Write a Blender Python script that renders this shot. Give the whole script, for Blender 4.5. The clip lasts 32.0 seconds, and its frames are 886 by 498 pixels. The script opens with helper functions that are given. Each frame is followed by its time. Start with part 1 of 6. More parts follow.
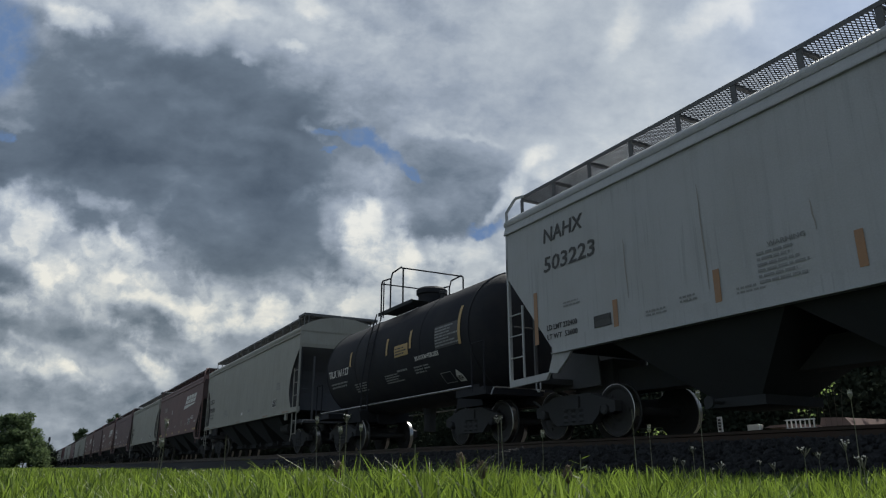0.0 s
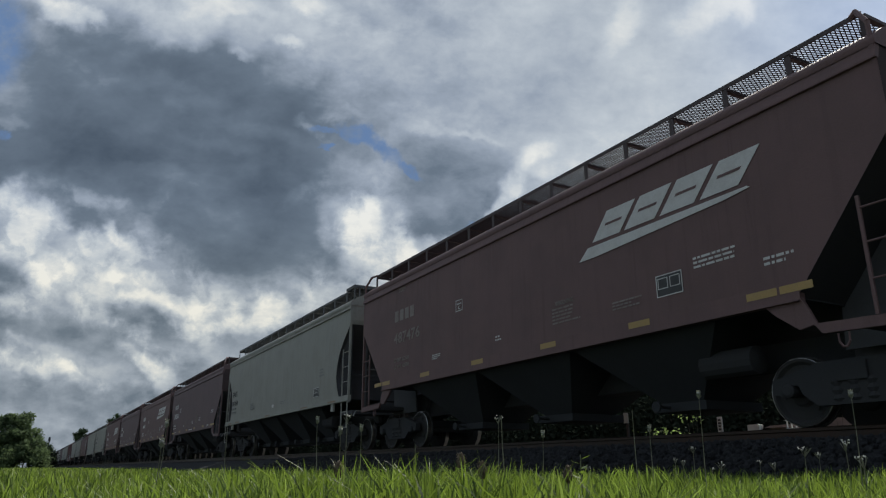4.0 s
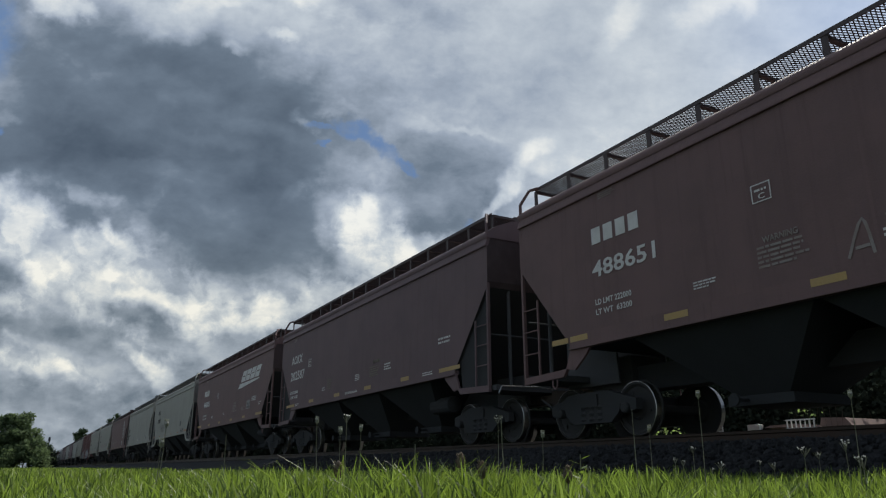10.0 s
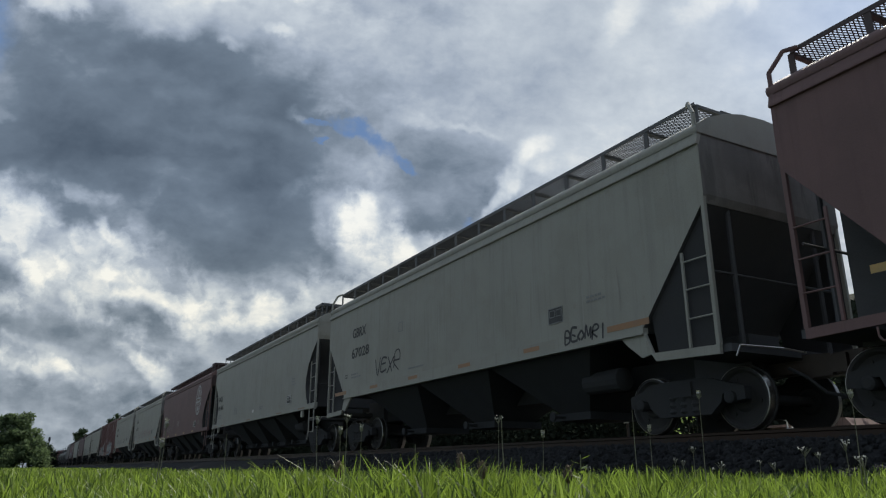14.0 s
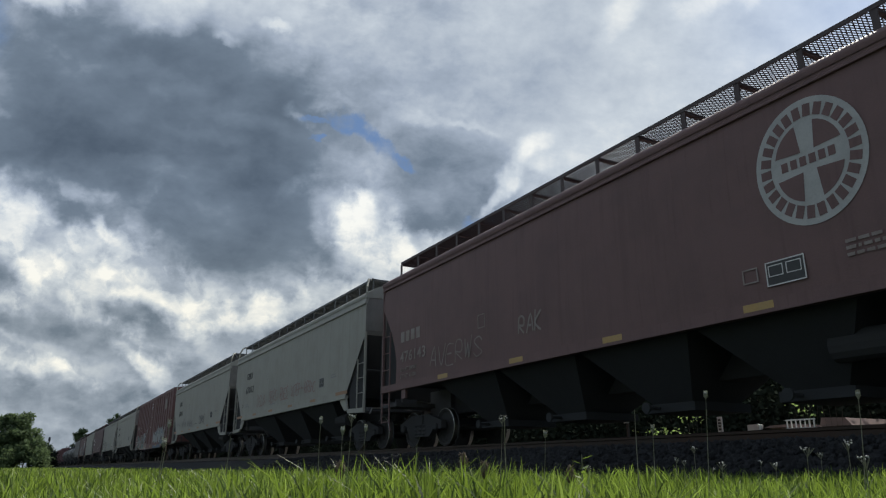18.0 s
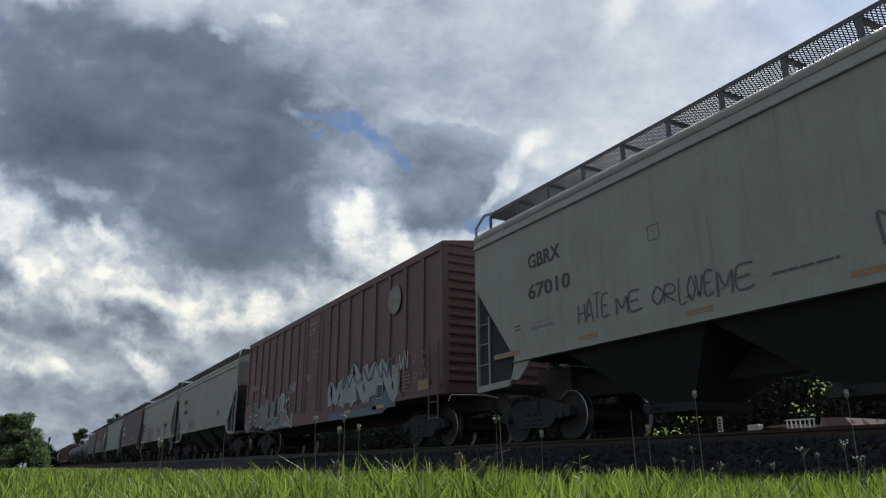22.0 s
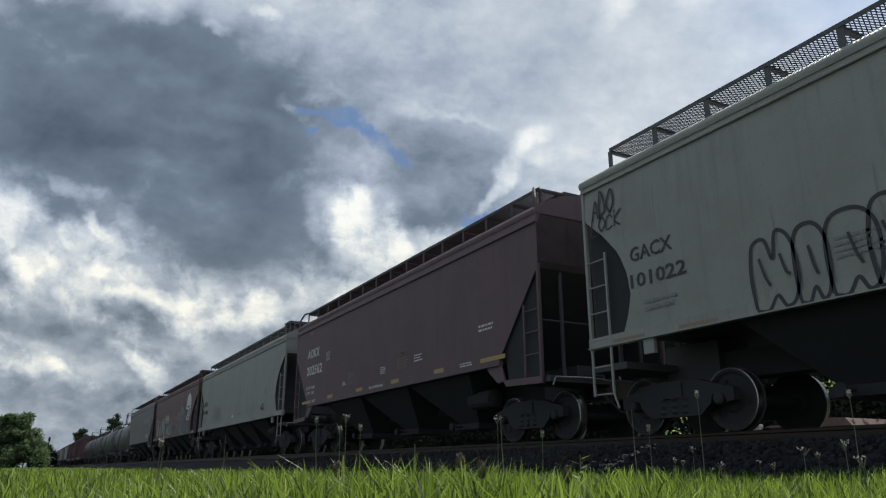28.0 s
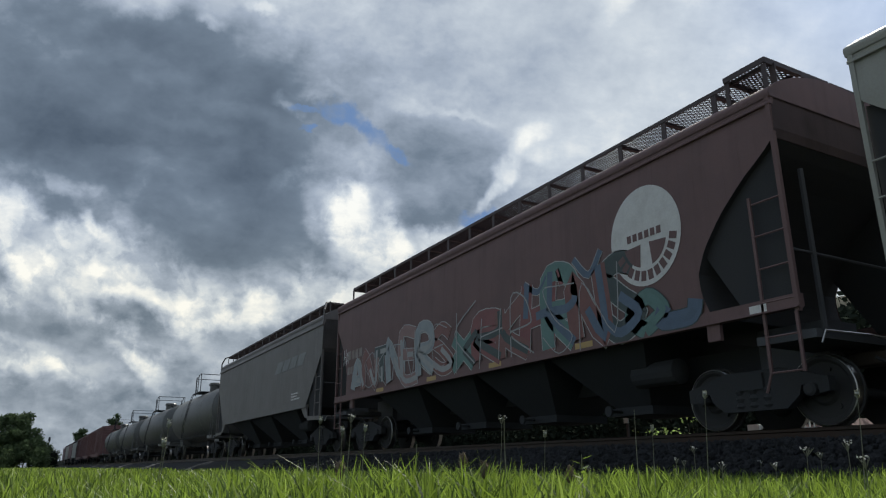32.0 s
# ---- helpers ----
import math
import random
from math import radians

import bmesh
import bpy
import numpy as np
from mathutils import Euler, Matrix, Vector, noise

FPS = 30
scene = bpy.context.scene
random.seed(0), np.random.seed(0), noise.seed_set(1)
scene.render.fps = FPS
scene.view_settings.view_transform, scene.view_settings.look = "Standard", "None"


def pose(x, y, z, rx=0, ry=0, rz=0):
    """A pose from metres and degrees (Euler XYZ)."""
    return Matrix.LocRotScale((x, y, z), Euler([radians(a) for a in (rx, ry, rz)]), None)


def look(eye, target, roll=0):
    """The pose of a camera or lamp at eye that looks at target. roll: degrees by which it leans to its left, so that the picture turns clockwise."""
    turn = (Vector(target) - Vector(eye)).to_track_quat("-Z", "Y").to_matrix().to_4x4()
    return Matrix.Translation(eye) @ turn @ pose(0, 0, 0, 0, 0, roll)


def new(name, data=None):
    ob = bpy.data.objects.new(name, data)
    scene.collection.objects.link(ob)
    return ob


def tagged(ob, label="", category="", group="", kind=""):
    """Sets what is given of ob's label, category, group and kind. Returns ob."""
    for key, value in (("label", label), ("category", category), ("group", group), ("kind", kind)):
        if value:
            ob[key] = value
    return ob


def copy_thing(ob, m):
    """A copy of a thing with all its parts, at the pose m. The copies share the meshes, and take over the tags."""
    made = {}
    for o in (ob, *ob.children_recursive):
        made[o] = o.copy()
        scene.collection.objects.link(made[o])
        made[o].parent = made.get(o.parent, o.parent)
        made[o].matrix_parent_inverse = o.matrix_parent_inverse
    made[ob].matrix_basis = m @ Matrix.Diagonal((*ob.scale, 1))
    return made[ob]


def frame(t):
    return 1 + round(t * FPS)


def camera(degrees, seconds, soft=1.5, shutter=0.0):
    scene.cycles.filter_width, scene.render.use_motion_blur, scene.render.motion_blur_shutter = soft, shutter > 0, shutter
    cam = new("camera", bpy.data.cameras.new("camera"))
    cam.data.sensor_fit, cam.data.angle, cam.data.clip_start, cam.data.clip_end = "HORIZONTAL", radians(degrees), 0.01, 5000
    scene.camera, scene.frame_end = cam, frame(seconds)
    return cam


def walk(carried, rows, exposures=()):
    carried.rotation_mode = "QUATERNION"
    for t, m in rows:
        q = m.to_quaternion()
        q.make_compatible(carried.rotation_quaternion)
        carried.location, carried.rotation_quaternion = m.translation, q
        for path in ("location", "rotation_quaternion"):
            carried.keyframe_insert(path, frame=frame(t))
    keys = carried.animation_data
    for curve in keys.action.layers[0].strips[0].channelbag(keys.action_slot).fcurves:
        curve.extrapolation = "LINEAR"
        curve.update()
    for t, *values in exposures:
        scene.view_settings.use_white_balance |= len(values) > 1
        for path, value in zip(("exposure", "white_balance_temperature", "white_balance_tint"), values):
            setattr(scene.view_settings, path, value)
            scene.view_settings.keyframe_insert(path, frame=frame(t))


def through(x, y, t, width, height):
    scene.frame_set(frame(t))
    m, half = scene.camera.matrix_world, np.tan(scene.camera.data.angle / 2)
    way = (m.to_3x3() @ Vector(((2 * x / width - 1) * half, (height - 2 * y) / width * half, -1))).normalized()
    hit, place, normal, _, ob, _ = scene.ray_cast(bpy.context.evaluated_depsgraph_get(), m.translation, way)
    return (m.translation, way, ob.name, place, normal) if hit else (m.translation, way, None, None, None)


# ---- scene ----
LENGTH = 32.0
SPEED = 9.6                       # the train's speed, metres a second
EYE = Vector((0.0, 0.0, 0.22))
AHEAD = Vector((-0.83564, 0.46549, 0.29158))
RAIL_Z = 0.70                     # top of the rails
TRACK_Y = 9.65                    # centre line of the track
HALF = 1.60                       # half the width of a hopper car

# ---- camera: it stands still in the grass ----
cam = camera(63.66, LENGTH, soft=1.2)
STAND = look(EYE, EYE + AHEAD, -0.11)
walk(cam, [(0, STAND), (LENGTH, STAND)], ((0, 0.03, 6350, 8), (8, 0.11, 6350, 8), (20, 0.27, 6350, 8), (32, 0.29, 6350, 8)))

# ---- world, sun and exposure ----
SUN_TO = Vector((-0.33, 0.52, 0.79)).normalized()
elev = math.asin(SUN_TO.z)
azim = math.atan2(SUN_TO.x, SUN_TO.y)


class Tree:
    """Short hand for the nodes of a material or a world."""

    def __init__(self, tree):
        self.tree = tree
        tree.nodes.clear()

    def add(self, kind, **fields):
        n = self.tree.nodes.new(kind)
        for key, value in fields.items():
            if key in n.inputs:
                self.put(n.inputs[key], value)
            else:
                setattr(n, key, value)
        return n

    def put(self, socket, value):
        if isinstance(value, bpy.types.NodeSocket):
            self.tree.links.new(value, socket)
        else:
            socket.default_value = value

    def math(self, op, a, b=0.0, c=None, clamp=False):
        n = self.add("ShaderNodeMath", operation=op, use_clamp=clamp)
        self.put(n.inputs[0], a), self.put(n.inputs[1], b)
        if c is not None:
            self.put(n.inputs[2], c)
        return n.outputs[0]

    def vec(self, op, a, b=(0, 0, 0)):
        n = self.add("ShaderNodeVectorMath", operation=op)
        self.put(n.inputs[0], a), self.put(n.inputs[1], b)
        return n.outputs["Value"] if op in ("LENGTH", "DOT_PRODUCT") else n.outputs["Vector"]

    def span(self, v, a, b, c=0.0, d=1.0, smooth=True):
        n = self.add("ShaderNodeMapRange", interpolation_type="SMOOTHSTEP" if smooth else "LINEAR")
        for i, x in enumerate((v, a, b, c, d)):
            self.put(n.inputs[i], x)
        return n.outputs[0]

    def noise(self, vector, scale, detail=5.0, rough=0.55, warp=0.0):
        n = self.add("ShaderNodeTexNoise", Scale=scale, Detail=detail, Roughness=rough, Distortion=warp)
        if vector is not None:
            self.put(n.inputs["Vector"], vector)
        return n.outputs["Fac"]

    def mix(self, f, a, b, kind="MIX"):
        n = self.add("ShaderNodeMix", data_type="RGBA", blend_type=kind)
        self.put(n.inputs[0], f), self.put(n.inputs[6], a), self.put(n.inputs[7], b)
        return n.outputs[2]

    def ramp(self, f, stops):
        n = self.add("ShaderNodeValToRGB")
        e = n.color_ramp.elements
        while len(e) < len(stops):
            e.new(0.5)
        for el, (at, col) in zip(e, stops):
            el.position, el.color = at, (*col, 1)
        self.put(n.inputs[0], f)
        return n.outputs[0]


world = bpy.data.worlds.new("sky")
scene.world = world
world.use_nodes = True
W = Tree(world.node_tree)
sky = W.add("ShaderNodeTexSky", sky_type="NISHITA", sun_disc=False, sun_elevation=elev, sun_rotation=azim, air_density=1.2, dust_density=1.5)
way = W.add("ShaderNodeTexCoord").outputs["Generated"]
cover = W.span(W.noise(way, 2.2, 6, 0.6), 0.36, 0.60)
tone = W.ramp(W.noise(way, 3.1, 6, 0.6), ((0.30, (1.1, 1.35, 1.8)), (0.70, (4.6, 4.8, 5.0))))
both = W.mix(cover, sky.outputs[0], tone)
glow = W.add("ShaderNodeBackground", Color=both, Strength=0.100)
W.put(W.add("ShaderNodeOutputWorld").inputs[0], glow.outputs[0])

lamp = bpy.data.lights.new("sun", "SUN")
lamp.energy, lamp.angle, lamp.color = 4.5, radians(0.6), (1.0, 0.95, 0.86)
new("sun", lamp).matrix_world = look(SUN_TO * 50, (0, 0, 0))

# ---- cloud backdrop: a far shell that drifts with the wind ----
def clouds():
    m = bpy.data.materials.new("clouds")
    m.use_nodes = True
    N = Tree(m.node_tree)
    p = N.add("ShaderNodeTexCoord").outputs["Object"]
    xyz = N.add("ShaderNodeSeparateXYZ", Vector=p)
    depth = N.math("MULTIPLY", xyz.outputs[2], -1.0)
    U = N.math("MULTIPLY_ADD", N.math("DIVIDE", xyz.outputs[0], depth), 1.263, 0.784)
    V = N.math("MULTIPLY_ADD", N.math("DIVIDE", xyz.outputs[1], depth), -1.263, 0.441)
    flat = N.add("ShaderNodeCombineXYZ", X=U, Y=V).outputs[0]
    def swirl(scale, detail, much):
        n = N.add("ShaderNodeTexNoise", Scale=scale, Detail=detail, Roughness=0.55, Vector=flat).outputs["Color"]
        b = N.vec("SCALE", N.vec("SUBTRACT", n, (0.5, 0.5, 0.5)))
        b.node.inputs["Scale"].default_value = much
        return b

    q = N.vec("ADD", N.vec("ADD", flat, swirl(6.0, 2.0, 0.050)), swirl(15.0, 8.0, 0.072))

    def blob(x, y, rx, ry, turn=0.0, hard=0.18):
        t = N.add("ShaderNodeMapping", vector_type="TEXTURE", Vector=q, Location=(x, y, 0), Rotation=(0, 0, radians(turn)), Scale=(rx * 1.38, ry * 1.38, 1))
        return N.span(N.vec("LENGTH", t.outputs[0]), hard, 1.0, 1.0, 0.0)

    def paint(tone, group, hard):
        for x, y, rx, ry, turn, value, much in group:
            tone = N.mix(N.math("MULTIPLY", blob(x, y, rx, ry, turn, hard), much), tone, (value, value, value, 1))
        return tone

    # the veil is brighter towards the sun
    veil = N.math("ADD", N.math("MULTIPLY", N.noise(flat, 3.0, 6, 0.6), 0.24), N.span(U, 0.3, 1.35, 0.475, 0.625))
    tone = N.ramp(veil, ((0.0, (0, 0, 0)), (1.0, (1, 1, 1))))
    broad = ((0.14, 0.47, 0.30, 0.14, 12, 0.68, 1.0), (0.40, 0.56, 0.24, 0.08, 14, 0.70, 1.0), (0.40, 0.03, 0.40, 0.07, 4, 0.66, 0.9), (0.65, 0.47, 0.16, 0.12, 30, 0.72, 1.0),
             (0.30, 0.19, 0.34, 0.13, 6, 0.27, 1.0), (0.48, 0.31, 0.16, 0.17, 0, 0.25, 1.0), (0.14, 0.27, 0.27, 0.080, 4, 0.24, 1.0), (0.46, 0.43, 0.18, 0.09, 8, 0.25, 1.0),
             (0.34, 0.36, 0.17, 0.08, 6, 0.30, 0.9), (0.80, 0.33, 0.15, 0.10, 12, 0.42, 0.95), (0.76, 0.38, 0.07, 0.08, 0, 0.38, 0.8), (1.30, 0.15, 0.40, 0.30, 0, 0.74, 0.7), (0.95, 0.13, 0.17, 0.11, 0, 0.60, 0.6))
    troughs = ((0.15, 0.395, 0.06, 0.026, 10, 0.36, 0.95), (0.01, 0.49, 0.06, 0.035, 12, 0.36, 0.9), (0.06, 0.572, 0.15, 0.024, 12, 0.37, 0.9), (0.16, 0.612, 0.13, 0.034, 20, 0.38, 0.95), (0.225, 0.665, 0.05, 0.036, 20, 0.46, 0.9),
               (0.235, 0.562, 0.07, 0.022, 22, 0.44, 0.9), (0.31, 0.605, 0.08, 0.024, 34, 0.46, 0.9), (0.40, 0.635, 0.10, 0.030, -10, 0.47, 0.9), (0.08, 0.715, 0.20, 0.030, 4, 0.46, 0.9), (0.08, 0.625, 0.07, 0.02, 15, 0.50, 0.7),
               (0.445, 0.552, 0.03, 0.02, 20, 0.55, 0.8), (0.63, 0.492, 0.035, 0.016, 20, 0.58, 0.7), (0.22, 0.07, 0.05, 0.05, 0, 0.42, 0.8))
    heads = ((0.03, 0.375, 0.08, 0.04, 12, 0.82, 0.9), (0.095, 0.492, 0.036, 0.034, 10, 0.94, 0.85), (0.135, 0.532, 0.022, 0.018, 30, 0.92, 0.8), (0.17, 0.445, 0.07, 0.022, 10, 0.78, 0.8), (0.215, 0.425, 0.014, 0.028, -30, 0.92, 0.8),
             (0.255, 0.522, 0.080, 0.017, 18, 0.90, 0.9), (0.385, 0.568, 0.080, 0.032, 15, 0.95, 0.9), (0.475, 0.562, 0.045, 0.028, -20, 0.93, 0.85), (0.268, 0.652, 0.058, 0.019, 42, 0.92, 0.9), (0.14, 0.665, 0.07, 0.015, 26, 0.88, 0.9),
             (0.05, 0.638, 0.05, 0.012, 12, 0.78, 0.8), (0.035, 0.605, 0.03, 0.014, 30, 0.76, 0.8), (0.23, 0.49, 0.06, 0.018, 10, 0.84, 0.7))
    crests = ((0.65, 0.435, 0.075, 0.052, 20, 0.97, 0.9), (0.71, 0.458, 0.065, 0.03, 30, 0.92, 0.9), (0.655, 0.385, 0.025, 0.04, 0, 0.95, 0.8), (0.59, 0.525, 0.05, 0.035, 0, 0.84, 0.8), (0.115, 0.03, 0.05, 0.028, 35, 0.94, 0.9), (0.165, 0.045, 0.035, 0.014, 10, 0.85, 0.8),
              (0.41, 0.022, 0.09, 0.022, 6, 0.82, 0.8), (0.33, 0.055, 0.06, 0.045, 0, 0.72, 0.8), (0.43, 0.112, 0.022, 0.011, 20, 0.66, 0.7), (0.555, 0.018, 0.05, 0.022, 10, 0.88, 0.8), (0.52, 0.09, 0.035, 0.010, 0, 0.84, 0.7), (0.02, 0.222, 0.05, 0.010, 6, 0.46, 0.5), (0.61, 0.05, 0.03, 0.02, 0, 0.76, 0.6))
    lights = ((1.10, 0.055, 0.035, 0.075, 22, 0.94, 0.6), (1.27, 0.02, 0.09, 0.03, -20, 0.98, 0.7), (1.31, 0.035, 0.025, 0.03, 0, 0.96, 0.7), (0.950, 0.285, 0.034, 0.024, -50, 0.93, 0.8), (0.970, 0.318, 0.026, 0.018, 30, 0.84, 0.7), (0.912, 0.340, 0.050, 0.017, -46, 0.90, 0.8),
              (0.755, 0.236, 0.05, 0.012, 12, 0.70, 0.6), (0.85, 0.248, 0.07, 0.009, 10, 0.74, 0.7), (0.81, 0.445, 0.06, 0.022, 10, 0.86, 0.8), (0.88, 0.38, 0.03, 0.012, -40, 0.85, 0.7), (0.555, 0.222, 0.03, 0.009, 10, 0.55, 0.5), (0.70, 0.10, 0.10, 0.03, 10, 0.66, 0.5), (0.60, 0.33, 0.03, 0.08, 10, 0.50, 0.7))
    wisps = ((0.39, 0.252, 0.07, 0.014, 8, 0.38, 0.7), (0.295, 0.352, 0.014, 0.034, 20, 0.48, 0.5), (0.18, 0.126, 0.06, 0.010, 14, 0.42, 0.6), (0.18, 0.365, 0.08, 0.016, 8, 0.58, 0.7), (0.44, 0.31, 0.02, 0.06, 20, 0.36, 0.5), (0.40, 0.385, 0.03, 0.03, 0, 0.36, 0.5), (0.55, 0.345, 0.05, 0.012, -20, 0.55, 0.6), (0.47, 0.41, 0.03, 0.02, 0, 0.22, 0.5))
    streaks = ((0.10, 0.12, 0.10, 0.030, 25, 0.38, 0.6), (0.30, 0.17, 0.20, 0.020, 20, 0.37, 0.6), (0.46, 0.235, 0.12, 0.018, 12, 0.41, 0.6), (0.22, 0.275, 0.15, 0.040, 8, 0.17, 0.8), (0.47, 0.36, 0.08, 0.07, 0, 0.18, 0.7),
               (0.37, 0.13, 0.13, 0.035, 10, 0.20, 0.6), (0.30, 0.32, 0.12, 0.016, 12, 0.36, 0.5), (0.40, 0.40, 0.05, 0.05, 20, 0.33, 0.5), (0.555, 0.218, 0.026, 0.010, 0, 0.62, 0.6), (0.620, 0.212, 0.044, 0.010, 12, 0.60, 0.6), (0.02, 0.30, 0.10, 0.03, 0, 0.22, 0.7), (0.05, 0.69, 0.14, 0.032, 0, 0.45, 0.8), (0.03, 0.60, 0.06, 0.018, 10, 0.42, 0.7))
    for group, hard in ((broad, 0.18), (troughs, 0.22), (heads, 0.30), (crests, 0.28), (lights, 0.22), (wisps, 0.15), (streaks, 0.10)):
        tone = paint(tone, group, hard)
        # each layer shifts the next by a hair
        hair = N.vec("SCALE", tone)
        hair.node.inputs["Scale"].default_value = 0.0004
        q = N.vec("ADD", q, hair)
    low = N.span(V, 0.60, 0.76)
    tone = N.mix(N.math("MULTIPLY", low, 0.8), tone, (0.42, 0.42, 0.42, 1))
    drawn = N.add("ShaderNodeMapping", Vector=N.vec("ADD", flat, swirl(9.0, 2.0, 0.03)), Rotation=(0, 0, radians(-18)), Scale=(0.7, 1.2, 1.0)).outputs[0]
    puff = N.math("MULTIPLY", N.math("SUBTRACT", N.noise(drawn, 15.0, 8, 0.62), 0.5), N.math("MULTIPLY", N.math("MULTIPLY_ADD", tone, 0.60, 0.05), N.span(V, 0.15, 0.45, 0.45, 1.1)))
    wisp = N.math("MULTIPLY", N.math("SUBTRACT", N.noise(drawn, 6.5, 5, 0.55), 0.5), 0.26)
    lumps = N.math("MULTIPLY", N.math("SUBTRACT", N.span(N.noise(drawn, 4.4, 6, 0.60), 0.36, 0.64), 0.5), N.math("MULTIPLY", N.span(U, 0.55, 1.1, 0.17, 0.07), N.span(tone, 0.24, 0.5, 0.65, 1.0)))
    folds = N.math("MULTIPLY", N.math("SUBTRACT", N.span(N.noise(drawn, 11.0, 5, 0.58), 0.34, 0.66), 0.5), N.math("MULTIPLY", N.span(U, 0.55, 1.1, 0.10, 0.05), N.span(tone, 0.24, 0.5, 0.55, 1.0)))
    crisp = N.span(N.noise(N.vec("ADD", flat, swirl(20.0, 6.0, 0.05)), 14.0, 7, 0.55), 0.40, 0.58)
    heaps = N.math("MULTIPLY", N.math("SUBTRACT", crisp, 0.5), N.math("MULTIPLY", N.span(tone, 0.32, 0.66, 0.0, 0.19), N.math("MULTIPLY", N.span(V, 0.22, 0.42, 0.25, 1.0), N.span(U, 0.72, 1.0, 1.0, 0.3))))
    fine = N.math("MULTIPLY", N.math("SUBTRACT", N.noise(flat, 45.0, 5, 0.6), 0.5), N.span(tone, 0.3, 0.7, 0.02, 0.08))
    value = N.math("ADD", N.math("ADD", N.math("ADD", tone, N.math("ADD", heaps, fine)), N.math("ADD", lumps, folds)), N.math("ADD", puff, wisp), clamp=True)
    cloud = N.ramp(value, ((0.12, (0.070, 0.094, 0.130)), (0.36, (0.141, 0.178, 0.230)), (0.58, (0.31, 0.355, 0.43)), (0.78, (0.50, 0.54, 0.59)), (1.0, (0.80, 0.79, 0.755))))
    blue, q = None, N.vec("ADD", flat, swirl(26.0, 6.0, 0.050))
    for x, y, rx, ry, turn in ((-0.01, 0.07, 0.08, 0.10, 0), (0.575, 0.236, 0.030, 0.009, 5), (0.638, 0.240, 0.048, 0.019, 15), (0.690, 0.272, 0.042, 0.017, 50), (0.727, 0.304, 0.030, 0.012, 35), (0.580, 0.262, 0.014, 0.005, 10),
                               (0.86, 0.405, 0.04, 0.014, -15), (0.01, 0.240, 0.02, 0.010, 0)):
        b = blob(x, y, rx * 1.0, ry * 1.0, turn, 0.12)
        blue = b if blue is None else N.math("MAXIMUM", blue, b)
    blue = N.math("MULTIPLY", N.span(blue, 0.05, 0.75), N.span(N.noise(flat, 22.0, 5, 0.6), 0.32, 0.60, 0.45, 0.95))
    cloud = N.mix(N.span(V, 0.34, 0.58), cloud, (1.03, 1.0, 0.93, 1), "MULTIPLY")
    shade = N.mix(blue, cloud, (0.125, 0.205, 0.375, 1))
    shade = N.mix(N.math("MULTIPLY", N.span(U, 1.1, 1.6), N.span(V, 0.35, 0.05, 0.0, 0.45)), shade, (0.40, 0.52, 0.80, 1))
    out = N.add("ShaderNodeEmission", Color=shade, Strength=1.0)
    N.put(N.add("ShaderNodeOutputMaterial").inputs[0], out.outputs[0])

    bm = bmesh.new()
    grid = []
    for j in range(25):
        e = radians(-3 + 43.5 * j / 24)
        far = min(2800.0, 400.0 / max(math.sin(e), 0.01))
        row = []
        for i in range(41):
            a = radians(-16 + 96 * i / 40)
            d = Vector((-math.cos(a) * math.cos(e), math.sin(a) * math.cos(e), math.sin(e)))
            row.append(bm.verts.new(STAND.inverted() @ (EYE + d * far)))
        grid.append(row)
    for j in range(24):
        for i in range(40):
            bm.faces.new((grid[j][i], grid[j][i + 1], grid[j + 1][i + 1], grid[j + 1][i]))
    me = bpy.data.meshes.new("backdrop")
    bm.to_mesh(me), bm.free()
    me.materials.append(m)
    ob = new("backdrop", me)
    ob.matrix_world = STAND
    return tagged(ob, "drifting grey and white clouds with blue gaps", "sky", kind="structure")


backdrop = clouds()

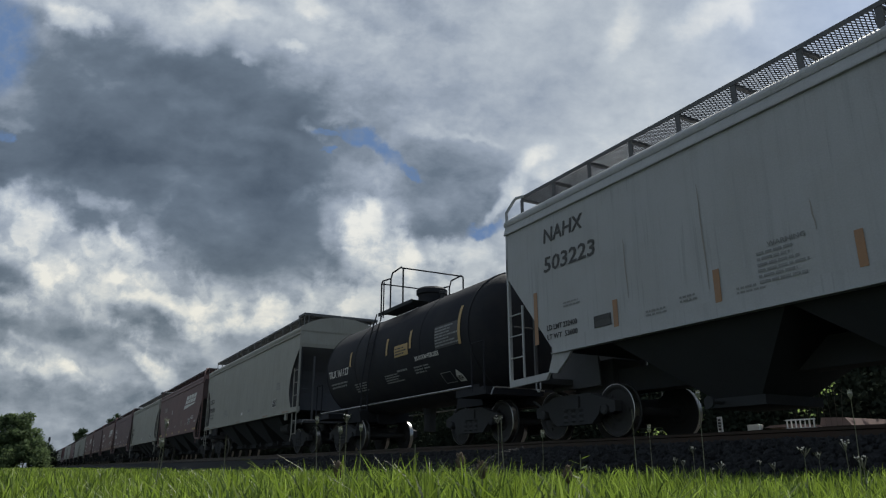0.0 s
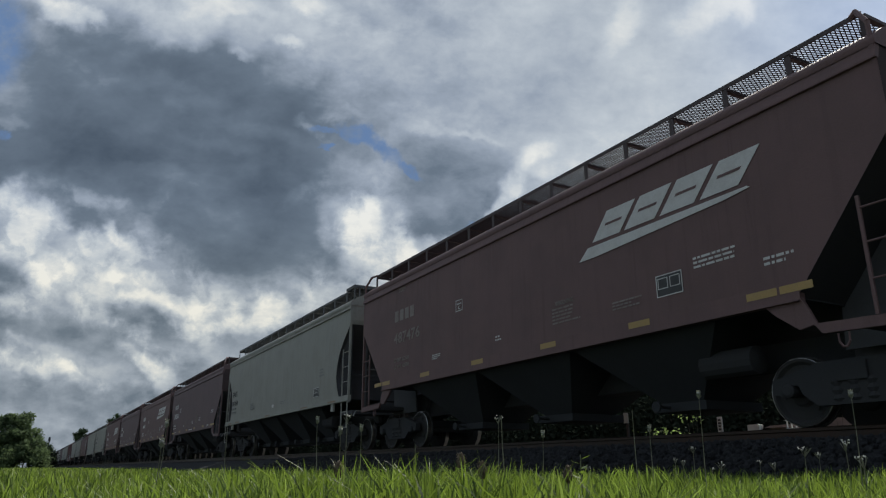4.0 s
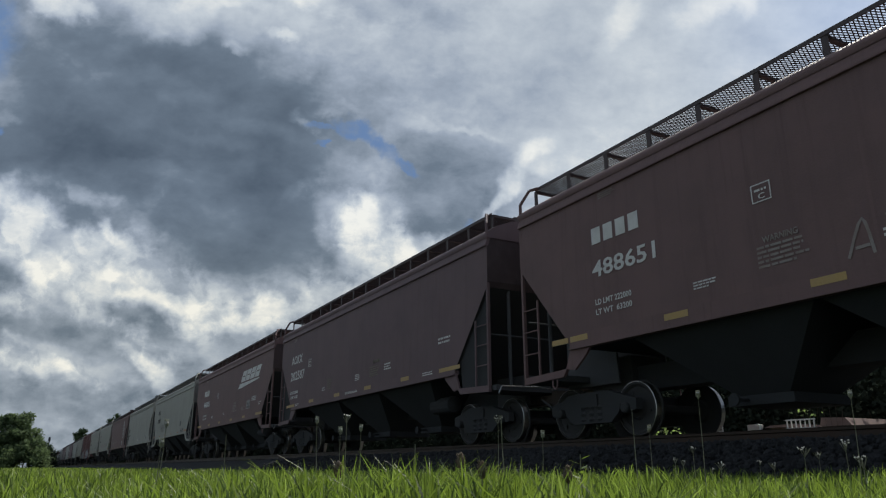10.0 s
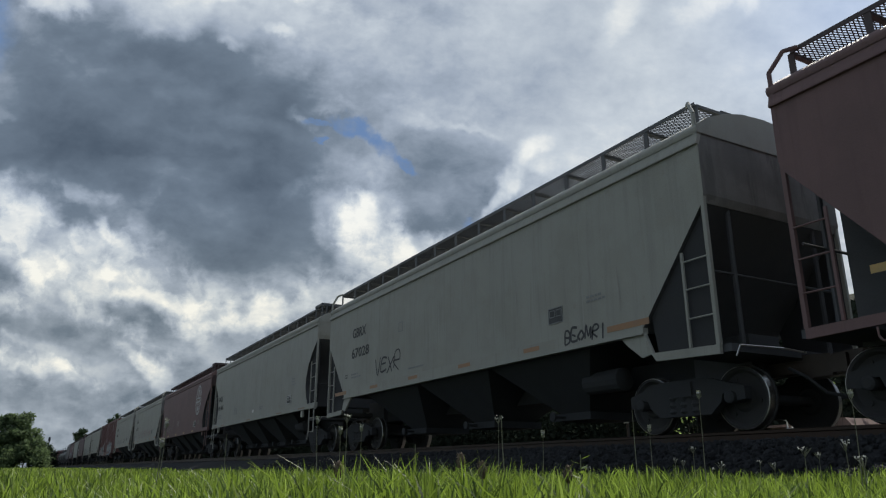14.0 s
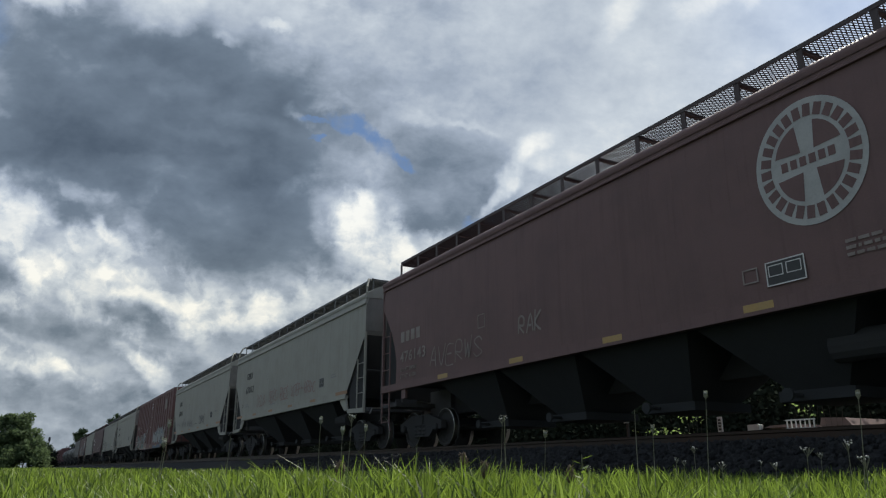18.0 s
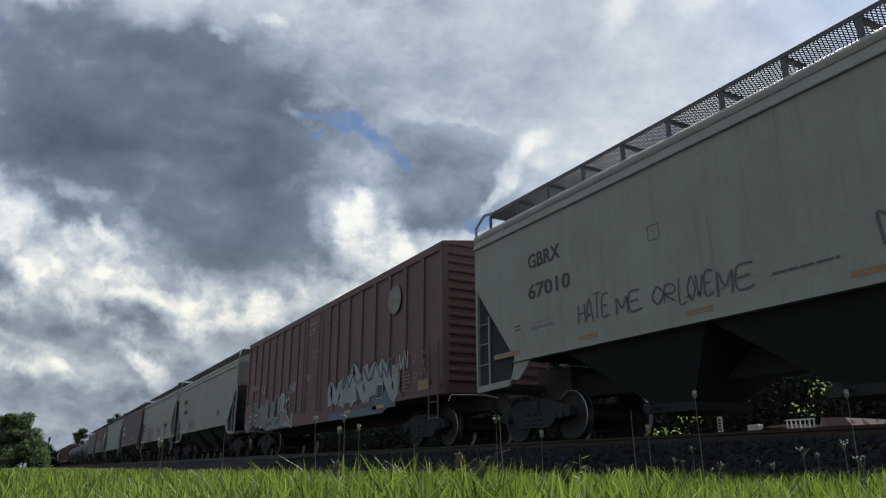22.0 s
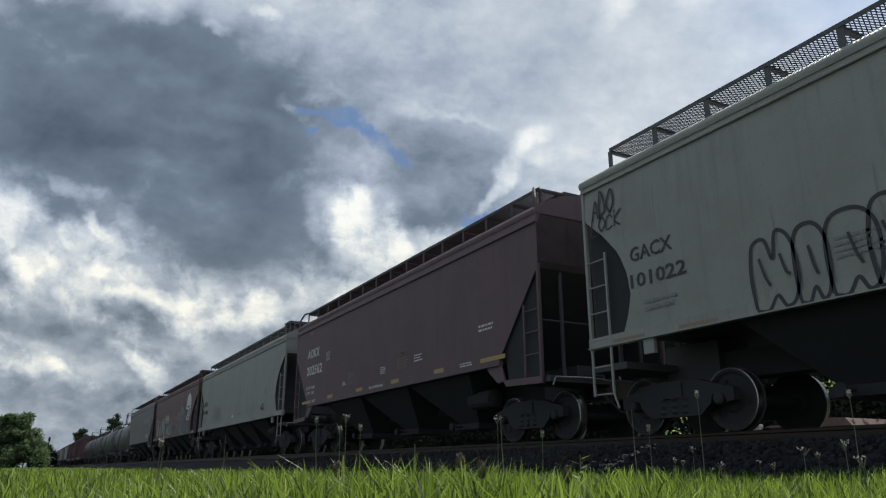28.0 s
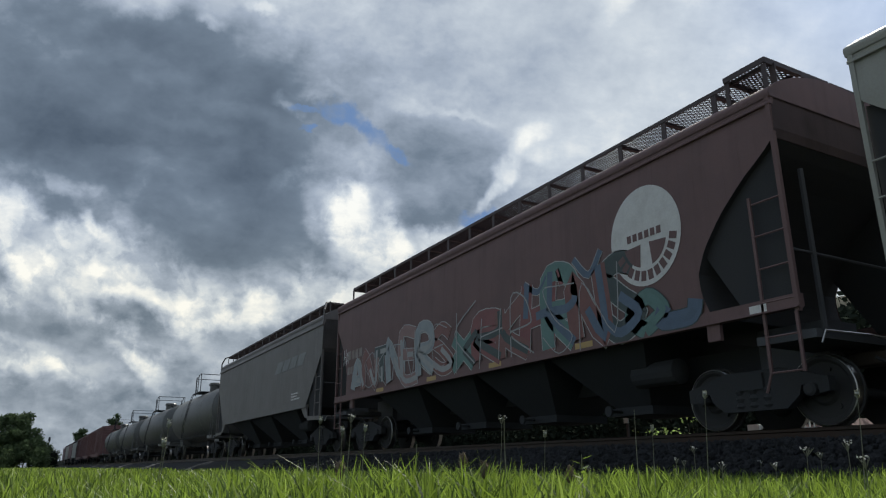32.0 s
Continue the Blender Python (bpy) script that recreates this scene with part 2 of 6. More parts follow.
# ---- materials ----
def surface(name, color, rough=0.6, metal=0.0, other=None, amount=0.5, scale=1.5, grain=40.0, bump=0.15, streak=0.0, rust=0.0, spec=0.5, drip=0.0):
    """A paint, metal, stone or soil: a base colour with stains at a large scale, grain at a small one and relief."""
    m = bpy.data.materials.new(name)
    m.use_nodes = True
    N = Tree(m.node_tree)
    p = N.add("ShaderNodeTexCoord").outputs["Object"]
    shift = N.add("ShaderNodeObjectInfo").outputs["Random"]
    p = N.vec("ADD", p, N.add("ShaderNodeCombineXYZ", X=N.math("MULTIPLY", shift, 37.0), Y=0.0, Z=0.0).outputs[0])
    stain = N.span(N.noise(p, scale, 6, 0.62), 0.38, 0.66)
    fine = N.noise(p, grain, 4, 0.6)
    other = other or tuple(c * 0.6 for c in color)
    c = N.mix(N.math("MULTIPLY", stain, amount), (*color, 1), (*other, 1))
    if streak:
        tall = N.add("ShaderNodeMapping", Vector=p, Scale=(5.0, 5.0, 0.25)).outputs[0]
        run = N.span(N.noise(tall, 1.3, 5, 0.65), 0.50, 0.72)
        c = N.mix(N.math("MULTIPLY", run, streak), c, tuple(x * 0.45 for x in color) + (1,))
        wide = N.add("ShaderNodeMapping", Vector=p, Scale=(0.9, 0.9, 0.12)).outputs[0]
        c = N.mix(N.math("MULTIPLY", N.span(N.noise(wide, 1.0, 4, 0.6), 0.45, 0.65), streak * 0.6), c, tuple(x * 1.25 for x in color) + (1,))
    if drip:
        # thin dark runs from the eave, in loose groups
        thin = N.add("ShaderNodeMapping", Vector=p, Scale=(9.0, 2.0, 0.35)).outputs[0]
        line = N.span(N.noise(thin, 1.6, 4, 0.6), 0.56, 0.66)
        group = N.span(N.noise(p, 0.55, 3, 0.5), 0.42, 0.56)
        c = N.mix(N.math("MULTIPLY", N.math("MULTIPLY", line, group), drip), c, tuple(x * 0.40 for x in color) + (1,))
    if rust:
        spots = N.span(N.noise(p, 3.7, 8, 0.72), 0.60, 0.68)
        c = N.mix(N.math("MULTIPLY", spots, rust), c, (0.16, 0.065, 0.03, 1))
    c = N.mix(0.35, c, N.mix(fine, tuple(x * 0.55 for x in color) + (1,), tuple(min(1, x * 1.35) for x in color) + (1,)))
    b = N.add("ShaderNodeBump", Strength=bump, Distance=0.02, Height=N.math("ADD", fine, N.math("MULTIPLY", stain, 0.6)))
    s = N.add("ShaderNodeBsdfPrincipled", Roughness=N.span(fine, 0.2, 0.8, max(0.05, rough - 0.1), min(1, rough + 0.15), False), Metallic=metal)
    N.put(s.inputs["Base Color"], c), N.put(s.inputs["Normal"], b.outputs[0])
    s.inputs["Specular IOR Level"].default_value = spec
    N.put(N.add("ShaderNodeOutputMaterial").inputs[0], s.outputs[0])
    return m


def foliage(name, dark, light, glow, rough=0.45, through=0.5, dry=None, spec=0.15):
    """Leaves and blades: they let light through; the colour varies from piece to piece."""
    m = bpy.data.materials.new(name)
    m.use_nodes = True
    N = Tree(m.node_tree)
    r = N.add("ShaderNodeNewGeometry").outputs["Random Per Island"]
    mid = tuple((a + b) / 2 for a, b in zip(dark, light))
    c = N.ramp(r, ((0.0, dark), (0.42, mid), (0.78, light), (1.0, dry or tuple(x * 1.6 for x in light))))
    p = N.add("ShaderNodeTexCoord").outputs["Object"]
    c = N.mix(N.span(N.noise(p, 0.9, 4), 0.35, 0.7, 0.0, 0.5), c, (*dark, 1))
    s = N.add("ShaderNodeBsdfPrincipled", Roughness=rough)
    N.put(s.inputs["Base Color"], c)
    s.inputs["Specular IOR Level"].default_value = spec
    t = N.add("ShaderNodeBsdfTranslucent")
    N.put(t.inputs[0], N.mix(0.55, c, (*glow, 1)))
    x = N.add("ShaderNodeMixShader", Fac=through)
    N.put(x.inputs[1], s.outputs[0]), N.put(x.inputs[2], t.outputs[0])
    N.put(N.add("ShaderNodeOutputMaterial").inputs[0], x.outputs[0])
    return m


GREY = surface("grey_paint", (0.362, 0.364, 0.328), 0.62, other=(0.28, 0.272, 0.228), amount=0.5, streak=0.32, rust=0.14, spec=0.3, drip=0.28)
PALE = surface("pale_grey_paint", (0.43, 0.445, 0.455), 0.62, other=(0.35, 0.35, 0.34), amount=0.4, streak=0.25, rust=0.06, spec=0.3, drip=0.35)
TAN = surface("light_grey_paint", (0.355, 0.356, 0.318), 0.62, other=(0.272, 0.262, 0.220), amount=0.5, streak=0.32, rust=0.18, spec=0.3, drip=0.25)
BROWN = surface("oxide_red_paint", (0.188, 0.120, 0.117), 0.62, other=(0.138, 0.094, 0.092), amount=0.6, streak=0.35, spec=0.3, drip=0.3)
MAROON = surface("maroon_paint", (0.168, 0.116, 0.122), 0.62, other=(0.128, 0.092, 0.096), amount=0.6, streak=0.3, spec=0.3, drip=0.3)
BOXRED = surface("boxcar_red_paint", (0.180, 0.092, 0.090), 0.6, other=(0.125, 0.070, 0.069), amount=0.7, streak=0.4, rust=0.3)
WEATHERED = surface("weathered_grey_brown_paint", (0.165, 0.155, 0.148), 0.5, other=(0.115, 0.10, 0.095), amount=0.7, streak=0.5, spec=0.4, drip=0.5)
BLACK = surface("black_paint", (0.028, 0.030, 0.037), 0.75, other=(0.05, 0.05, 0.05), amount=0.5, streak=0.2, spec=0.15)
TANKGREY = surface("tank_grey_paint", (0.105, 0.110, 0.108), 0.45, other=(0.075, 0.072, 0.07), amount=0.7, streak=0.4, rust=0.2)
# shade of down-facing sheets is put into this colour, together with grime
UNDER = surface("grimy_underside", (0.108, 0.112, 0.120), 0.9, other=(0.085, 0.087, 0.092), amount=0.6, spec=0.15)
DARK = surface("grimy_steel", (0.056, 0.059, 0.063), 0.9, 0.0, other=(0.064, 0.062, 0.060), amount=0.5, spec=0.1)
BRIGHT = surface("worn_bright_steel", (0.45, 0.44, 0.42), 0.3, 1.0, amount=0.3)
RAILTOP = surface("rail_steel", (0.045, 0.036, 0.03), 0.5, 0.7, other=(0.06, 0.03, 0.02), amount=0.6)
WOOD = surface("creosoted_wood", (0.045, 0.036, 0.03), 0.9, other=(0.062, 0.052, 0.045), amount=0.6, bump=0.5)
STONE = surface("ballast_stone", (0.040, 0.042, 0.045), 0.9, other=(0.030, 0.031, 0.033), amount=0.8, scale=9, grain=90, bump=0.8, spec=0.12)
SOIL = surface("grassy_soil", (0.016, 0.022, 0.009), 0.95, other=(0.028, 0.024, 0.014), amount=0.6, scale=0.7, grain=14, bump=0.8)
WHITE = surface("white_lettering", (0.72, 0.72, 0.70), 0.6, other=(0.5, 0.48, 0.45), amount=0.5, scale=4)
INK = surface("black_lettering", (0.055, 0.057, 0.058), 0.6, other=(0.10, 0.10, 0.10), amount=0.5, scale=4)
YELLOW = surface("yellow_reflector", (0.46, 0.31, 0.11), 0.5, other=(0.40, 0.29, 0.14), amount=0.6, scale=5)
ORANGE = surface("orange_reflector", (0.36, 0.20, 0.10), 0.5, other=(0.28, 0.19, 0.13), amount=0.6, scale=5)
FADED = surface("faded_lettering", (0.30, 0.27, 0.25), 0.7, other=(0.2, 0.14, 0.12), amount=0.8, scale=3)
PENCIL = surface("grey_stencil", (0.27, 0.28, 0.28), 0.7, amount=0.5, scale=3)
SPRAY = {k: surface(k + "_spray", c, 0.55, amount=0.5, scale=3) for k, c in (
    ("black", (0.05, 0.05, 0.055)), ("white", (0.46, 0.47, 0.46)), ("chalk", (0.36, 0.37, 0.37)), ("blue", (0.11, 0.16, 0.23)), ("dark", (0.06, 0.085, 0.085)), ("smudge", (0.12, 0.12, 0.125)), ("rose", (0.30, 0.19, 0.18)), ("faint", (0.25, 0.185, 0.18)), ("teal", (0.13, 0.24, 0.22)), ("red", (0.24, 0.09, 0.09)),
    ("grey", (0.30, 0.34, 0.36)), ("orange", (0.36, 0.21, 0.09)), ("pink", (0.30, 0.19, 0.18)), ("brown", (0.22, 0.10, 0.09)))}
BLADE = foliage("grass_blades", (0.008, 0.020, 0.007), (0.150, 0.235, 0.048), (0.27, 0.385, 0.045), 0.45, 0.48, (0.34, 0.42, 0.14), 0.3)
LEAF = foliage("tree_leaves", (0.066, 0.094, 0.050), (0.118, 0.160, 0.078), (0.14, 0.20, 0.08), 0.6, 0.4, None, 0.05)
SUNLEAF = foliage("sunlit_leaves", (0.09, 0.14, 0.04), (0.20, 0.28, 0.10), (0.30, 0.42, 0.12), 0.35, 0.6, None, 0.4)
# darker copy of the leaves, with their shaded side put into the colour
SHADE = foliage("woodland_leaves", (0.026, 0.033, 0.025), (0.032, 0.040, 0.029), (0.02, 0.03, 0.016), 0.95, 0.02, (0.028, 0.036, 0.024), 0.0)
STALK = foliage("dry_stalks", (0.17, 0.18, 0.13), (0.29, 0.30, 0.24), (0.30, 0.31, 0.25), spec=0.4)
BARK = surface("bark", (0.09, 0.07, 0.055), 0.95, bump=0.9, scale=4)
STREAK = surface("rust_runs", (0.33, 0.32, 0.295), 0.8, other=(0.30, 0.28, 0.25), amount=0.8, scale=5)
HEAD = surface("seed_head", (0.20, 0.15, 0.10), 0.9, other=(0.10, 0.07, 0.05), amount=0.8, scale=60, grain=300, bump=0.8)
# pale bristles put the backlit rim of the seed heads into colour
BACKLIT = foliage("silvery_bracts", (0.30, 0.31, 0.26), (0.50, 0.52, 0.46), (0.55, 0.57, 0.48), 0.4, 0.6, None, 0.5)
PLASTER = surface("white_siding", (0.66, 0.66, 0.64), 0.7)
ROOFING = surface("brown_shingles", (0.22, 0.15, 0.13), 0.85, scale=2)


# ---- mesh code ----
def link(name, me, mat, parent=None, label=""):
    ob = new(name, me)
    if mat and not me.materials:
        me.materials.append(mat)
    if parent:
        ob.parent = parent
    return tagged(ob, label)


def part(name, bm, mat, parent, label="", smooth=0.0):
    """Links a bmesh as one mesh object under a thing or a part."""
    bmesh.ops.recalc_face_normals(bm, faces=bm.faces)
    me = bpy.data.meshes.new(name)
    bm.to_mesh(me), bm.free()
    if smooth:
        me.polygons.foreach_set("use_smooth", [True] * len(me.polygons))
        me.set_sharp_from_angle(angle=radians(smooth))
    return link(name, me, mat, parent, label)


def again(ob, parent, at, label=""):
    """One more piece on the same mesh."""
    o = new(ob.name.split(".")[0], ob.data)
    o.parent, o.location = parent, at
    return tagged(o, label or ob.get("label", ""))


def box(bm, x0, x1, y0, y1, z0, z1, bevel=0.0):
    v = [bm.verts.new((x, y, z)) for x in (x0, x1) for y in (y0, y1) for z in (z0, z1)]
    f = [bm.faces.new([v[i] for i in q]) for q in ((0, 1, 3, 2), (4, 6, 7, 5), (0, 4, 5, 1), (2, 3, 7, 6), (0, 2, 6, 4), (1, 5, 7, 3))]
    if bevel:
        bmesh.ops.bevel(bm, geom=list({e for g in f for e in g.edges}), offset=bevel, segments=1, affect="EDGES")
    return bm


def rod(bm, a, b, r0, r1=None, seg=8):
    a, b = Vector(a), Vector(b)
    r1 = r0 if r1 is None else r1
    q = (b - a).to_track_quat("Z", "Y")
    rings = []
    for p, r in ((a, r0), (b, r1)):
        rings.append([bm.verts.new(p + q @ Vector((r * math.cos(6.2832 * i / seg), r * math.sin(6.2832 * i / seg), 0))) for i in range(seg)])
    for i in range(seg):
        j = (i + 1) % seg
        bm.faces.new((rings[0][i], rings[0][j], rings[1][j], rings[1][i]))
    bm.faces.new(rings[0][::-1]), bm.faces.new(rings[1])
    return bm


def bent(bm, points, r, seg=6):
    for a, b in zip(points, points[1:]):
        rod(bm, a, b, r, seg=seg)
    return bm


def prism(bm, outline, y0, y1):
    """An outline in x and z, drawn out from y0 to y1."""
    a = [bm.verts.new((x, y0, z)) for x, z in outline]
    b = [bm.verts.new((x, y1, z)) for x, z in outline]
    bm.faces.new(a), bm.faces.new(b[::-1])
    n = len(outline)
    for i in range(n):
        j = (i + 1) % n
        bm.faces.new((a[i], b[i], b[j], a[j]))
    return bm


def turned(bm, profile, seg, axis="Y", at=(0, 0, 0)):
    """A body of revolution: rows of (along the axis, radius)."""
    at, rings = Vector(at), []
    for h, r in profile:
        ring = []
        for i in range(seg):
            c, s = r * math.cos(6.2832 * i / seg), r * math.sin(6.2832 * i / seg)
            ring.append(bm.verts.new(at + Vector({"Y": (c, h, s), "X": (h, c, s), "Z": (c, s, h)}[axis])))
        rings.append(ring)
    for a, b in zip(rings, rings[1:]):
        for i in range(seg):
            j = (i + 1) % seg
            bm.faces.new((a[i], a[j], b[j], b[i]))
    bm.faces.new(rings[0][::-1]), bm.faces.new(rings[-1])
    return bm


TEXTS = {}


def lettering(word, high):
    """A flat mesh of a word of that letter height, its foot at the origin."""
    if (word, high) not in TEXTS:
        c = bpy.data.curves.new("lettering", "FONT")
        c.body, c.size, c.extrude, c.resolution_u, c.offset = word, high / 0.72, 0.002, 2, high * 0.022
        ob = new("lettering", c)
        me = bpy.data.meshes.new_from_object(ob.evaluated_get(bpy.context.evaluated_depsgraph_get()))
        me.name = "lettering"
        bpy.data.objects.remove(ob)
        TEXTS[word, high] = me
    return TEXTS[word, high]


def write(parent, word, x0, x1, z0, z1, mat, y=-HALF - 0.010, lean=0.0, name="lettering"):
    """A word laid on the near side, from x0 to x1 and from z0 up to z1."""
    me = lettering(word, 0.3).copy()
    xs = [v.co.x for v in me.vertices]
    ys = [v.co.y for v in me.vertices]
    kx, ky = (x1 - x0) / (max(xs) - min(xs)), (z1 - z0) / (max(ys) - min(ys))
    left, foot = min(xs), min(ys)
    for v in me.vertices:
        up = (v.co.y - foot) * ky
        v.co = ((v.co.x - left) * kx + lean * up, up, v.co.z)
    ob = link(name, me, mat, parent)
    ob.matrix_basis = pose(x0, y, z0, 90)
    return ob


def bars(parent, x, z, wide, high, rows, mat, y=-HALF - 0.009, seed=1, name="stencilled_data"):
    """Small writing that cannot be read: rows of bars."""
    rnd, bm = random.Random(seed), bmesh.new()
    step = high / rows
    for k in range(rows):
        at = x
        stop = x + wide * rnd.uniform(0.6, 1.0)
        while at < stop:
            w = rnd.uniform(0.06, 0.22) * max(0.4, min(wide, 1.2))
            z0 = z + high - (k + 0.75) * step
            box(bm, at, min(at + w, stop), y, y + 0.002, z0, z0 + step * 0.5)
            at += w + step * 0.35
    return tagged(part(name, bm, mat, parent), kind="stuff")


def glyphs(parent, x, z, wide, high, count, mat, lean=0.0, y=-HALF - 0.010, gap=0.28, name="company_mark"):
    """A company's mark as plain upright shapes."""
    bm = bmesh.new()
    w = wide / (count + (count - 1) * gap)
    for k in range(count):
        a = x + k * w * (1 + gap)
        prism(bm, [(a, z), (a + w, z), (a + w + lean * high, z + high), (a + lean * high, z + high)], y, y + 0.003)
    return part(name, bm, mat, parent)


def plate(parent, name, x, z, wide, high, mat, y=-HALF - 0.010, label=""):
    return part(name, box(bmesh.new(), x, x + wide, y, y + 0.003, z, z + high), mat, parent, label)


def outline_plate(parent, x, z, wide, high, mat, y=-HALF - 0.012, t=0.016, name="stencil_frame"):
    bm = bmesh.new()
    box(bm, x, x + wide, y, y + 0.003, z, z + t), box(bm, x, x + wide, y, y + 0.003, z + high - t, z + high)
    box(bm, x, x + t, y, y + 0.003, z + t, z + high - t), box(bm, x + wide - t, x + wide, y, y + 0.003, z + t, z + high - t)
    return part(name, bm, mat, parent)


def ribbon(bm, points, wide, y0, y1):
    """A painted stroke along points in x and z."""
    n = len(points)
    left, right = [], []
    for i, (x, z) in enumerate(points):
        a, b = points[max(0, i - 1)], points[min(n - 1, i + 1)]
        d = math.hypot(b[0] - a[0], b[1] - a[1]) or 1.0
        nx, nz = -(b[1] - a[1]) / d * wide / 2, (b[0] - a[0]) / d * wide / 2
        left.append(bm.verts.new((x + nx, y0, z + nz))), right.append(bm.verts.new((x - nx, y0, z - nz)))
    for i in range(n - 1):
        bm.faces.new((left[i], right[i], right[i + 1], left[i + 1]))


def curve_through(px, steps=5):
    pts = []
    for i in range(len(px) - 1):
        p0, p1, p2, p3 = px[max(0, i - 1)], px[i], px[i + 1], px[min(len(px) - 1, i + 2)]
        for s in range(steps):
            t = s / steps
            pts.append(tuple(0.5 * (2 * b + (c - a) * t + (2 * a - 5 * b + 4 * c - d) * t * t + (3 * b - a - 3 * c + d) * t ** 3) for a, b, c, d in zip(p0, p1, p2, p3)))
    return pts + [px[-1]]


# letters as pen lines on a grid five wide and seven high
PEN = {"A": "00 26 40|12 32", "B": "00 06 36 44 33 03|33 42 30 00", "C": "45 26 05 01 20 41", "D": "00 06 25 43 41 10 00", "E": "46 06 00 40|03 33", "F": "46 06 00|03 33", "G": "45 26 04 01 20 42 22",
       "H": "00 06|40 46|03 43", "I": "20 26", "K": "00 06|46 03 40", "L": "06 00 40", "M": "00 06 22 46 40", "N": "00 06 40 46", "O": "20 02 04 26 44 42 20", "P": "00 06 36 44 33 03", "R": "00 06 36 44 33 03 40",
       "S": "45 26 05 23 41 20 01", "T": "06 46|26 20", "U": "06 01 20 41 46", "V": "06 20 46", "W": "06 10 24 30 46", "X": "00 46|06 40", "Y": "06 23 46|23 20", "Z": "06 46 00 40", "-": "03 43", ",": "22 10", ":": "21 22|23 24"}


def pen_lines(letter, x, z, wide, high, rnd, lean=0.0, shake=0.05):
    """The lines of one hand-drawn letter."""
    out = []
    for line in PEN[letter].split("|"):
        p = [(int(d[0]) / 4 + rnd.uniform(-shake, shake), int(d[1]) / 6 + rnd.uniform(-shake, shake)) for d in line.split()]
        out.append(curve_through([(x + wide * (a + lean * b), z + high * b) for a, b in p], 4))
    return out


def scrawl(parent, word, x, z, wide, high, mat, seed, stroke=0.03, lean=0.1, y=-HALF - 0.009, shake=0.07, rise=0.0):
    """A word sprayed by hand: each letter is a part."""
    rnd = random.Random(seed)
    step = wide / len(word)
    for k, letter in enumerate(word):
        if letter == " ":
            continue
        bm, tall = bmesh.new(), high * rnd.uniform(0.85, 1.12)
        for n, line in enumerate(pen_lines(letter, x + k * step, z + rise * k * step + rnd.uniform(-0.06, 0.06) * high, step * rnd.uniform(0.68, 0.88), tall, rnd, lean, shake)):
            yy = y - 0.0005 * n
            ribbon(bm, line, stroke * rnd.uniform(0.8, 1.25), yy, yy)
        part("graffiti_letter", bm, mat, parent)


def fat_letters(parent, word, x, z, wide, highs, fills, edge, seed, stroke=0.16, rim=0.035, y=-HALF - 0.009, lean=0.0, gloss=None):
    """A mural of thick overlapping letters, each a fill with an edge line, and dabs of a second colour."""
    rnd = random.Random(seed)
    step, n = wide / len(word), len(word)
    root = None
    for k, letter in enumerate(word):
        high = float(np.interp(k / max(1, n - 1), np.linspace(0, 1, len(highs)), highs)) * rnd.uniform(0.9, 1.1)
        lines = pen_lines(letter, x + k * step, z + stroke * 0.5 + rnd.uniform(0, 0.05), step * 0.95, high - stroke, rnd, lean + rnd.uniform(-0.15, 0.15), 0.06)
        for layer, (extra, mat) in enumerate(((2 * rim, edge), (0.0, fills[k % len(fills)]))):
            bm = bmesh.new()
            for m, line in enumerate(lines):
                yy = y - 0.0007 * (k % 3) - 0.0022 * layer - 0.0003 * m
                ribbon(bm, line, stroke + extra, yy, yy)
            o = part("graffiti_letter", bm, mat, root or parent)
            if root is None:
                root = o
                o.name = "graffiti"
        dab = bmesh.new()
        for line in lines:
            cut = line[len(line) // 2:]
            if len(cut) > 2:
                ribbon(dab, cut, stroke * 0.45, y - 0.0052 - 0.0003 * k, y - 0.0052 - 0.0003 * k)
        part("painted_highlight", dab, gloss or fills[(k + 2) % len(fills)], root)
    return root


def bubble(parent, x, z, wide, high, humps, mat, seed, stroke=0.05, y=-HALF - 0.009):
    """A hollow throw-up letter: a rounded outline with humps on top and an inner fold, one part."""
    rnd, bm = random.Random(seed), bmesh.new()
    pts = [(0.0, 0.0), (-0.06, 0.45), (0.0, 0.85)]
    for k in range(humps):
        a, w = k / humps, 1 / humps
        pts += [(a + 0.25 * w, 1.0 + rnd.uniform(-0.03, 0.05)), (a + 0.72 * w, 0.98 + rnd.uniform(-0.04, 0.05)), (a + w, 0.70 + rnd.uniform(-0.1, 0.1))]
    pts += [(1.04, 0.35), (0.92, 0.04), (0.70, -0.03), (0.52, 0.14), (0.30, -0.04), (0.08, -0.04), (0.0, 0.0)]
    ribbon(bm, curve_through([(x + wide * a, z + high * b) for a, b in pts]), stroke, y, y)
    for k in range(humps):
        a = (k + 0.55) / humps
        ribbon(bm, curve_through([(x + wide * (a + u), z + high * v) for u, v in ((-0.10, 0.72), (0.0, 0.45), (0.10, 0.30 + 0.1 * k))]), stroke * 0.8, y - 0.0006, y - 0.0006)
    return part("graffiti_letter", bm, mat, parent)


def strokes(parent, lines, wide, mat, y=-HALF - 0.010, name="painted_stroke", thin=1.0):
    """Painted lines through points in x and z, one part a line."""
    for k, pts in enumerate(lines):
        bm = bmesh.new()
        ribbon(bm, curve_through(pts), wide, y - 0.0004 * k, y - 0.0004 * k)
        part(name, bm, mat, parent)


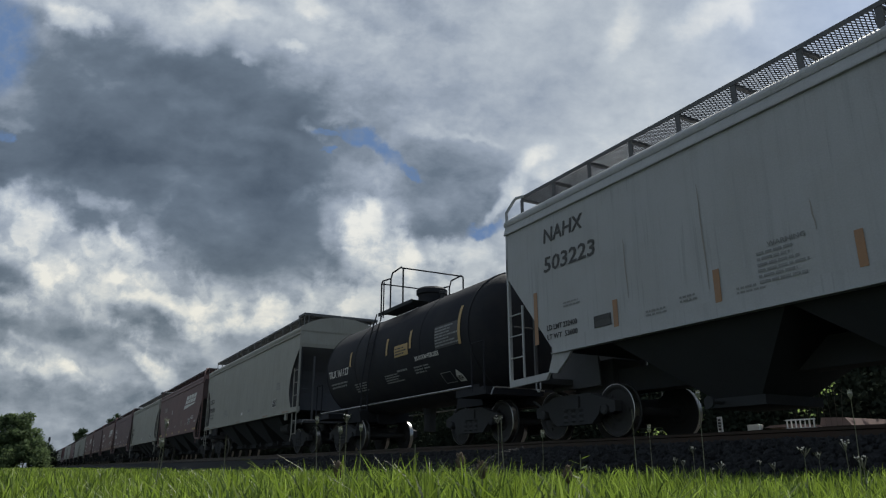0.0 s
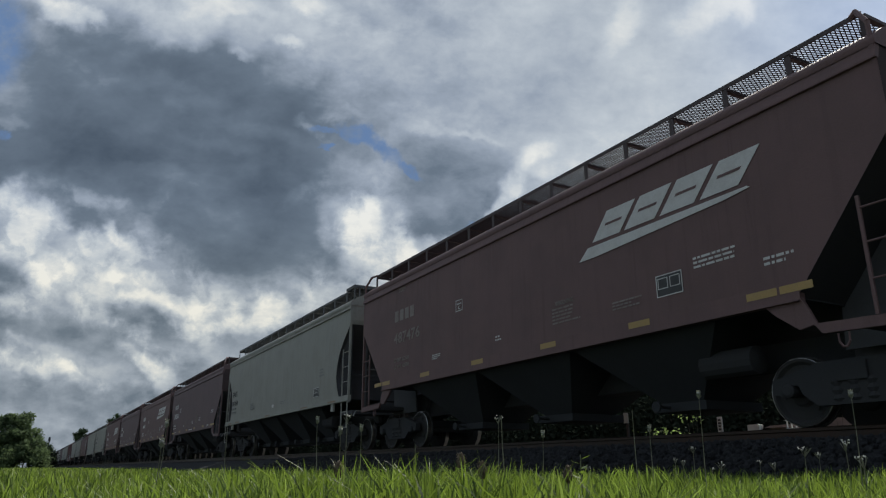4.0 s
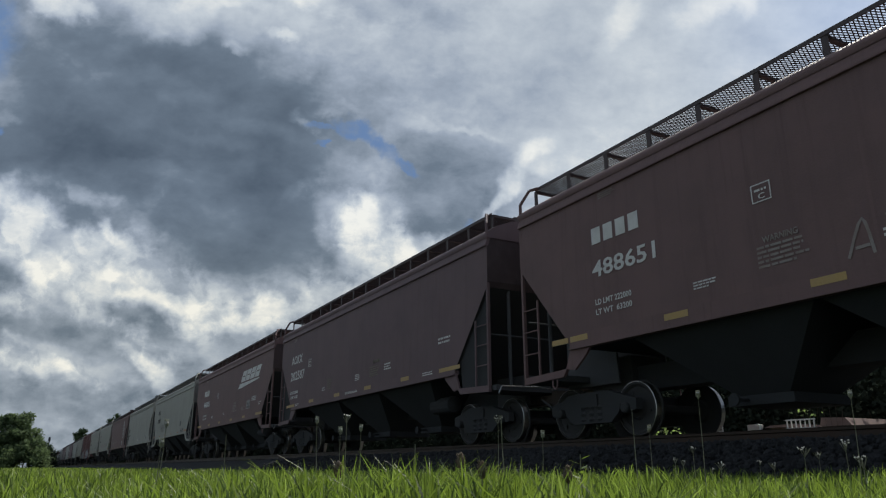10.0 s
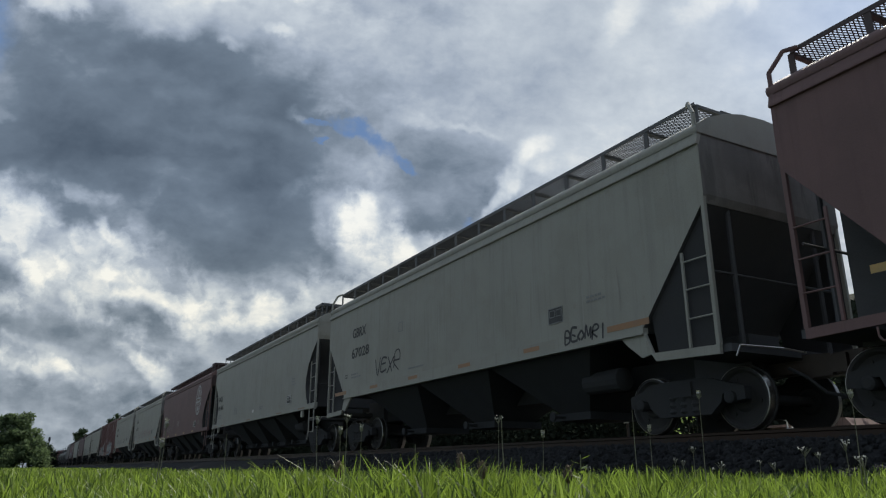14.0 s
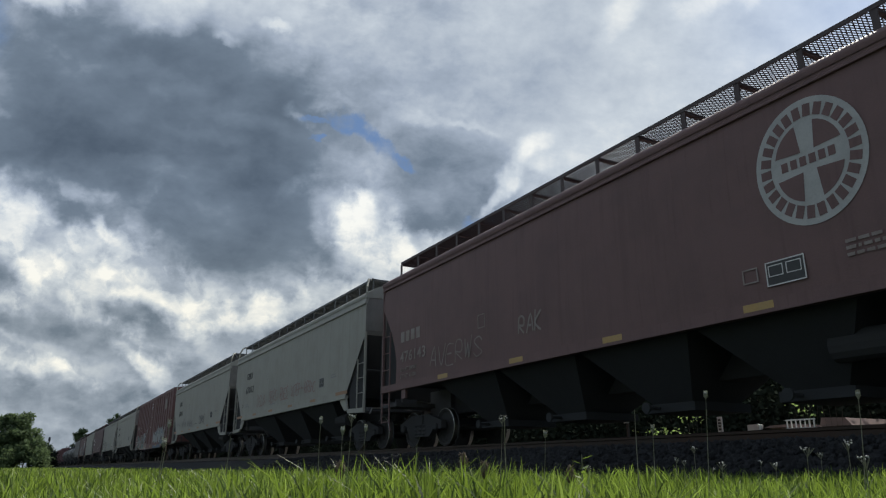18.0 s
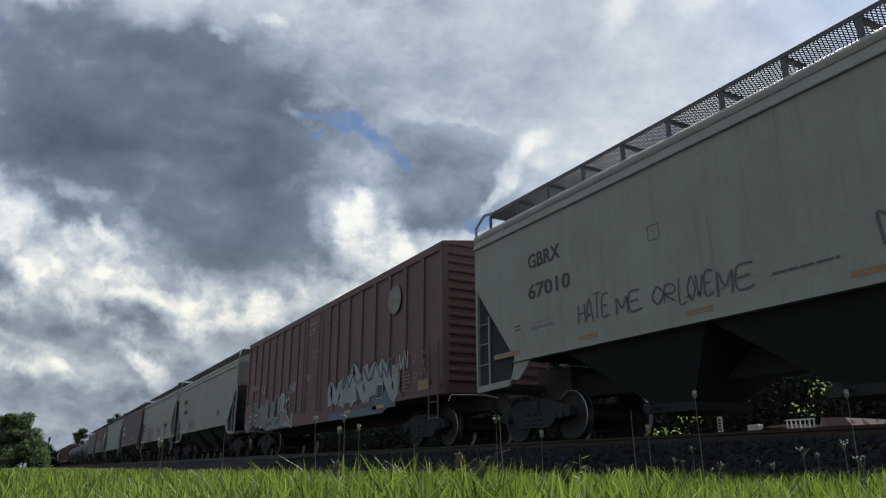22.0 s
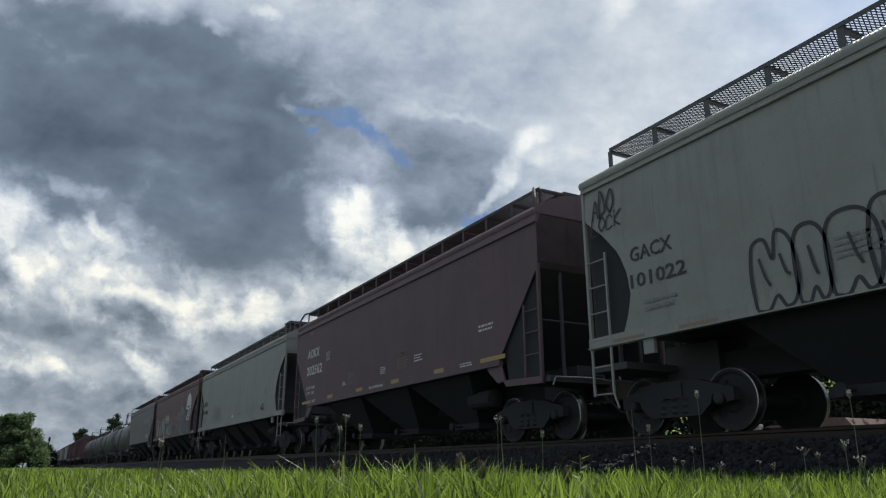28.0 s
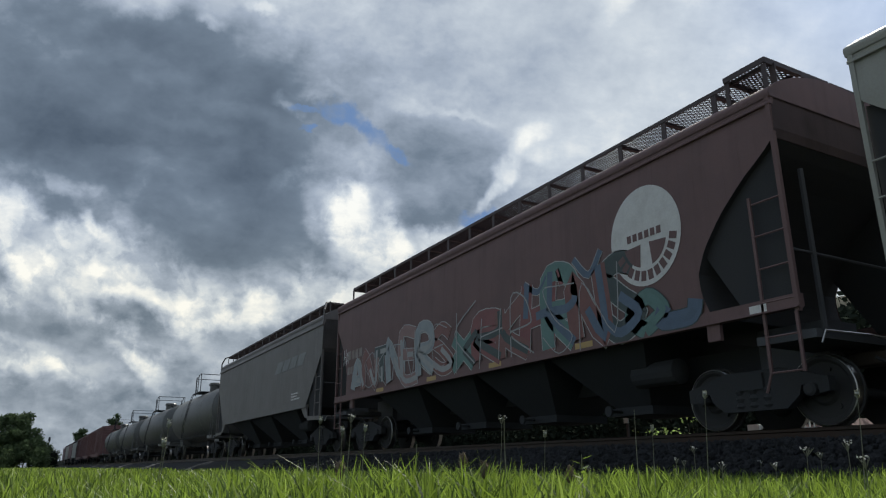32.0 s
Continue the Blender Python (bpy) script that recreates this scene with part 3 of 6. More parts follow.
def runs(car, spots, seed, mat, y=-HALF - 0.006):
    """Thin dark runs of rust down a painted side."""
    rnd = random.Random(seed)
    for x, top, low in spots:
        bm = bmesh.new()
        wide, n = rnd.uniform(0.014, 0.030), 9
        side = [(x + 0.005 * math.sin(k * 1.1 + seed) + 0.004 * k, top + (low - top) * k / n, wide * (0.3 + 0.7 * math.sin(math.pi * (k + 0.5) / (n + 1)))) for k in range(n + 1)]
        a = [bm.verts.new((px - w / 2, y, pz)) for px, pz, w in side]
        b = [bm.verts.new((px + w / 2, y, pz)) for px, pz, w in side]
        for k in range(n):
            bm.faces.new((a[k], b[k], b[k + 1], a[k + 1]))
        part("rust_run", bm, mat, car)


# ---- railway cars: x along the train, z from the top of the rails, the near side at minus y ----
def wheel_mesh():
    bm = bmesh.new()
    for s in (-1, 1):
        y = s * 0.75
        prof = [(0.070, 0.10), (0.070, 0.16), (0.030, 0.20), (0.020, 0.36), (0.066, 0.40), (0.066, 0.441), (0.060, 0.454), (-0.055, 0.457), (-0.06, 0.482), (-0.085, 0.482), (-0.085, 0.36), (-0.03, 0.20), (-0.07, 0.16), (-0.07, 0.10)]
        turned(bm, [(y + s * h, r) for h, r in prof], 40)
        for k in range(3):
            a = 2.094 * k
            rod(bm, (0.28 * math.cos(a), y + s * 0.03, 0.28 * math.sin(a)), (0.28 * math.cos(a), y + s * 0.05, 0.28 * math.sin(a)), 0.035, seg=6)
    rod(bm, (0, -1.05, 0), (0, 1.05, 0), 0.075, seg=12)
    me = bpy.data.meshes.new("wheelset")
    bmesh.ops.recalc_face_normals(bm, faces=bm.faces)
    bm.to_mesh(me), bm.free()
    me.polygons.foreach_set("use_smooth", [True] * len(me.polygons))
    me.set_sharp_from_angle(angle=radians(35))
    me.materials.append(WHEEL), me.materials.append(BRIGHT)
    for f in me.polygons:
        r = [math.hypot(me.vertices[v].co.x, me.vertices[v].co.z) for v in f.vertices]
        if min(r) > 0.439 and max(r) < 0.46:
            f.material_index = 1
    return me


def frame_mesh():
    """The cast side frames, springs and bolster of a truck, its centre at the origin on the rail."""
    bm = bmesh.new()
    for s in (-1, 1):
        y0, y1 = (s * 0.92, s * 1.06) if s > 0 else (s * 1.06, s * 0.92)
        top = [(-1.12, 0.42), (-1.12, 0.60), (-0.80, 0.68), (-0.45, 0.78), (0.45, 0.78), (0.80, 0.68), (1.12, 0.60), (1.12, 0.42), (0.98, 0.40), (0.96, 0.52), (0.74, 0.52), (0.70, 0.40),
               (0.50, 0.24), (-0.50, 0.24), (-0.70, 0.40), (-0.74, 0.52), (-0.96, 0.52), (-0.98, 0.40)]
        prism(bm, top, y0, y1)
        for x in (-0.22, 0.0, 0.22):
            turned(bm, [(0.28, 0.075), (0.31, 0.10), (0.36, 0.075), (0.41, 0.10), (0.46, 0.075), (0.51, 0.10), (0.55, 0.075)], 10, "Z", (x, s * 1.0, 0))
        for x in (-0.875, 0.875):
            turned(bm, [(s * 0.98, 0.09), (s * 1.10, 0.09), (s * 1.12, 0.06)], 12, "Y", (x, 0, 0.457))
    box(bm, -0.20, 0.20, -1.1, 1.1, 0.52, 0.74)
    me = bpy.data.meshes.new("truck")
    bmesh.ops.recalc_face_normals(bm, faces=bm.faces)
    bm.to_mesh(me), bm.free()
    me.materials.append(DARK)
    return me


WHEEL = surface("rolling_wheel_steel", (0.056, 0.057, 0.059), 0.85, 0.0, other=(0.064, 0.060, 0.055), amount=0.5, spec=0.15)
WHEELSET, TRUCK = wheel_mesh(), frame_mesh()
SHARED = {}


def shared(key, build):
    """One mesh for all pieces of a kind."""
    if key not in SHARED:
        bm = build(bmesh.new())
        bmesh.ops.recalc_face_normals(bm, faces=bm.faces)
        SHARED[key] = bpy.data.meshes.new(key[0])
        bm.to_mesh(SHARED[key]), bm.free()
    return SHARED[key]


def piece(name, key, build, mat, parent, at=(0, 0, 0), rz=0, label=""):
    ob = link(name, shared((name, key, mat.name), build), mat, parent, label)
    ob.matrix_basis = pose(*at, 0, 0, rz)
    return ob


def running_gear(car, half, inset=1.25, end=0.75):
    """Two trucks with wheelsets, couplers with their heads, uncoupling rods and air hoses."""
    for s in (-1, 1):
        truck = link("truck", TRUCK, None, car, "cast steel freight truck")
        truck.location = (s * (half - inset), 0, 0)
        for w in (-0.875, 0.875):
            o = link("wheelset", WHEELSET, None, truck)
            o.location = (w, 0, 0.457)

        def head(bm):
            box(bm, -0.9, 0.25, -0.10, 0.10, 0.78, 0.98, 0.02)
            prism(bm, [(0.2, 0.70), (0.62, 0.72), (0.66, 0.86), (0.62, 1.02), (0.2, 1.04)], -0.16, 0.10)
            prism(bm, [(0.40, 0.74), (0.72, 0.76), (0.72, 0.98), (0.40, 1.0)], 0.04, 0.17)
            return bm
        piece("coupler", end, head, COUPLER, car, (s * half, 0, 0), 0 if s > 0 else 180, "worn steel knuckle coupler")

        def hose(bm):
            bent(bm, [(0.1, -0.35, 0.85), (0.35, -0.32, 0.70), (0.55, -0.25, 0.48), (0.75, -0.15, 0.42)], 0.025)
            return bm
        piece("air_hose", end, hose, DARK, car, (s * half, 0, 0), 0 if s > 0 else 180)

        def lever(bm):
            return bent(bm, [(0.12, -1.45, 0.95), (0.16, -1.40, 1.10), (0.16, -0.5, 1.12), (0.3, -0.2, 1.06)], 0.015)
        piece("uncoupling_rod", end, lever, BRIGHT, car, (s * half, 0, 0), 0 if s > 0 else 180)


COUPLER = surface("worn_coupler_steel", (0.09, 0.075, 0.065), 0.5, 0.6, other=(0.06, 0.045, 0.036), amount=0.5)


def lattice(bm, x0, x1, y0, y1, z, pitch=0.056, bar=0.0085, slant=0.42):
    """Expanded metal: two sets of slanting bars that leave diamond holes."""
    wide = y1 - y0
    run = wide * slant
    n = int((x1 - x0 + run) / pitch)
    for s in (1, -1):
        zz = z + (0.002 if s > 0 else 0.0)
        for k in range(n + 1):
            a = (x0 - run + k * pitch) if s > 0 else (x1 + run - k * pitch)
            b = a + s * run
            ends = []
            for x, y in ((a, y0), (b, y1)):
                c = min(max(x, x0), x1)
                ends.append((c, y0 + (c - a) / (s * slant)))
            (xa, ya), (xb, yb) = ends
            if yb - ya > 0.01:
                bm.faces.new([bm.verts.new(v) for v in ((xa - bar, ya, zz), (xa + bar, ya, zz), (xb + bar, yb, zz), (xb - bar, yb, zz))])
                bm.faces.new([bm.verts.new(v) for v in ((xa, ya, zz - 0.009), (xa, ya, zz + 0.009), (xb, yb, zz + 0.009), (xb, yb, zz - 0.009))])
    return bm


# dark colour that stands in for the shade at the car ends
END_SHADE = surface("oily_soot", (0.058, 0.060, 0.064), 0.95, other=(0.066, 0.064, 0.063), amount=0.6, spec=0.1)
# bays and floor: the shade under the car is put into this colour, with grime
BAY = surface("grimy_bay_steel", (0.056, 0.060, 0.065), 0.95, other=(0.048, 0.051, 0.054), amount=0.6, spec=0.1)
# darker copies of the paints: shade between the cars plus mottled grime
SHADED_ENDS = {m.name: surface("sooty_end_" + m.name, c, 0.8, other=tuple(x * 0.55 for x in c), amount=0.9, scale=1.1, streak=0.5, drip=0.8, spec=0.2)
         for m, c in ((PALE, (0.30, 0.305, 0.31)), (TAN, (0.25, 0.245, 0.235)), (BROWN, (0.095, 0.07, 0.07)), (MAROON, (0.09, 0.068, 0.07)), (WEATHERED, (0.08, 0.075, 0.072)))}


def hopper_car(half, paint, style, label, walk_z=4.96, eave=4.37, sill=1.52, trim=None, beam=True, closed=False):
    """A covered hopper: curved or slanted side ends, roof, running boards of expanded metal, ladders, bays and running gear."""
    car = tagged(new("covered_hopper"), label, "railway car", "cars of the freight train")
    car.empty_display_size = 0.5
    trim = trim or paint
    steel = GRATE if paint not in (BROWN, MAROON, WEATHERED) else GRATE_BROWN
    if style == "round":
        arc = (1.36, 1.48, 1.50, 1.34, 1.02, 0.58, 0.22, 0.0) if paint is BROWN else (0.80, 0.97, 1.06, 1.02, 0.85, 0.50, 0.20, 0.0)
        cut = lambda z: float(np.interp(z, (sill, 1.85, 2.15, 2.5, 2.9, 3.3, 3.55, 3.75), arc))
        front_cut = lambda z: cut(z) * 0.62 if paint is BROWN else cut(z)
        bulge = lambda z: float(np.interp(z, (sill, 1.9, 2.4, 3.3, 3.9, 4.2, eave), (1.575, 1.592, 1.60, 1.60, 1.59, 1.565, 1.54)))
    else:
        cut = front_cut = lambda z: float(np.interp(z, (sill, 3.25), (1.46, 0.0)))
        bulge = lambda z: float(np.interp(z, (sill, 1.8, 2.6, 3.6, 4.1, eave), (1.597, 1.60, 1.60, 1.60, 1.592, 1.57)))
    # body: rows round the car at each height
    bm = bmesh.new()
    zs = [sill + (eave - sill) * i / 22 for i in range(23)]
    rows = []
    for z in zs:
        a, e, w = front_cut(z) - half, half - cut(z), bulge(z)
        row = [bm.verts.new((a + (e - a) * i / 12, -w, z)) for i in range(13)] + [bm.verts.new((e + (a - e) * i / 12, w, z)) for i in range(13)]
        rows.append(row)
    brow = 3.75 if style == "round" else 3.25
    for a, b in zip(rows, rows[1:]):
        for i in range(26):
            if i in (12, 25):
                continue
            bm.faces.new((a[i], a[(i + 1) % 26], b[(i + 1) % 26], b[i]))
    part("body", bm, paint, car, "", 30)
    e = half - cut(sill)
    # floor darker than the body paint, in place of shade
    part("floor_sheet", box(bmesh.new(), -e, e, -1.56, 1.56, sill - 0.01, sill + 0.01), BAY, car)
    for s in (-1, 1):
        bite = cut if s > 0 else front_cut
        # the sheet takes a darker colour than the body for its shade and grime
        def slope(b):
            line = [(half - bite(z), bulge(z), z) for z in zs if z < brow + 0.05]
            p = [[b.verts.new((x - 0.01, y * w, z)) for x, w, z in line] for y in (-0.995, 0.995)]
            for i in range(len(line) - 1):
                b.faces.new((p[0][i], p[1][i], p[1][i + 1], p[0][i + 1]))
            return b
        def top_end(b):
            line = [(half - bite(z), bulge(z), z) for z in zs if z > brow - 0.10]
            p = [[b.verts.new((x, y * w, z)) for x, w, z in line] for y in (-0.999, 0.999)]
            for i in range(len(line) - 1):
                b.faces.new((p[0][i], p[1][i], p[1][i + 1], p[0][i + 1]))
            return b
        piece("end_panel", (half, style, paint.name, s), top_end, paint if style == "round" and paint is not BROWN else SHADED_ENDS[paint.name], car, (0, 0, 0), 0 if s > 0 else 180, "upper end panel, on most cars darkened with shade and grime")
        piece("slope_sheet", (half, style, paint.name, s), slope, END_SHADE if paint in (BROWN, MAROON) else UNDER, car, (0, 0, 0), 0 if s > 0 else 180, "sloping end sheet, its shade and grime in the colour")
    # upright weld seams on the near and far side
    def seam(bm):
        for i in range(len(zs) - 1):
            a, b = zs[i], zs[i + 1]
            v = [bm.verts.new(p) for p in ((-0.02, -bulge(a) - 0.003, a), (0.02, -bulge(a) - 0.003, a), (0.02, -bulge(b) - 0.003, b), (-0.02, -bulge(b) - 0.003, b))]
            bm.faces.new(v)
        return bm
    count = 9 if style == "round" else 11
    for i in range(1, count):
        x = -half + 2 * half * i / count
        if abs(x) < half - 1.5:
            piece("weld_seam", (style, half), seam, paint, car, (x, 0, 0))
            piece("weld_seam", (style, half), seam, paint, car, (x, 0, 0), 180)
    # roof with its edge flange
    bm = bmesh.new()
    arch = [(-1.60, eave - 0.06), (-1.62, eave), (-1.60, eave + 0.06), (-1.36, eave + 0.23), (-0.95, eave + 0.40), (-0.5, eave + 0.50)]
    prof = arch + [(0, eave + 0.53)] + [(-y, z) for y, z in reversed(arch)]
    ends = []
    for x in (-half - 0.02, half + 0.02):
        ends.append([bm.verts.new((x, y, z)) for y, z in prof])
    for i in range(len(prof) - 1):
        bm.faces.new((ends[0][i], ends[1][i], ends[1][i + 1], ends[0][i + 1]))
    bm.faces.new(ends[0][::-1]), bm.faces.new(ends[1])
    part("roof", bm, trim, car, "", 40)
    for i in range(4):
        x = -half + 1.2 + (2 * half - 2.4) * (i + 0.5) / 4
        piece("hatch_cover", half, lambda b: box(b, -1.55, 1.55, -0.32, 0.32, eave + 0.46, eave + 0.62, 0.04), trim, car, (x, 0, 0))
    # the top chord: a smooth band under the eave with a lip at its foot
    for s in (-1, 1):
        def chord(b):
            z0 = 4.20 if style == "round" else 4.12
            mid = (z0 + eave - 0.05) / 2
            prof = [(-bulge(z0) + 0.02, z0), (-bulge(z0) - 0.045, z0 + 0.005), (-bulge(z0) - 0.045, z0 + 0.03), (-bulge(mid) - 0.03, mid), (-1.585, eave - 0.05), (-1.5, eave - 0.05)]
            e = [[b.verts.new((x, y, z)) for y, z in prof] for x in (-half - 0.005, half + 0.005)]
            for i in range(len(prof)):
                k = (i + 1) % len(prof)
                b.faces.new((e[0][i], e[1][i], e[1][k], e[0][k]))
            b.faces.new(e[0][::-1]), b.faces.new(e[1])
            return b
        piece("top_chord", (half, style), chord, trim, car, (0, 0, 0), 0 if s < 0 else 180)
    # running boards, their edge bars and brackets
    bl = half - (0.30 if style == "round" else 0.22)
    n = round(2 * bl / 1.06)
    back = 0.22 if style == "round" else 0.0
    for s in (-1, 1):
        board = piece("running_board", (bl, walk_z), lambda b: lattice(b, -bl, bl, -1.30, -0.72, walk_z), steel, car, (back, 0, 0), 0 if s < 0 else 180, "expanded metal roof walkway")
        piece("edge_bar", (bl, walk_z), lambda b: box(b, -bl, bl, -1.315, -1.295, walk_z - 0.035, walk_z + 0.03), steel, board, (0, 0, 0))
        piece("edge_bar", (bl, walk_z, "in"), lambda b: box(b, -bl, bl, -0.72, -0.70, walk_z - 0.02, walk_z + 0.02), steel, board, (0, 0, 0))
        for i in range(n + 1):
            def bracket(b):
                box(b, -0.045, 0.045, -1.305, -1.285, eave + 0.08, walk_z - 0.03), box(b, -0.035, 0.035, -1.285, -0.70, walk_z - 0.06, walk_z - 0.012)
                return b
            piece("bracket", walk_z, bracket, steel, board, (-bl + 2 * bl * i / n, 0, 0))
        for k in (-1, 1):
            # a panel crosses the roof end; at the rear of the curved cars it also reaches past the board
            wide_end = style == "round" and k > 0
            out = 1.46 if wide_end else 0.70
            def mesh_panel(b):
                return lattice(b, -0.33, 0.33, -out, -0.02, walk_z + 0.012)
            def cross_bar(b):
                return box(b, 0, 0.022, -out, -0.02, walk_z - 0.055, walk_z + 0.04)
            panel = piece("end_walkway", (walk_z, wide_end), mesh_panel, steel, car, (back + k * (bl - 0.34), 0, 0), 0 if s < 0 else 180, "expanded metal panel across the roof end")
            for x in (-0.35, 0.33):
                piece("edge_bar", ("x", walk_z, wide_end), cross_bar, steel, panel, (x, 0, 0))
            piece("bracket", ("x", walk_z, style), lambda b: box(b, -0.05, 0.05, -0.34, -0.31, eave + 0.4, walk_z - 0.01), steel, panel)
            if wide_end:
                piece("edge_bar", ("y", walk_z), lambda b: box(b, -0.35, 0.35, -out - 0.02, -out, walk_z - 0.05, walk_z + 0.035), steel, panel)
                for x in (-0.31, 0.31):
                    piece("bracket", ("y", walk_z), lambda b: box(b, -0.035, 0.035, -out + 0.001, -out + 0.02, eave + 0.04, walk_z - 0.05), steel, panel, (x, 0, 0))
    # corner posts, hoops and ladders at the four corners
    for s in (-1, 1):
        for k in (-1, 1):
            turn = 0 if k < 0 else 180
            side = s if k < 0 else -s
            def post(b):
                x = side * (half - 0.04)
                box(b, x - 0.03, x + 0.03, -1.60, -1.54, 1.36 if style == "round" else 1.12, eave + 0.02)
                if style == "slant":
                    bent(b, [(x, -1.575, eave), (x, -1.575, eave + 0.27), (x - side * 0.17, -1.46, walk_z - 0.04), (x - side * 0.30, -1.33, walk_z)], 0.032, 8)
                return b
            piece("corner_post", (side, half, walk_z, style), post, trim, car, (0, 0, 0), turn)
            def ladder(b):
                x, u = side * (half - 0.06), side * (half - 0.52)
                if style == "round":
                    box(b, u - 0.02, u + 0.02, -1.61, -1.58, 0.62, 3.0), box(b, x - 0.02, x + 0.02, -1.61, -1.58, 0.62, 1.36)
                    steps = [0.64 + 0.45 * i for i in range(6)]
                else:
                    box(b, u - 0.02, u + 0.02, -1.61, -1.58, 1.14, 2.55)
                    steps = [1.55, 1.98, 2.40]
                for z in steps:
                    rod(b, (u, -1.60, z), (x, -1.60, z), 0.013, seg=6)
                if style == "round":
                    rod(b, (u, -1.60, 0.64), (u - side * 0.10, -1.60, 0.40), 0.018, seg=6)
                return b
            piece("ladder", (side, half, style), ladder, trim, car, (0, 0, 0), turn)
    # side sills with a foot flange, end platforms, webs and gussets
    reach = half if style == "round" else half - 1.42
    foot, rim = (sill - 0.10, sill + 0.06) if style == "round" else (sill - 0.03, sill + 0.21)
    for s in (-1, 1):
        ss = piece("side_sill", (reach, style), lambda b: box(b, -reach, reach, -1.606, -1.50, foot, rim), trim, car, (0, 0, 0), 0 if s < 0 else 180)
        piece("foot_flange", (reach, style), lambda b: box(b, -reach, reach, -1.64, -1.52, foot - 0.02, foot), trim, ss)
        def platform(b):
            box(b, half - 0.75, half + 0.10, -1.50, 1.50, 1.02, 1.13)
            box(b, half - 1.6, half - 0.5, -0.35, 0.35, 0.80, 1.45)
            return b
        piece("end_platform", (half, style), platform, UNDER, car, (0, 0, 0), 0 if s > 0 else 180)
        def beam_mesh(b):
            prism(b, [(half - 1.30, 1.16), (half - 0.02, 1.12), (half - 0.02, 0.99), (half - 1.20, 1.03)], -1.60, -1.54)
            return b
        for k in (-1, 1):
            if style == "slant":
                o = piece("step_beam", (half, style), beam_mesh, trim, car, (0, 0, 0), 0 if s > 0 else 180)
                o.location.y = 0 if k < 0 else s * 3.14
                o = piece("gusset", (half, style), lambda b: prism(b, [(half - 1.98, sill), (half - 1.42, sill), (half - 1.26, 1.16), (half - 1.50, 1.12), (half - 1.80, 1.34)], -1.585, -1.54), trim, car, (0, 0, 0), 0 if s > 0 else 180)
                o.location.y = 0 if k < 0 else s * 3.125
        # upright webs under the sloping sheets, the recess's shade put into their colour
        bite = cut if s > 0 else front_cut
        def web(b):
            line = [(half - bite(z) - 0.05, z) for z in zs if z < brow]
            # closed: an added dark sheet fills the shaded opening behind the ladder
            if closed:
                if style == "round":
                    return prism(b, [(half - 0.84, 1.45), (half - 0.06, 1.40), (half - 0.06, brow - 0.12)] + [p for p in reversed(line) if p[0] < half - 0.10 and p[1] > 2.3], -1.50, -1.47)
                return prism(b, [(half - 1.20, 1.16), (half - 0.06, 1.10), (half - 0.06, brow - 0.12)] + [p for p in reversed(line) if p[0] < half - 0.10 and p[1] > 1.75], -1.53, -1.50)
            return prism(b, [(half - 1.55, 0.95), (half - 0.12, 0.95), (half - 0.12, brow - 0.15)] + [p for p in reversed(line) if p[0] < half - 0.16], -0.62, -0.58)
        for k in (-1, 1):
            o = piece("end_web", (half, style, closed, paint.name, s), web, END_SHADE if closed else UNDER, car, (0, 0, 0), 0 if s > 0 else 180, "upright web under the sloping end, shade in its dark colour")
            o.location.y = 0 if k < 0 else s * ((3.03 if style == "slant" else 2.97) if closed else 1.2)
        piece("end_strut", half, lambda b: rod(b, (half - 0.1, -1.5, 2.2), (half - 0.1, 1.5, 2.2), 0.02, seg=6), UNDER, car, (0, 0, 0), 0 if s > 0 else 180)
        for y in (-1.0, 1.0):
            piece("end_strut", (half, y), lambda b: rod(b, (half - 0.1, y, 1.1), (half - 0.1, y, 3.4), 0.04, seg=6), UNDER, car, (0, 0, 0), 0 if s > 0 else 180)
        # a towing eye below each end of the sill
        for k in (-1, 1):
            if style == "round":
                piece("jacking_pad", style, lambda b: box(b, -0.11, 0.11, -1.59, -1.53, 1.17, 1.43), trim, car, (s * (half - 1.35), 0, 0), 0 if k < 0 else 180)
            elif not closed:
                piece("towing_eye", style, lambda b: bent(b, [(-0.06, -1.60, 1.0), (-0.06, -1.60, 0.90), (-0.02, -1.60, 0.84), (0.03, -1.60, 0.84), (0.07, -1.60, 0.90), (0.07, -1.60, 1.0)], 0.014), trim, car, (s * (half - 0.95), 0, 0), 0 if k < 0 else 180)
    # centre sill and the discharge bays
    part("centre_sill", box(bmesh.new(), -half + 0.4, half - 0.4, -0.22, 0.22, 0.82, 1.25), DARK, car)
    bays = 3 if style == "slant" else 4
    span = (2 * half - 5.6) / bays
    for i in range(bays):
        def bay(b):
            w = span / 2
            top = [b.verts.new((x * w, y * 1.5, sill)) for x, y in ((-1, -1), (1, -1), (1, 1), (-1, 1))]
            low = [b.verts.new((x * 0.42, y * 0.55, 0.50)) for x, y in ((-1, -1), (1, -1), (1, 1), (-1, 1))]
            for k in range(4):
                b.faces.new((top[k], top[(k + 1) % 4], low[(k + 1) % 4], low[k]))
            b.faces.new(low)
            box(b, -0.55, 0.55, -0.65, 0.65, 0.36, 0.50)
            rod(b, (-0.2, -0.95, 0.43), (-0.2, 0.95, 0.43), 0.03, seg=6)
            turned(b, [(-0.96, 0.02), (-0.96, 0.09), (-0.92, 0.09), (-0.92, 0.02)], 10, "Y", (-0.2, 0, 0.43))
            return b
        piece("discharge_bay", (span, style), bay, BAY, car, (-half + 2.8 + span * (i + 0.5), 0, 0))
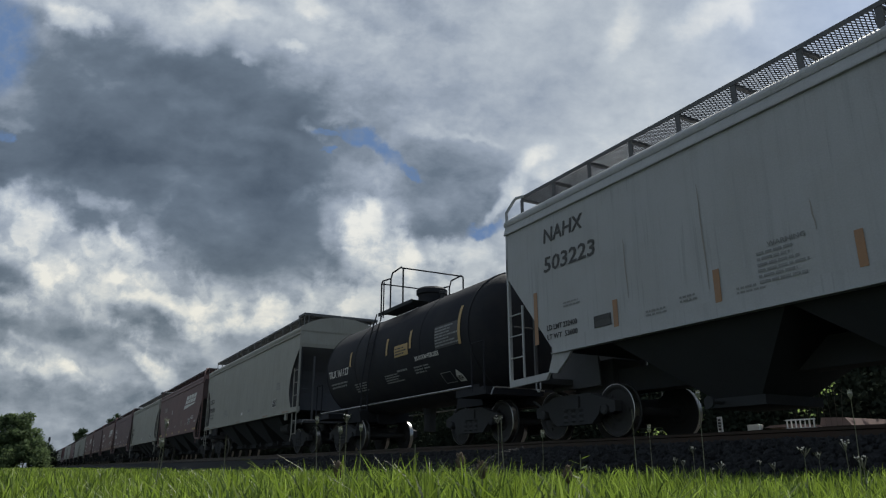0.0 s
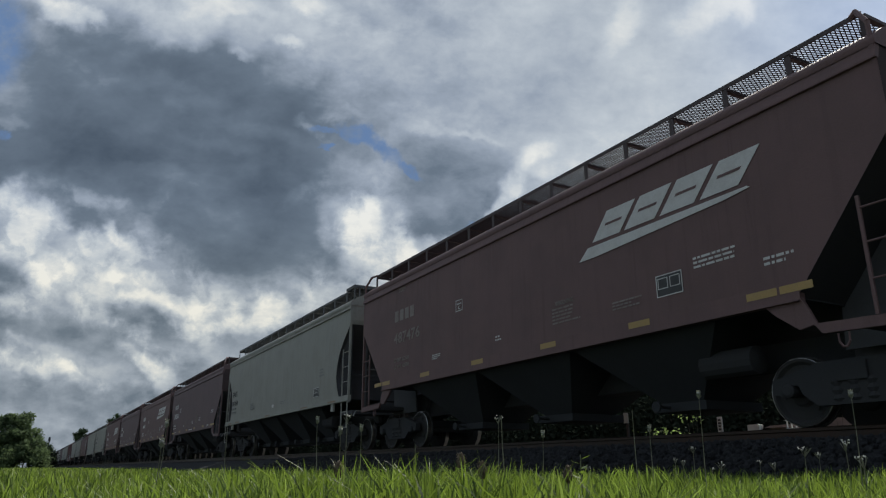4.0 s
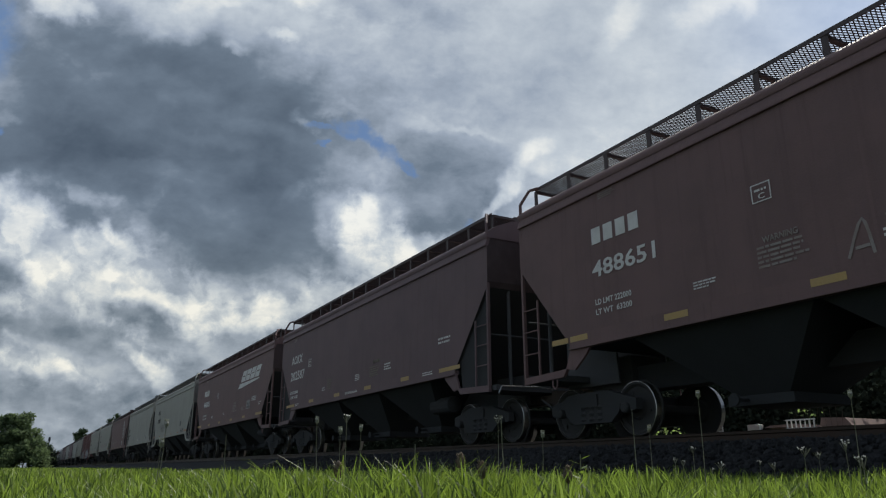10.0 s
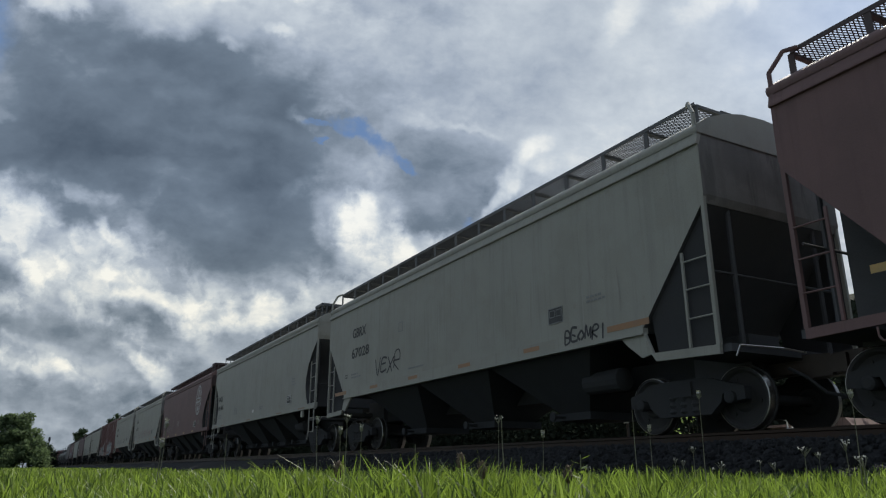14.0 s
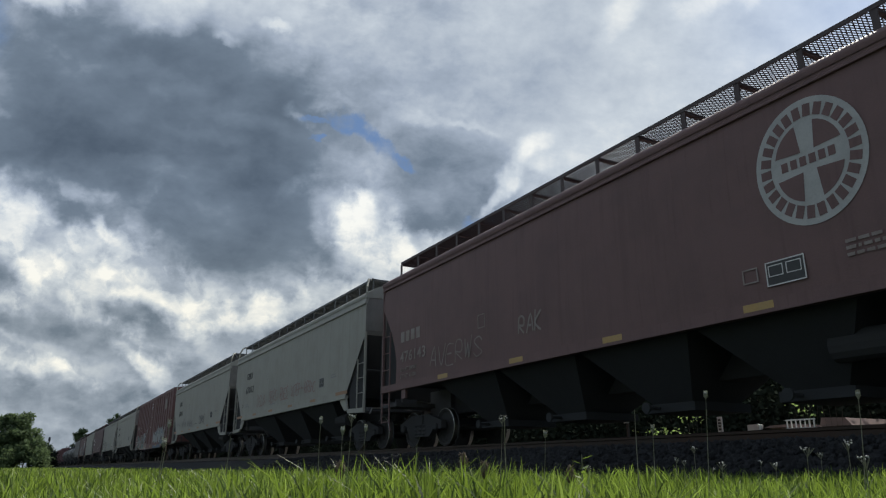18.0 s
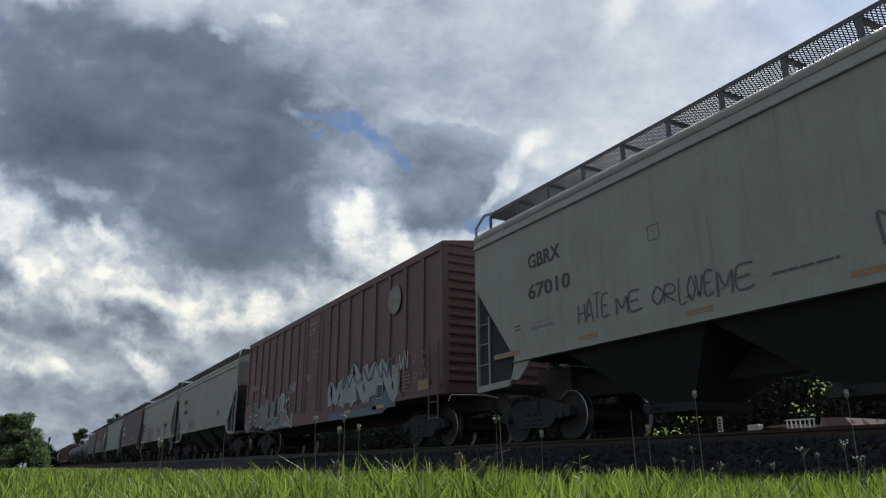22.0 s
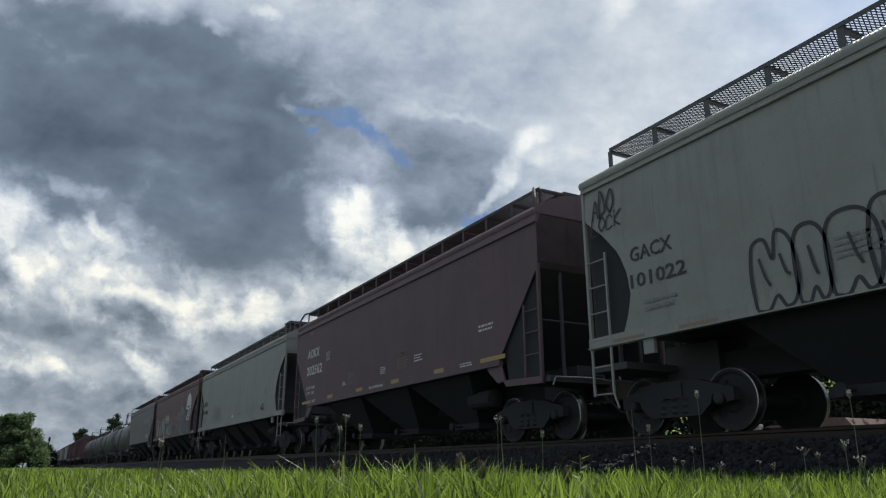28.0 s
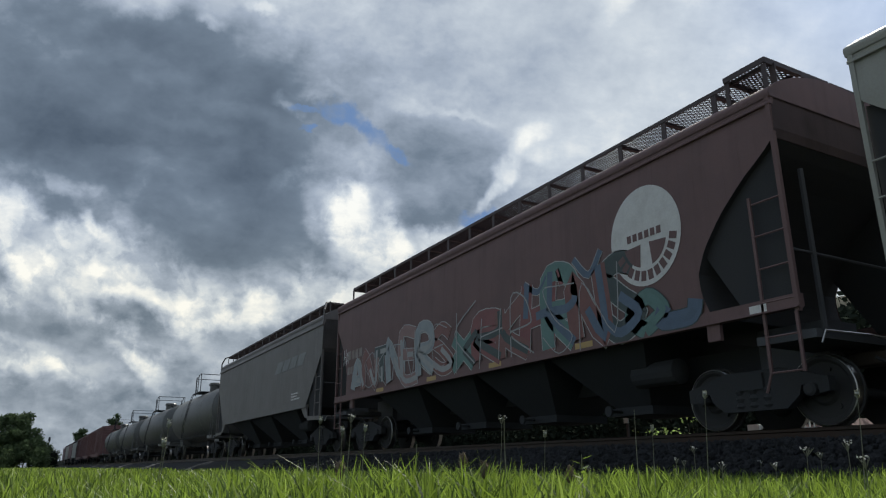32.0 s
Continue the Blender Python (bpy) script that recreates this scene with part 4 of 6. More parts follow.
    if beam:
        part("brake_reservoir", turned(bmesh.new(), [(-0.5, 0.05), (-0.45, 0.2), (0.45, 0.2), (0.5, 0.05)], 14, "X", (half - 3.1, -0.9, 0.95)), DARK, car)
    running_gear(car, half)
    return car


GRATE = surface("galvanised_grating", (0.115, 0.118, 0.122), 0.6, 0.1, amount=0.4)
GRATE_BROWN = surface("painted_grating", (0.085, 0.066, 0.066), 0.6, 0.1, amount=0.4)


def tank_car(half, radius, centre, paint, label, band=None, saddle=True):
    """A tank car: a domed barrel, its manway with a railed platform, saddles, side bars and running gear."""
    car = tagged(new("tank_car"), label, "railway car", "cars of the freight train")
    prof = [(-half, 0.05), (-half + 0.03, radius * 0.45), (-half + 0.14, radius * 0.75), (-half + 0.34, radius * 0.94), (-half + 0.55, radius)]
    prof += [(-h, r) for h, r in reversed(prof)]
    part("barrel", turned(bmesh.new(), prof, 48, "X", (0, 0, centre)), paint, car, "", 50)
    for x in (-half + 0.55, -half * 0.42, half * 0.42, half - 0.55):
        piece("weld_band", (radius, centre), lambda b: turned(b, [(-0.03, radius - 0.01), (-0.03, radius + 0.012), (0.03, radius + 0.012), (0.03, radius - 0.01)], 40, "X", (0, 0, centre)), paint, car, (x, 0, 0))
    top = centre + radius
    man = part("manway", turned(bmesh.new(), [(-0.1, 0.40), (0.34, 0.40), (0.36, 0.46), (0.48, 0.46), (0.54, 0.40), (0.56, 0.1)], 20, "Z", (0.1, 0, top)), paint, car)
    part("valve", turned(bmesh.new(), [(-0.1, 0.07), (0.25, 0.07), (0.26, 0.10), (0.34, 0.10), (0.36, 0.04)], 10, "Z", (0.75, 0, top)), DARK, car)
    deck = piece("platform", (radius, centre), lambda b: lattice(box(b, -1.1, 1.1, -1.17, -1.13, top - 0.18, top - 0.08), -1.1, 1.1, -1.15, -0.55, top - 0.1), DARK, car)
    for y in (-1.0, 1.0):
        piece("platform_rail", (radius, centre, 1), lambda b: bent(b, [(-1.27, 0, top - 0.20), (-1.27, 0, top + 0.88), (-1.2, 0, top + 0.95), (-0.62, 0, top + 0.90)], 0.024), BLACK, car, (0, y, 0))
        piece("rail_post", (radius, centre), lambda b: rod(b, (-1.1, 0, top - 0.2), (-1.1, 0, top + 0.9), 0.02), BLACK, car, (0, y, 0))
        piece("platform_rail", (radius, centre, 2), lambda b: bent(b, [(-0.62, 0, top - 0.12), (-0.62, 0, top + 0.85), (-0.5, 0, top + 1.05), (0.1, 0, top + 1.08), (0.22, 0, top + 1.0), (0.22, 0, top - 0.12)], 0.024), BLACK, car, (0, y, 0))
    piece("cross_rail", (radius, centre, 1), lambda b: rod(b, (0.1, -1.0, top + 1.06), (0.1, 1.0, top + 1.06), 0.022), BLACK, car)
    piece("cross_rail", (radius, centre, 2), lambda b: rod(b, (-1.27, -1.0, top + 0.88), (-1.27, 1.0, top + 0.88), 0.02), BLACK, car)
    def steps(b):
        for u in (-0.22, 0.22):
            bent(b, [(u, -1.18, top - 0.1), (u, -1.42, centre + 0.5), (u, -1.60, centre - 0.6), (u, -1.60, 1.0)], 0.018)
        for i in range(8):
            z = 1.05 + 0.32 * i
            y = -1.60 if z < centre - 0.6 else -1.60 + (z - centre + 0.6) * 0.17
            rod(b, (-0.22, y, z), (0.22, y, z), 0.012)
        return b
    piece("ladder", (radius, centre), steps, BLACK, car, (-0.95, 0, 0))
    for s in (-1, 1):
        def saddle_mesh(b):
            prism(b, [(half - 2.1, 0.85), (half - 1.9, 1.5), (half - 1.1, 1.5), (half - 0.9, 0.85)], -0.85, 0.85)
            box(b, half - 1.0, half + 0.25, -1.5, 1.5, 0.98, 1.14), box(b, half - 2.2, half + 0.1, -0.3, 0.3, 0.8, 1.15)
            for y in (-1.5, 1.5):
                bent(b, [(half + 0.2, y, 1.05), (half + 0.2, y, 2.1), (half - 0.3, y, 2.1), (half - 0.3, y, 1.05)], 0.02)
            return b
        piece("saddle", (half, centre), saddle_mesh, paint, car, (0, 0, 0), 0 if s > 0 else 180)
        piece("side_bar", half, lambda b: bent(b, [(-half + 0.3, -1.50, 1.18), (half - 0.3, -1.50, 1.18)], 0.022), BRIGHT if paint == BLACK else DARK, car, (0, 0, 0), 0 if s > 0 else 180)
    part("discharge_pipe", turned(bmesh.new(), [(0.45, 0.16), (0.9, 0.16), (centre - radius + 0.1, 0.25)], 12, "Z"), DARK, car)
    running_gear(car, half + 0.25, 1.35)
    return car


def box_car(half, paint, label, door=True):
    """A boxcar: ribbed sides, plug door with bars, low peaked roof, corrugated ends and running gear."""
    car = tagged(new("boxcar"), label, "railway car", "cars of the freight train")
    top, low, w = 4.79, 1.02, 1.49
    part("body", box(bmesh.new(), -half, half, -w, w, low + 0.15, top), paint, car)
    bm = bmesh.new()
    prism_x = [(-w - 0.05, top - 0.04), (-w - 0.06, top + 0.03), (0, top + 0.26), (w + 0.06, top + 0.03), (w + 0.05, top - 0.04)]
    e = [[bm.verts.new((x, y, z)) for y, z in prism_x] for x in (-half - 0.04, half + 0.04)]
    for i in range(4):
        bm.faces.new((e[0][i], e[1][i], e[1][i + 1], e[0][i + 1]))
    bm.faces.new(e[0][::-1]), bm.faces.new(e[1]), bm.faces.new((e[0][0], e[0][4], e[1][4], e[1][0]))
    part("roof", bm, paint, car)
    n = 18
    for s in (-1, 1):
        for i in range(n + 1):
            x = -half + 0.08 + (2 * half - 0.16) * i / n
            if abs(x + 0.2) < 1.7:
                continue
            piece("side_post", half, lambda b: prism(b, [(-0.09, low + 0.2), (0.09, low + 0.2), (0.09, top - 0.1), (-0.09, top - 0.1)], -w - 0.05, -w), paint, car, (x, 0, 0), 0 if s < 0 else 180)
        def sill(b):
            prism(b, [(-half, low + 0.35), (-half, low + 0.12), (-half + 2.6, low + 0.12), (-half + 3.4, low - 0.12), (half - 3.4, low - 0.12), (half - 2.6, low + 0.12), (half, low + 0.12), (half, low + 0.35)], -w - 0.05, -w)
            box(b, -half, half, -w - 0.05, -w, top - 0.16, top - 0.04)
            return b
        piece("side_sill", half, sill, paint, car, (0, 0, 0), 0 if s < 0 else 180)
        d = piece("plug_door", half, lambda b: box(b, -1.75, 1.35, -w - 0.045, -w, low + 0.30, top - 0.18), paint, car, (0, 0, 0), 0 if s < 0 else 180)
        for z in (1.75, 2.35, 2.95, 3.55, 4.1):
            piece("door_rib", half, lambda b: box(b, -1.65, 1.25, -w - 0.058, -w - 0.045, 0, 0.06), paint, d, (0, 0, z))
        for x in (-1.1, -0.75, 0.45, 0.8):
            piece("lock_bar", half, lambda b: rod(b, (0, -w - 0.09, low + 0.25), (0, -w - 0.09, top - 0.2), 0.018, seg=6), paint, d, (x, 0, 0))
        for z in np.arange(1.4, 4.5, 0.22):
            piece("end_rib", half, lambda b: prism(b, [(half, 0), (half + 0.06, 0.05), (half + 0.06, 0.11), (half, 0.16)], -w + 0.08, w - 0.08), paint, car, (0, 0, float(z)), 0 if s > 0 else 180)
        for y in (-w + 0.03, w - 0.03):
            piece("corner_post", half, lambda b: box(b, half - 0.08, half + 0.05, -0.06, 0.06, low + 0.1, top), paint, car, (0, y, 0), 0 if s > 0 else 180)
        def steps(b):
            for x in (half - 0.55, half - 0.1):
                rod(b, (x, -w - 0.12, 0.55), (x, -w - 0.12, 2.4), 0.018, seg=6)
            for z in np.arange(0.6, 2.4, 0.36):
                rod(b, (half - 0.55, -w - 0.12, z), (half - 0.1, -w - 0.12, z), 0.014, seg=6)
            return b
        piece("ladder", half, steps, paint, car, (0, 0, 0), 0 if s > 0 else 180)
    part("centre_sill", box(bmesh.new(), -half, half, -0.25, 0.25, 0.8, 1.2), DARK, car)
    running_gear(car, half, 1.9)
    return car


# ---- the train: for each car its front and rear end along the track at the start ----
CARS = []


def place(car, front, rear):
    car.matrix_basis = pose((front + rear) / 2, TRACK_Y, RAIL_Z)
    CARS.append((car, (front + rear) / 2))
    return car


def more(car, front, rear, label=""):
    o = copy_thing(car, pose((front + rear) / 2, TRACK_Y, RAIL_Z))
    CARS.append((o, (front + rear) / 2))
    return tagged(o, label)


ROUND = "grey covered hopper car with curved side ends and rust stains"
a0 = place(hopper_car(7.8, PALE, "slant", "pale grey covered hopper car with black lettering and orange stripes"), 3.82, -11.78)
a1 = place(tank_car(5.05, 1.45, 2.52, BLACK, "black tank car with white stencils and yellow stripes"), -13.05, -23.15)
a2 = place(hopper_car(7.9, GREY, "round", ROUND, closed=True), -25.15, -40.95)
a3 = place(hopper_car(7.65, BROWN, "slant", "oxide red covered hopper car with a white slanted emblem"), -42.36, -57.66)
a5 = place(hopper_car(7.38, MAROON, "slant", "dark maroon covered hopper car with white numbers", closed=True), -75.92, -90.68)
a9 = place(hopper_car(7.7, TAN, "slant", "light grey covered hopper car with orange sill stripes and black tags", closed=True), -141.05, -156.45)
a11 = place(hopper_car(8.0, BROWN, "round", "oxide red covered hopper car with a white round emblem", closed=True), -174.70, -190.70)
a14 = place(box_car(9.03, BOXRED, "red boxcar with ribbed sides covered in graffiti"), -225.75, -243.89)
a21 = place(tank_car(6.9, 1.46, 2.55, TANKGREY, "dull grey tank car with a railed platform"), -346.9, -360.7)
a4 = more(a2, -58.70, -74.50)
a6 = more(a3, -91.98, -107.28)
a7 = more(a5, -108.50, -123.26)
a8 = more(a3, -124.50, -139.80)
a10 = more(a2, -157.66, -173.46)
a12 = more(a9, -191.90, -207.30)
a13 = more(a9, -208.80, -224.20)
a15 = more(a9, -245.58, -260.98)
a16 = more(a2, -262.34, -278.14)
a17 = more(a5, -279.50, -294.26)
a18 = more(a2, -295.70, -311.50)
a19 = more(a11, -312.60, -328.60)
a20 = place(hopper_car(7.7, WEATHERED, "slant", "grey-brown weathered covered hopper car with a pale emblem", closed=True), -329.95, -345.35)
for k in range(3):
    more(a21, -363.9 - 17.0 * k, -377.7 - 17.0 * k)
for k in range(3):
    more(a14, -416.5 - 19.4 * k, -434.3 - 19.4 * k, "red boxcar with ribbed sides, far down the train")
for k in range(4):
    more(a3 if k % 2 else a2, -475.5 - 17 * k, -490.8 - 17 * k)

# ---- lettering, emblems, stripes and graffiti ----
def stripes(car, mat, spots, z=1.60, wide=0.46, high=0.10):
    for x in spots:
        plate(car, "reflector_stripe", x, z, wide, high, mat, -HALF - 0.011)


def vent_frame(car, x, z, mat, wide=0.5, high=0.42, white=False):
    """A stencilled data panel: dark squares in a frame."""
    o = plate(car, "data_panel", x, z, wide, high, INK, -HALF - 0.008)
    outline_plate(o, x, z, wide, high, mat)
    for k in range(2):
        outline_plate(o, x + 0.04 + k * wide * 0.46, z + 0.12, wide * 0.38, high - 0.17, mat, t=0.012, y=-HALF - 0.014)


def emblem(car):
    """The slanted white emblem: four plain slanted shapes over a tapering bar."""
    o = glyphs(car, 2.52, 3.24, 3.05, 0.46, 4, WHITE, 0.9, gap=0.16, name="emblem")
    bm = bmesh.new()
    for k in range(4):
        a = 2.52 + k * 3.05 / 4.48 * 1.16
        prism(bm, [(a + 0.34, 3.45), (a + 0.74, 3.45), (a + 0.77, 3.49), (a + 0.37, 3.49)], -HALF - 0.016, -HALF - 0.012)
    part("opening", bm, BROWN, o)
    bm = bmesh.new()
    prism(bm, [(2.15, 2.97), (2.6, 2.97), (5.3, 3.10), (5.75, 3.15), (5.70, 3.18), (2.40, 3.17)], -HALF - 0.016, -HALF - 0.010)
    part("tapering_bar", bm, WHITE, o)


def round_emblem(car, x, z, rx, rz, clean):
    """A white disc with a cross and plain shapes for its words."""
    bm = bmesh.new()
    bm.faces.new([bm.verts.new((x + rx * math.cos(6.2832 * i / 48), -HALF - 0.009, z + rz * math.sin(6.2832 * i / 48))) for i in range(48)])
    o = part("round_emblem", bm, WHITE if clean else SPRAY["white"], car, "white round painted emblem")
    bm = bmesh.new()
    for sx in (-1, 1):
        for sz in (-1, 1):
            if clean and sz > 0:
                continue
            pts = [(x + sx * rx * 0.12, z + sz * rz * 0.16)]
            for i in range(7):
                a = radians(14 + 62 * i / 6)
                pts.append((x + sx * rx * 0.58 * math.cos(a) + sx * rx * 0.03, z + sz * rz * 0.58 * math.sin(a) + sz * rz * 0.05))
            bm.faces.new([bm.verts.new((px, -HALF - 0.013, pz)) for px, pz in pts])
    for i in range(26):
        a = 6.2832 * i / 26
        if clean and not (3.5 < a < 6.2):
            continue
        c, s = math.cos(a), math.sin(a)
        bm.faces.new([bm.verts.new((x + rx * (0.80 * c + u * -s * 0.07 + v * c * 0.10), -HALF - 0.013, z + rz * (0.80 * s + u * c * 0.07 + v * s * 0.10))) for u, v in ((-1, -1), (1, -1), (1, 1), (-1, 1))])
    for k in range(6):
        box(bm, x - rx * 0.5 + k * rx * 0.17, x - rx * 0.38 + k * rx * 0.17, -HALF - 0.014, -HALF - 0.012, z - rz * 0.06, z + rz * 0.09)
    part("emblem_figure", bm, BROWN, o)


def numbers(car, mark, number, x0, x1, m0, m1, n0, n1, mat, plain=False, load="", small=None, z=1.95, y=-HALF - 0.010, lean=0.0):
    if plain:
        glyphs(car, x0, m0, (x1 - x0) * 0.78, m1 - m0, 4, mat, 0.0, y, 0.35)
    else:
        write(car, mark, x0, x0 + (x1 - x0) * 0.80, m0, m1, mat, y, lean)
    write(car, number, x0 - 0.03, x1, n0, n1, mat, y, lean)
    if load:
        write(car, "LD LMT " + load[0], x0, x0 + 0.86, z + 0.15, z + 0.25, small or mat, y), write(car, "LT WT  " + load[1], x0, x0 + 0.86, z - 0.02, z + 0.08, small or mat, y)


def warning(car, x, z, mat, word=True):
    if word:
        write(car, "WARNING", x + 0.10, x + 0.62, z + 0.34, z + 0.43, mat)
    bars(car, x, z, 0.85, 0.32, 5, mat, seed=int(x * 10) % 97)


RUSTY = surface("faded_orange_stripe", (0.33, 0.24, 0.17), 0.7, other=(0.30, 0.26, 0.22), amount=0.8, scale=4)
DUSTY = surface("dusty_lettering", (0.24, 0.215, 0.17), 0.8, amount=0.6, scale=3)
# pale grey car
numbers(a0, "NAHX", "503223", -6.50, -5.08, 3.60, 3.88, 3.02, 3.32, INK, load=("232400", "53600"), z=1.76, lean=0.12)
for x, z0, z1 in ((-6.88, 1.70, 2.70), (-4.72, 1.69, 2.14), (-2.66, 1.69, 2.16), (-0.60, 1.70, 2.15), (1.5, 1.7, 2.15), (3.6, 1.7, 2.15)):
    plate(a0, "reflector_stripe", x, z0, 0.11, z1 - z0, ORANGE, -HALF - 0.011)
vent_frame(a0, -5.2, 1.75, INK, 0.42, 0.2)
write(a0, "WARNING", -1.75, -1.2, 2.26, 2.33, PENCIL)
bars(a0, -1.93, 1.78, 0.78, 0.46, 6, PENCIL, seed=3)
for k, (x, z) in enumerate(((-4.0, 1.72), (-3.3, 1.8), (-2.3, 1.72), (-6.0, 2.25))):
    bars(a0, x, z, 0.5, 0.12, 2, PENCIL, seed=30 + k)
# black tank car: its stencils follow the curve of the barrel
def on_barrel(ob, radius=1.45, centre=2.52):
    for o in (ob, *ob.children):
        me = o.data
        me.transform(o.matrix_basis)
        o.matrix_basis = Matrix.Identity(4)
        bm = bmesh.new()
        bm.from_mesh(me)
        tall = [e for e in bm.edges if abs(e.verts[0].co.z - e.verts[1].co.z) > 0.2]
        if tall:
            bmesh.ops.subdivide_edges(bm, edges=tall, cuts=7, use_grid_fill=True)
        for v in bm.verts:
            v.co.y += radius - math.sqrt(max(0.05, radius ** 2 - (v.co.z - centre) ** 2))
        bm.to_mesh(me), bm.free()


TY = -1.458
marks = [write(a1, "TILX 161127", -4.30, -2.62, 2.24, 2.46, WHITE, TY), write(a1, "50% SODIUM HYDROXIDE", 1.80, 3.06, 2.09, 2.20, WHITE, TY)]
for x, z, w, h, n, seed in ((-4.2, 1.90, 1.6, 0.19, 2, 5), (-2.4, 1.66, 1.0, 0.26, 4, 6), (-0.2, 1.70, 1.1, 0.24, 4, 7), (0.64, 1.91, 0.9, 0.10, 1, 8), (1.62, 1.78, 0.95, 0.2, 3, 10)):
    marks.append(bars(a1, x, z, w, h, n, PENCIL, TY, seed))
for x, z0, z1 in ((-2.50, 2.44, 2.88), (0.14, 2.44, 2.91), (1.58, 2.44, 2.91), (4.08, 2.2, 3.10)):
    marks.append(plate(a1, "reflector_stripe", x, z0, 0.11, z1 - z0, YELLOW, TY - 0.012))
o = plate(a1, "notice_plate", 0.70, 2.31, 0.80, 0.30, YELLOW, TY - 0.012, "yellow notice plate")
bars(o, 0.76, 2.34, 0.68, 0.22, 3, INK, TY - 0.018, 9)
marks.append(o)
o = plate(a1, "data_panel", 2.95, 2.22, 1.15, 0.55, SPRAY["black"], TY - 0.006)
bars(o, 2.98, 2.25, 1.1, 0.5, 7, PENCIL, TY - 0.012, 11)
marks.append(o)
marks.append(outline_plate(a1, 2.78, 1.45, 0.50, 0.24, PENCIL, TY - 0.004, 0.014))
o = part("placard", prism(bmesh.new(), [(3.42, 1.44), (3.70, 1.44), (3.70, 1.58), (3.56, 1.70), (3.42, 1.58)], TY - 0.014, TY - 0.006), WHITE, a1, "white hazard placard")
write(o, "1824", 3.45, 3.67, 1.47, 1.57, INK, TY - 0.020)
marks.append(o)
for o in marks:
    on_barrel(o)
# grey cars with curved ends
for car, number, load in ((a2, "101039", ("222600", "63400")), (a4, "101049", ("222400", "63100")), (a10, "101105", ("222400", "63200")), (a16, "101022", ("222600", "63300")), (a18, "101081", ("222300", "63700"))):
    numbers(car, "GACX", number, -6.78, -5.66, 2.66, 2.90, 2.23, 2.46, INK, load=load if car in (a2, a4) else "", small=PENCIL, z=1.90)
    if car not in (a2, a4):
        bars(car, -6.55, 1.80, 0.85, 0.22, 2, PENCIL, seed=12)
    vent_frame(car, 4.80, 1.74, WHITE, 0.5, 0.3)
    stripes(car, RUSTY, (-7.3, -5.9, -1.0, 3.5, 6.2), 1.44, 0.7, 0.05)
    plate(car, "stencil_patch", -0.1, 1.73, 0.26, 0.12, WHITE)
    bars(car, 6.0 - 0.7, 2.35, 0.5, 0.3, 3, PENCIL, seed=14)
    bars(car, 1.0, 1.78, 0.6, 0.14, 2, PENCIL, seed=15), bars(car, -3.4, 1.85, 0.7, 0.3, 4, PENCIL, seed=16)
for k, car in enumerate((a2, a4, a10, a16, a18)):
    runs(car, [(x + 0.05 * k, 2.8 + 0.1 * ((i + k) % 3), 2.15 - 0.25 * ((i * 2 + k) % 3)) for i, x in enumerate((-4.32, -2.95, -1.60, -0.22, 1.14, 2.5, 3.9))], 5 + k, STREAK)
for k, car in enumerate((a9, a12, a13, a15, a0)):
    runs(car, [(x + 0.13 * k, 2.7 + 0.4 * ((i + k) % 3), 1.9 + 0.2 * ((i * 2 + k) % 3)) for i, x in enumerate((-4.9, -3.3, -1.6, 1.4, 2.9, 5.1, 5.8))], 15 + k, STREAK)
scrawl(a16, "ADO", -7.62, 3.66, 0.55, 0.40, SPRAY["black"], 31, 0.035, 0.3)
scrawl(a16, "LOCK", -7.66, 3.36, 0.76, 0.28, SPRAY["black"], 37, 0.032, 0.2)
for k, (x, w, h, humps) in enumerate(((-4.55, 0.62, 0.92, 2), (-3.92, 0.42, 0.92, 1), (-3.48, 0.60, 0.95, 1), (-2.94, 0.78, 0.98, 2), (-2.14, 0.58, 0.36, 1))):
    bubble(a16, x, 1.47, w, h, humps, SPRAY["black"], 32 + k)
scrawl(a16, "RTCO", -2.06, 2.02, 0.64, 0.24, SPRAY["black"], 33, 0.03)
fat_letters(a16, "CPRN", 0.80, 1.66, 1.1, (0.55, 0.50), [SPRAY["grey"]], SPRAY["blue"], 34, 0.07, 0.032)
bars(a16, -1.3, 1.8, 0.5, 0.3, 3, PENCIL, seed=43)
scrawl(a18, "ROCKS", 2.4, 1.70, 1.5, 0.32, PENCIL, 35, 0.02)
scrawl(a18, "WTOKEY", -4.2, 1.80, 1.7, 0.55, STREAK, 36, 0.04, 0.2, shake=0.14)
bars(a18, -2.5, 1.72, 0.6, 0.12, 2, PENCIL, seed=44)
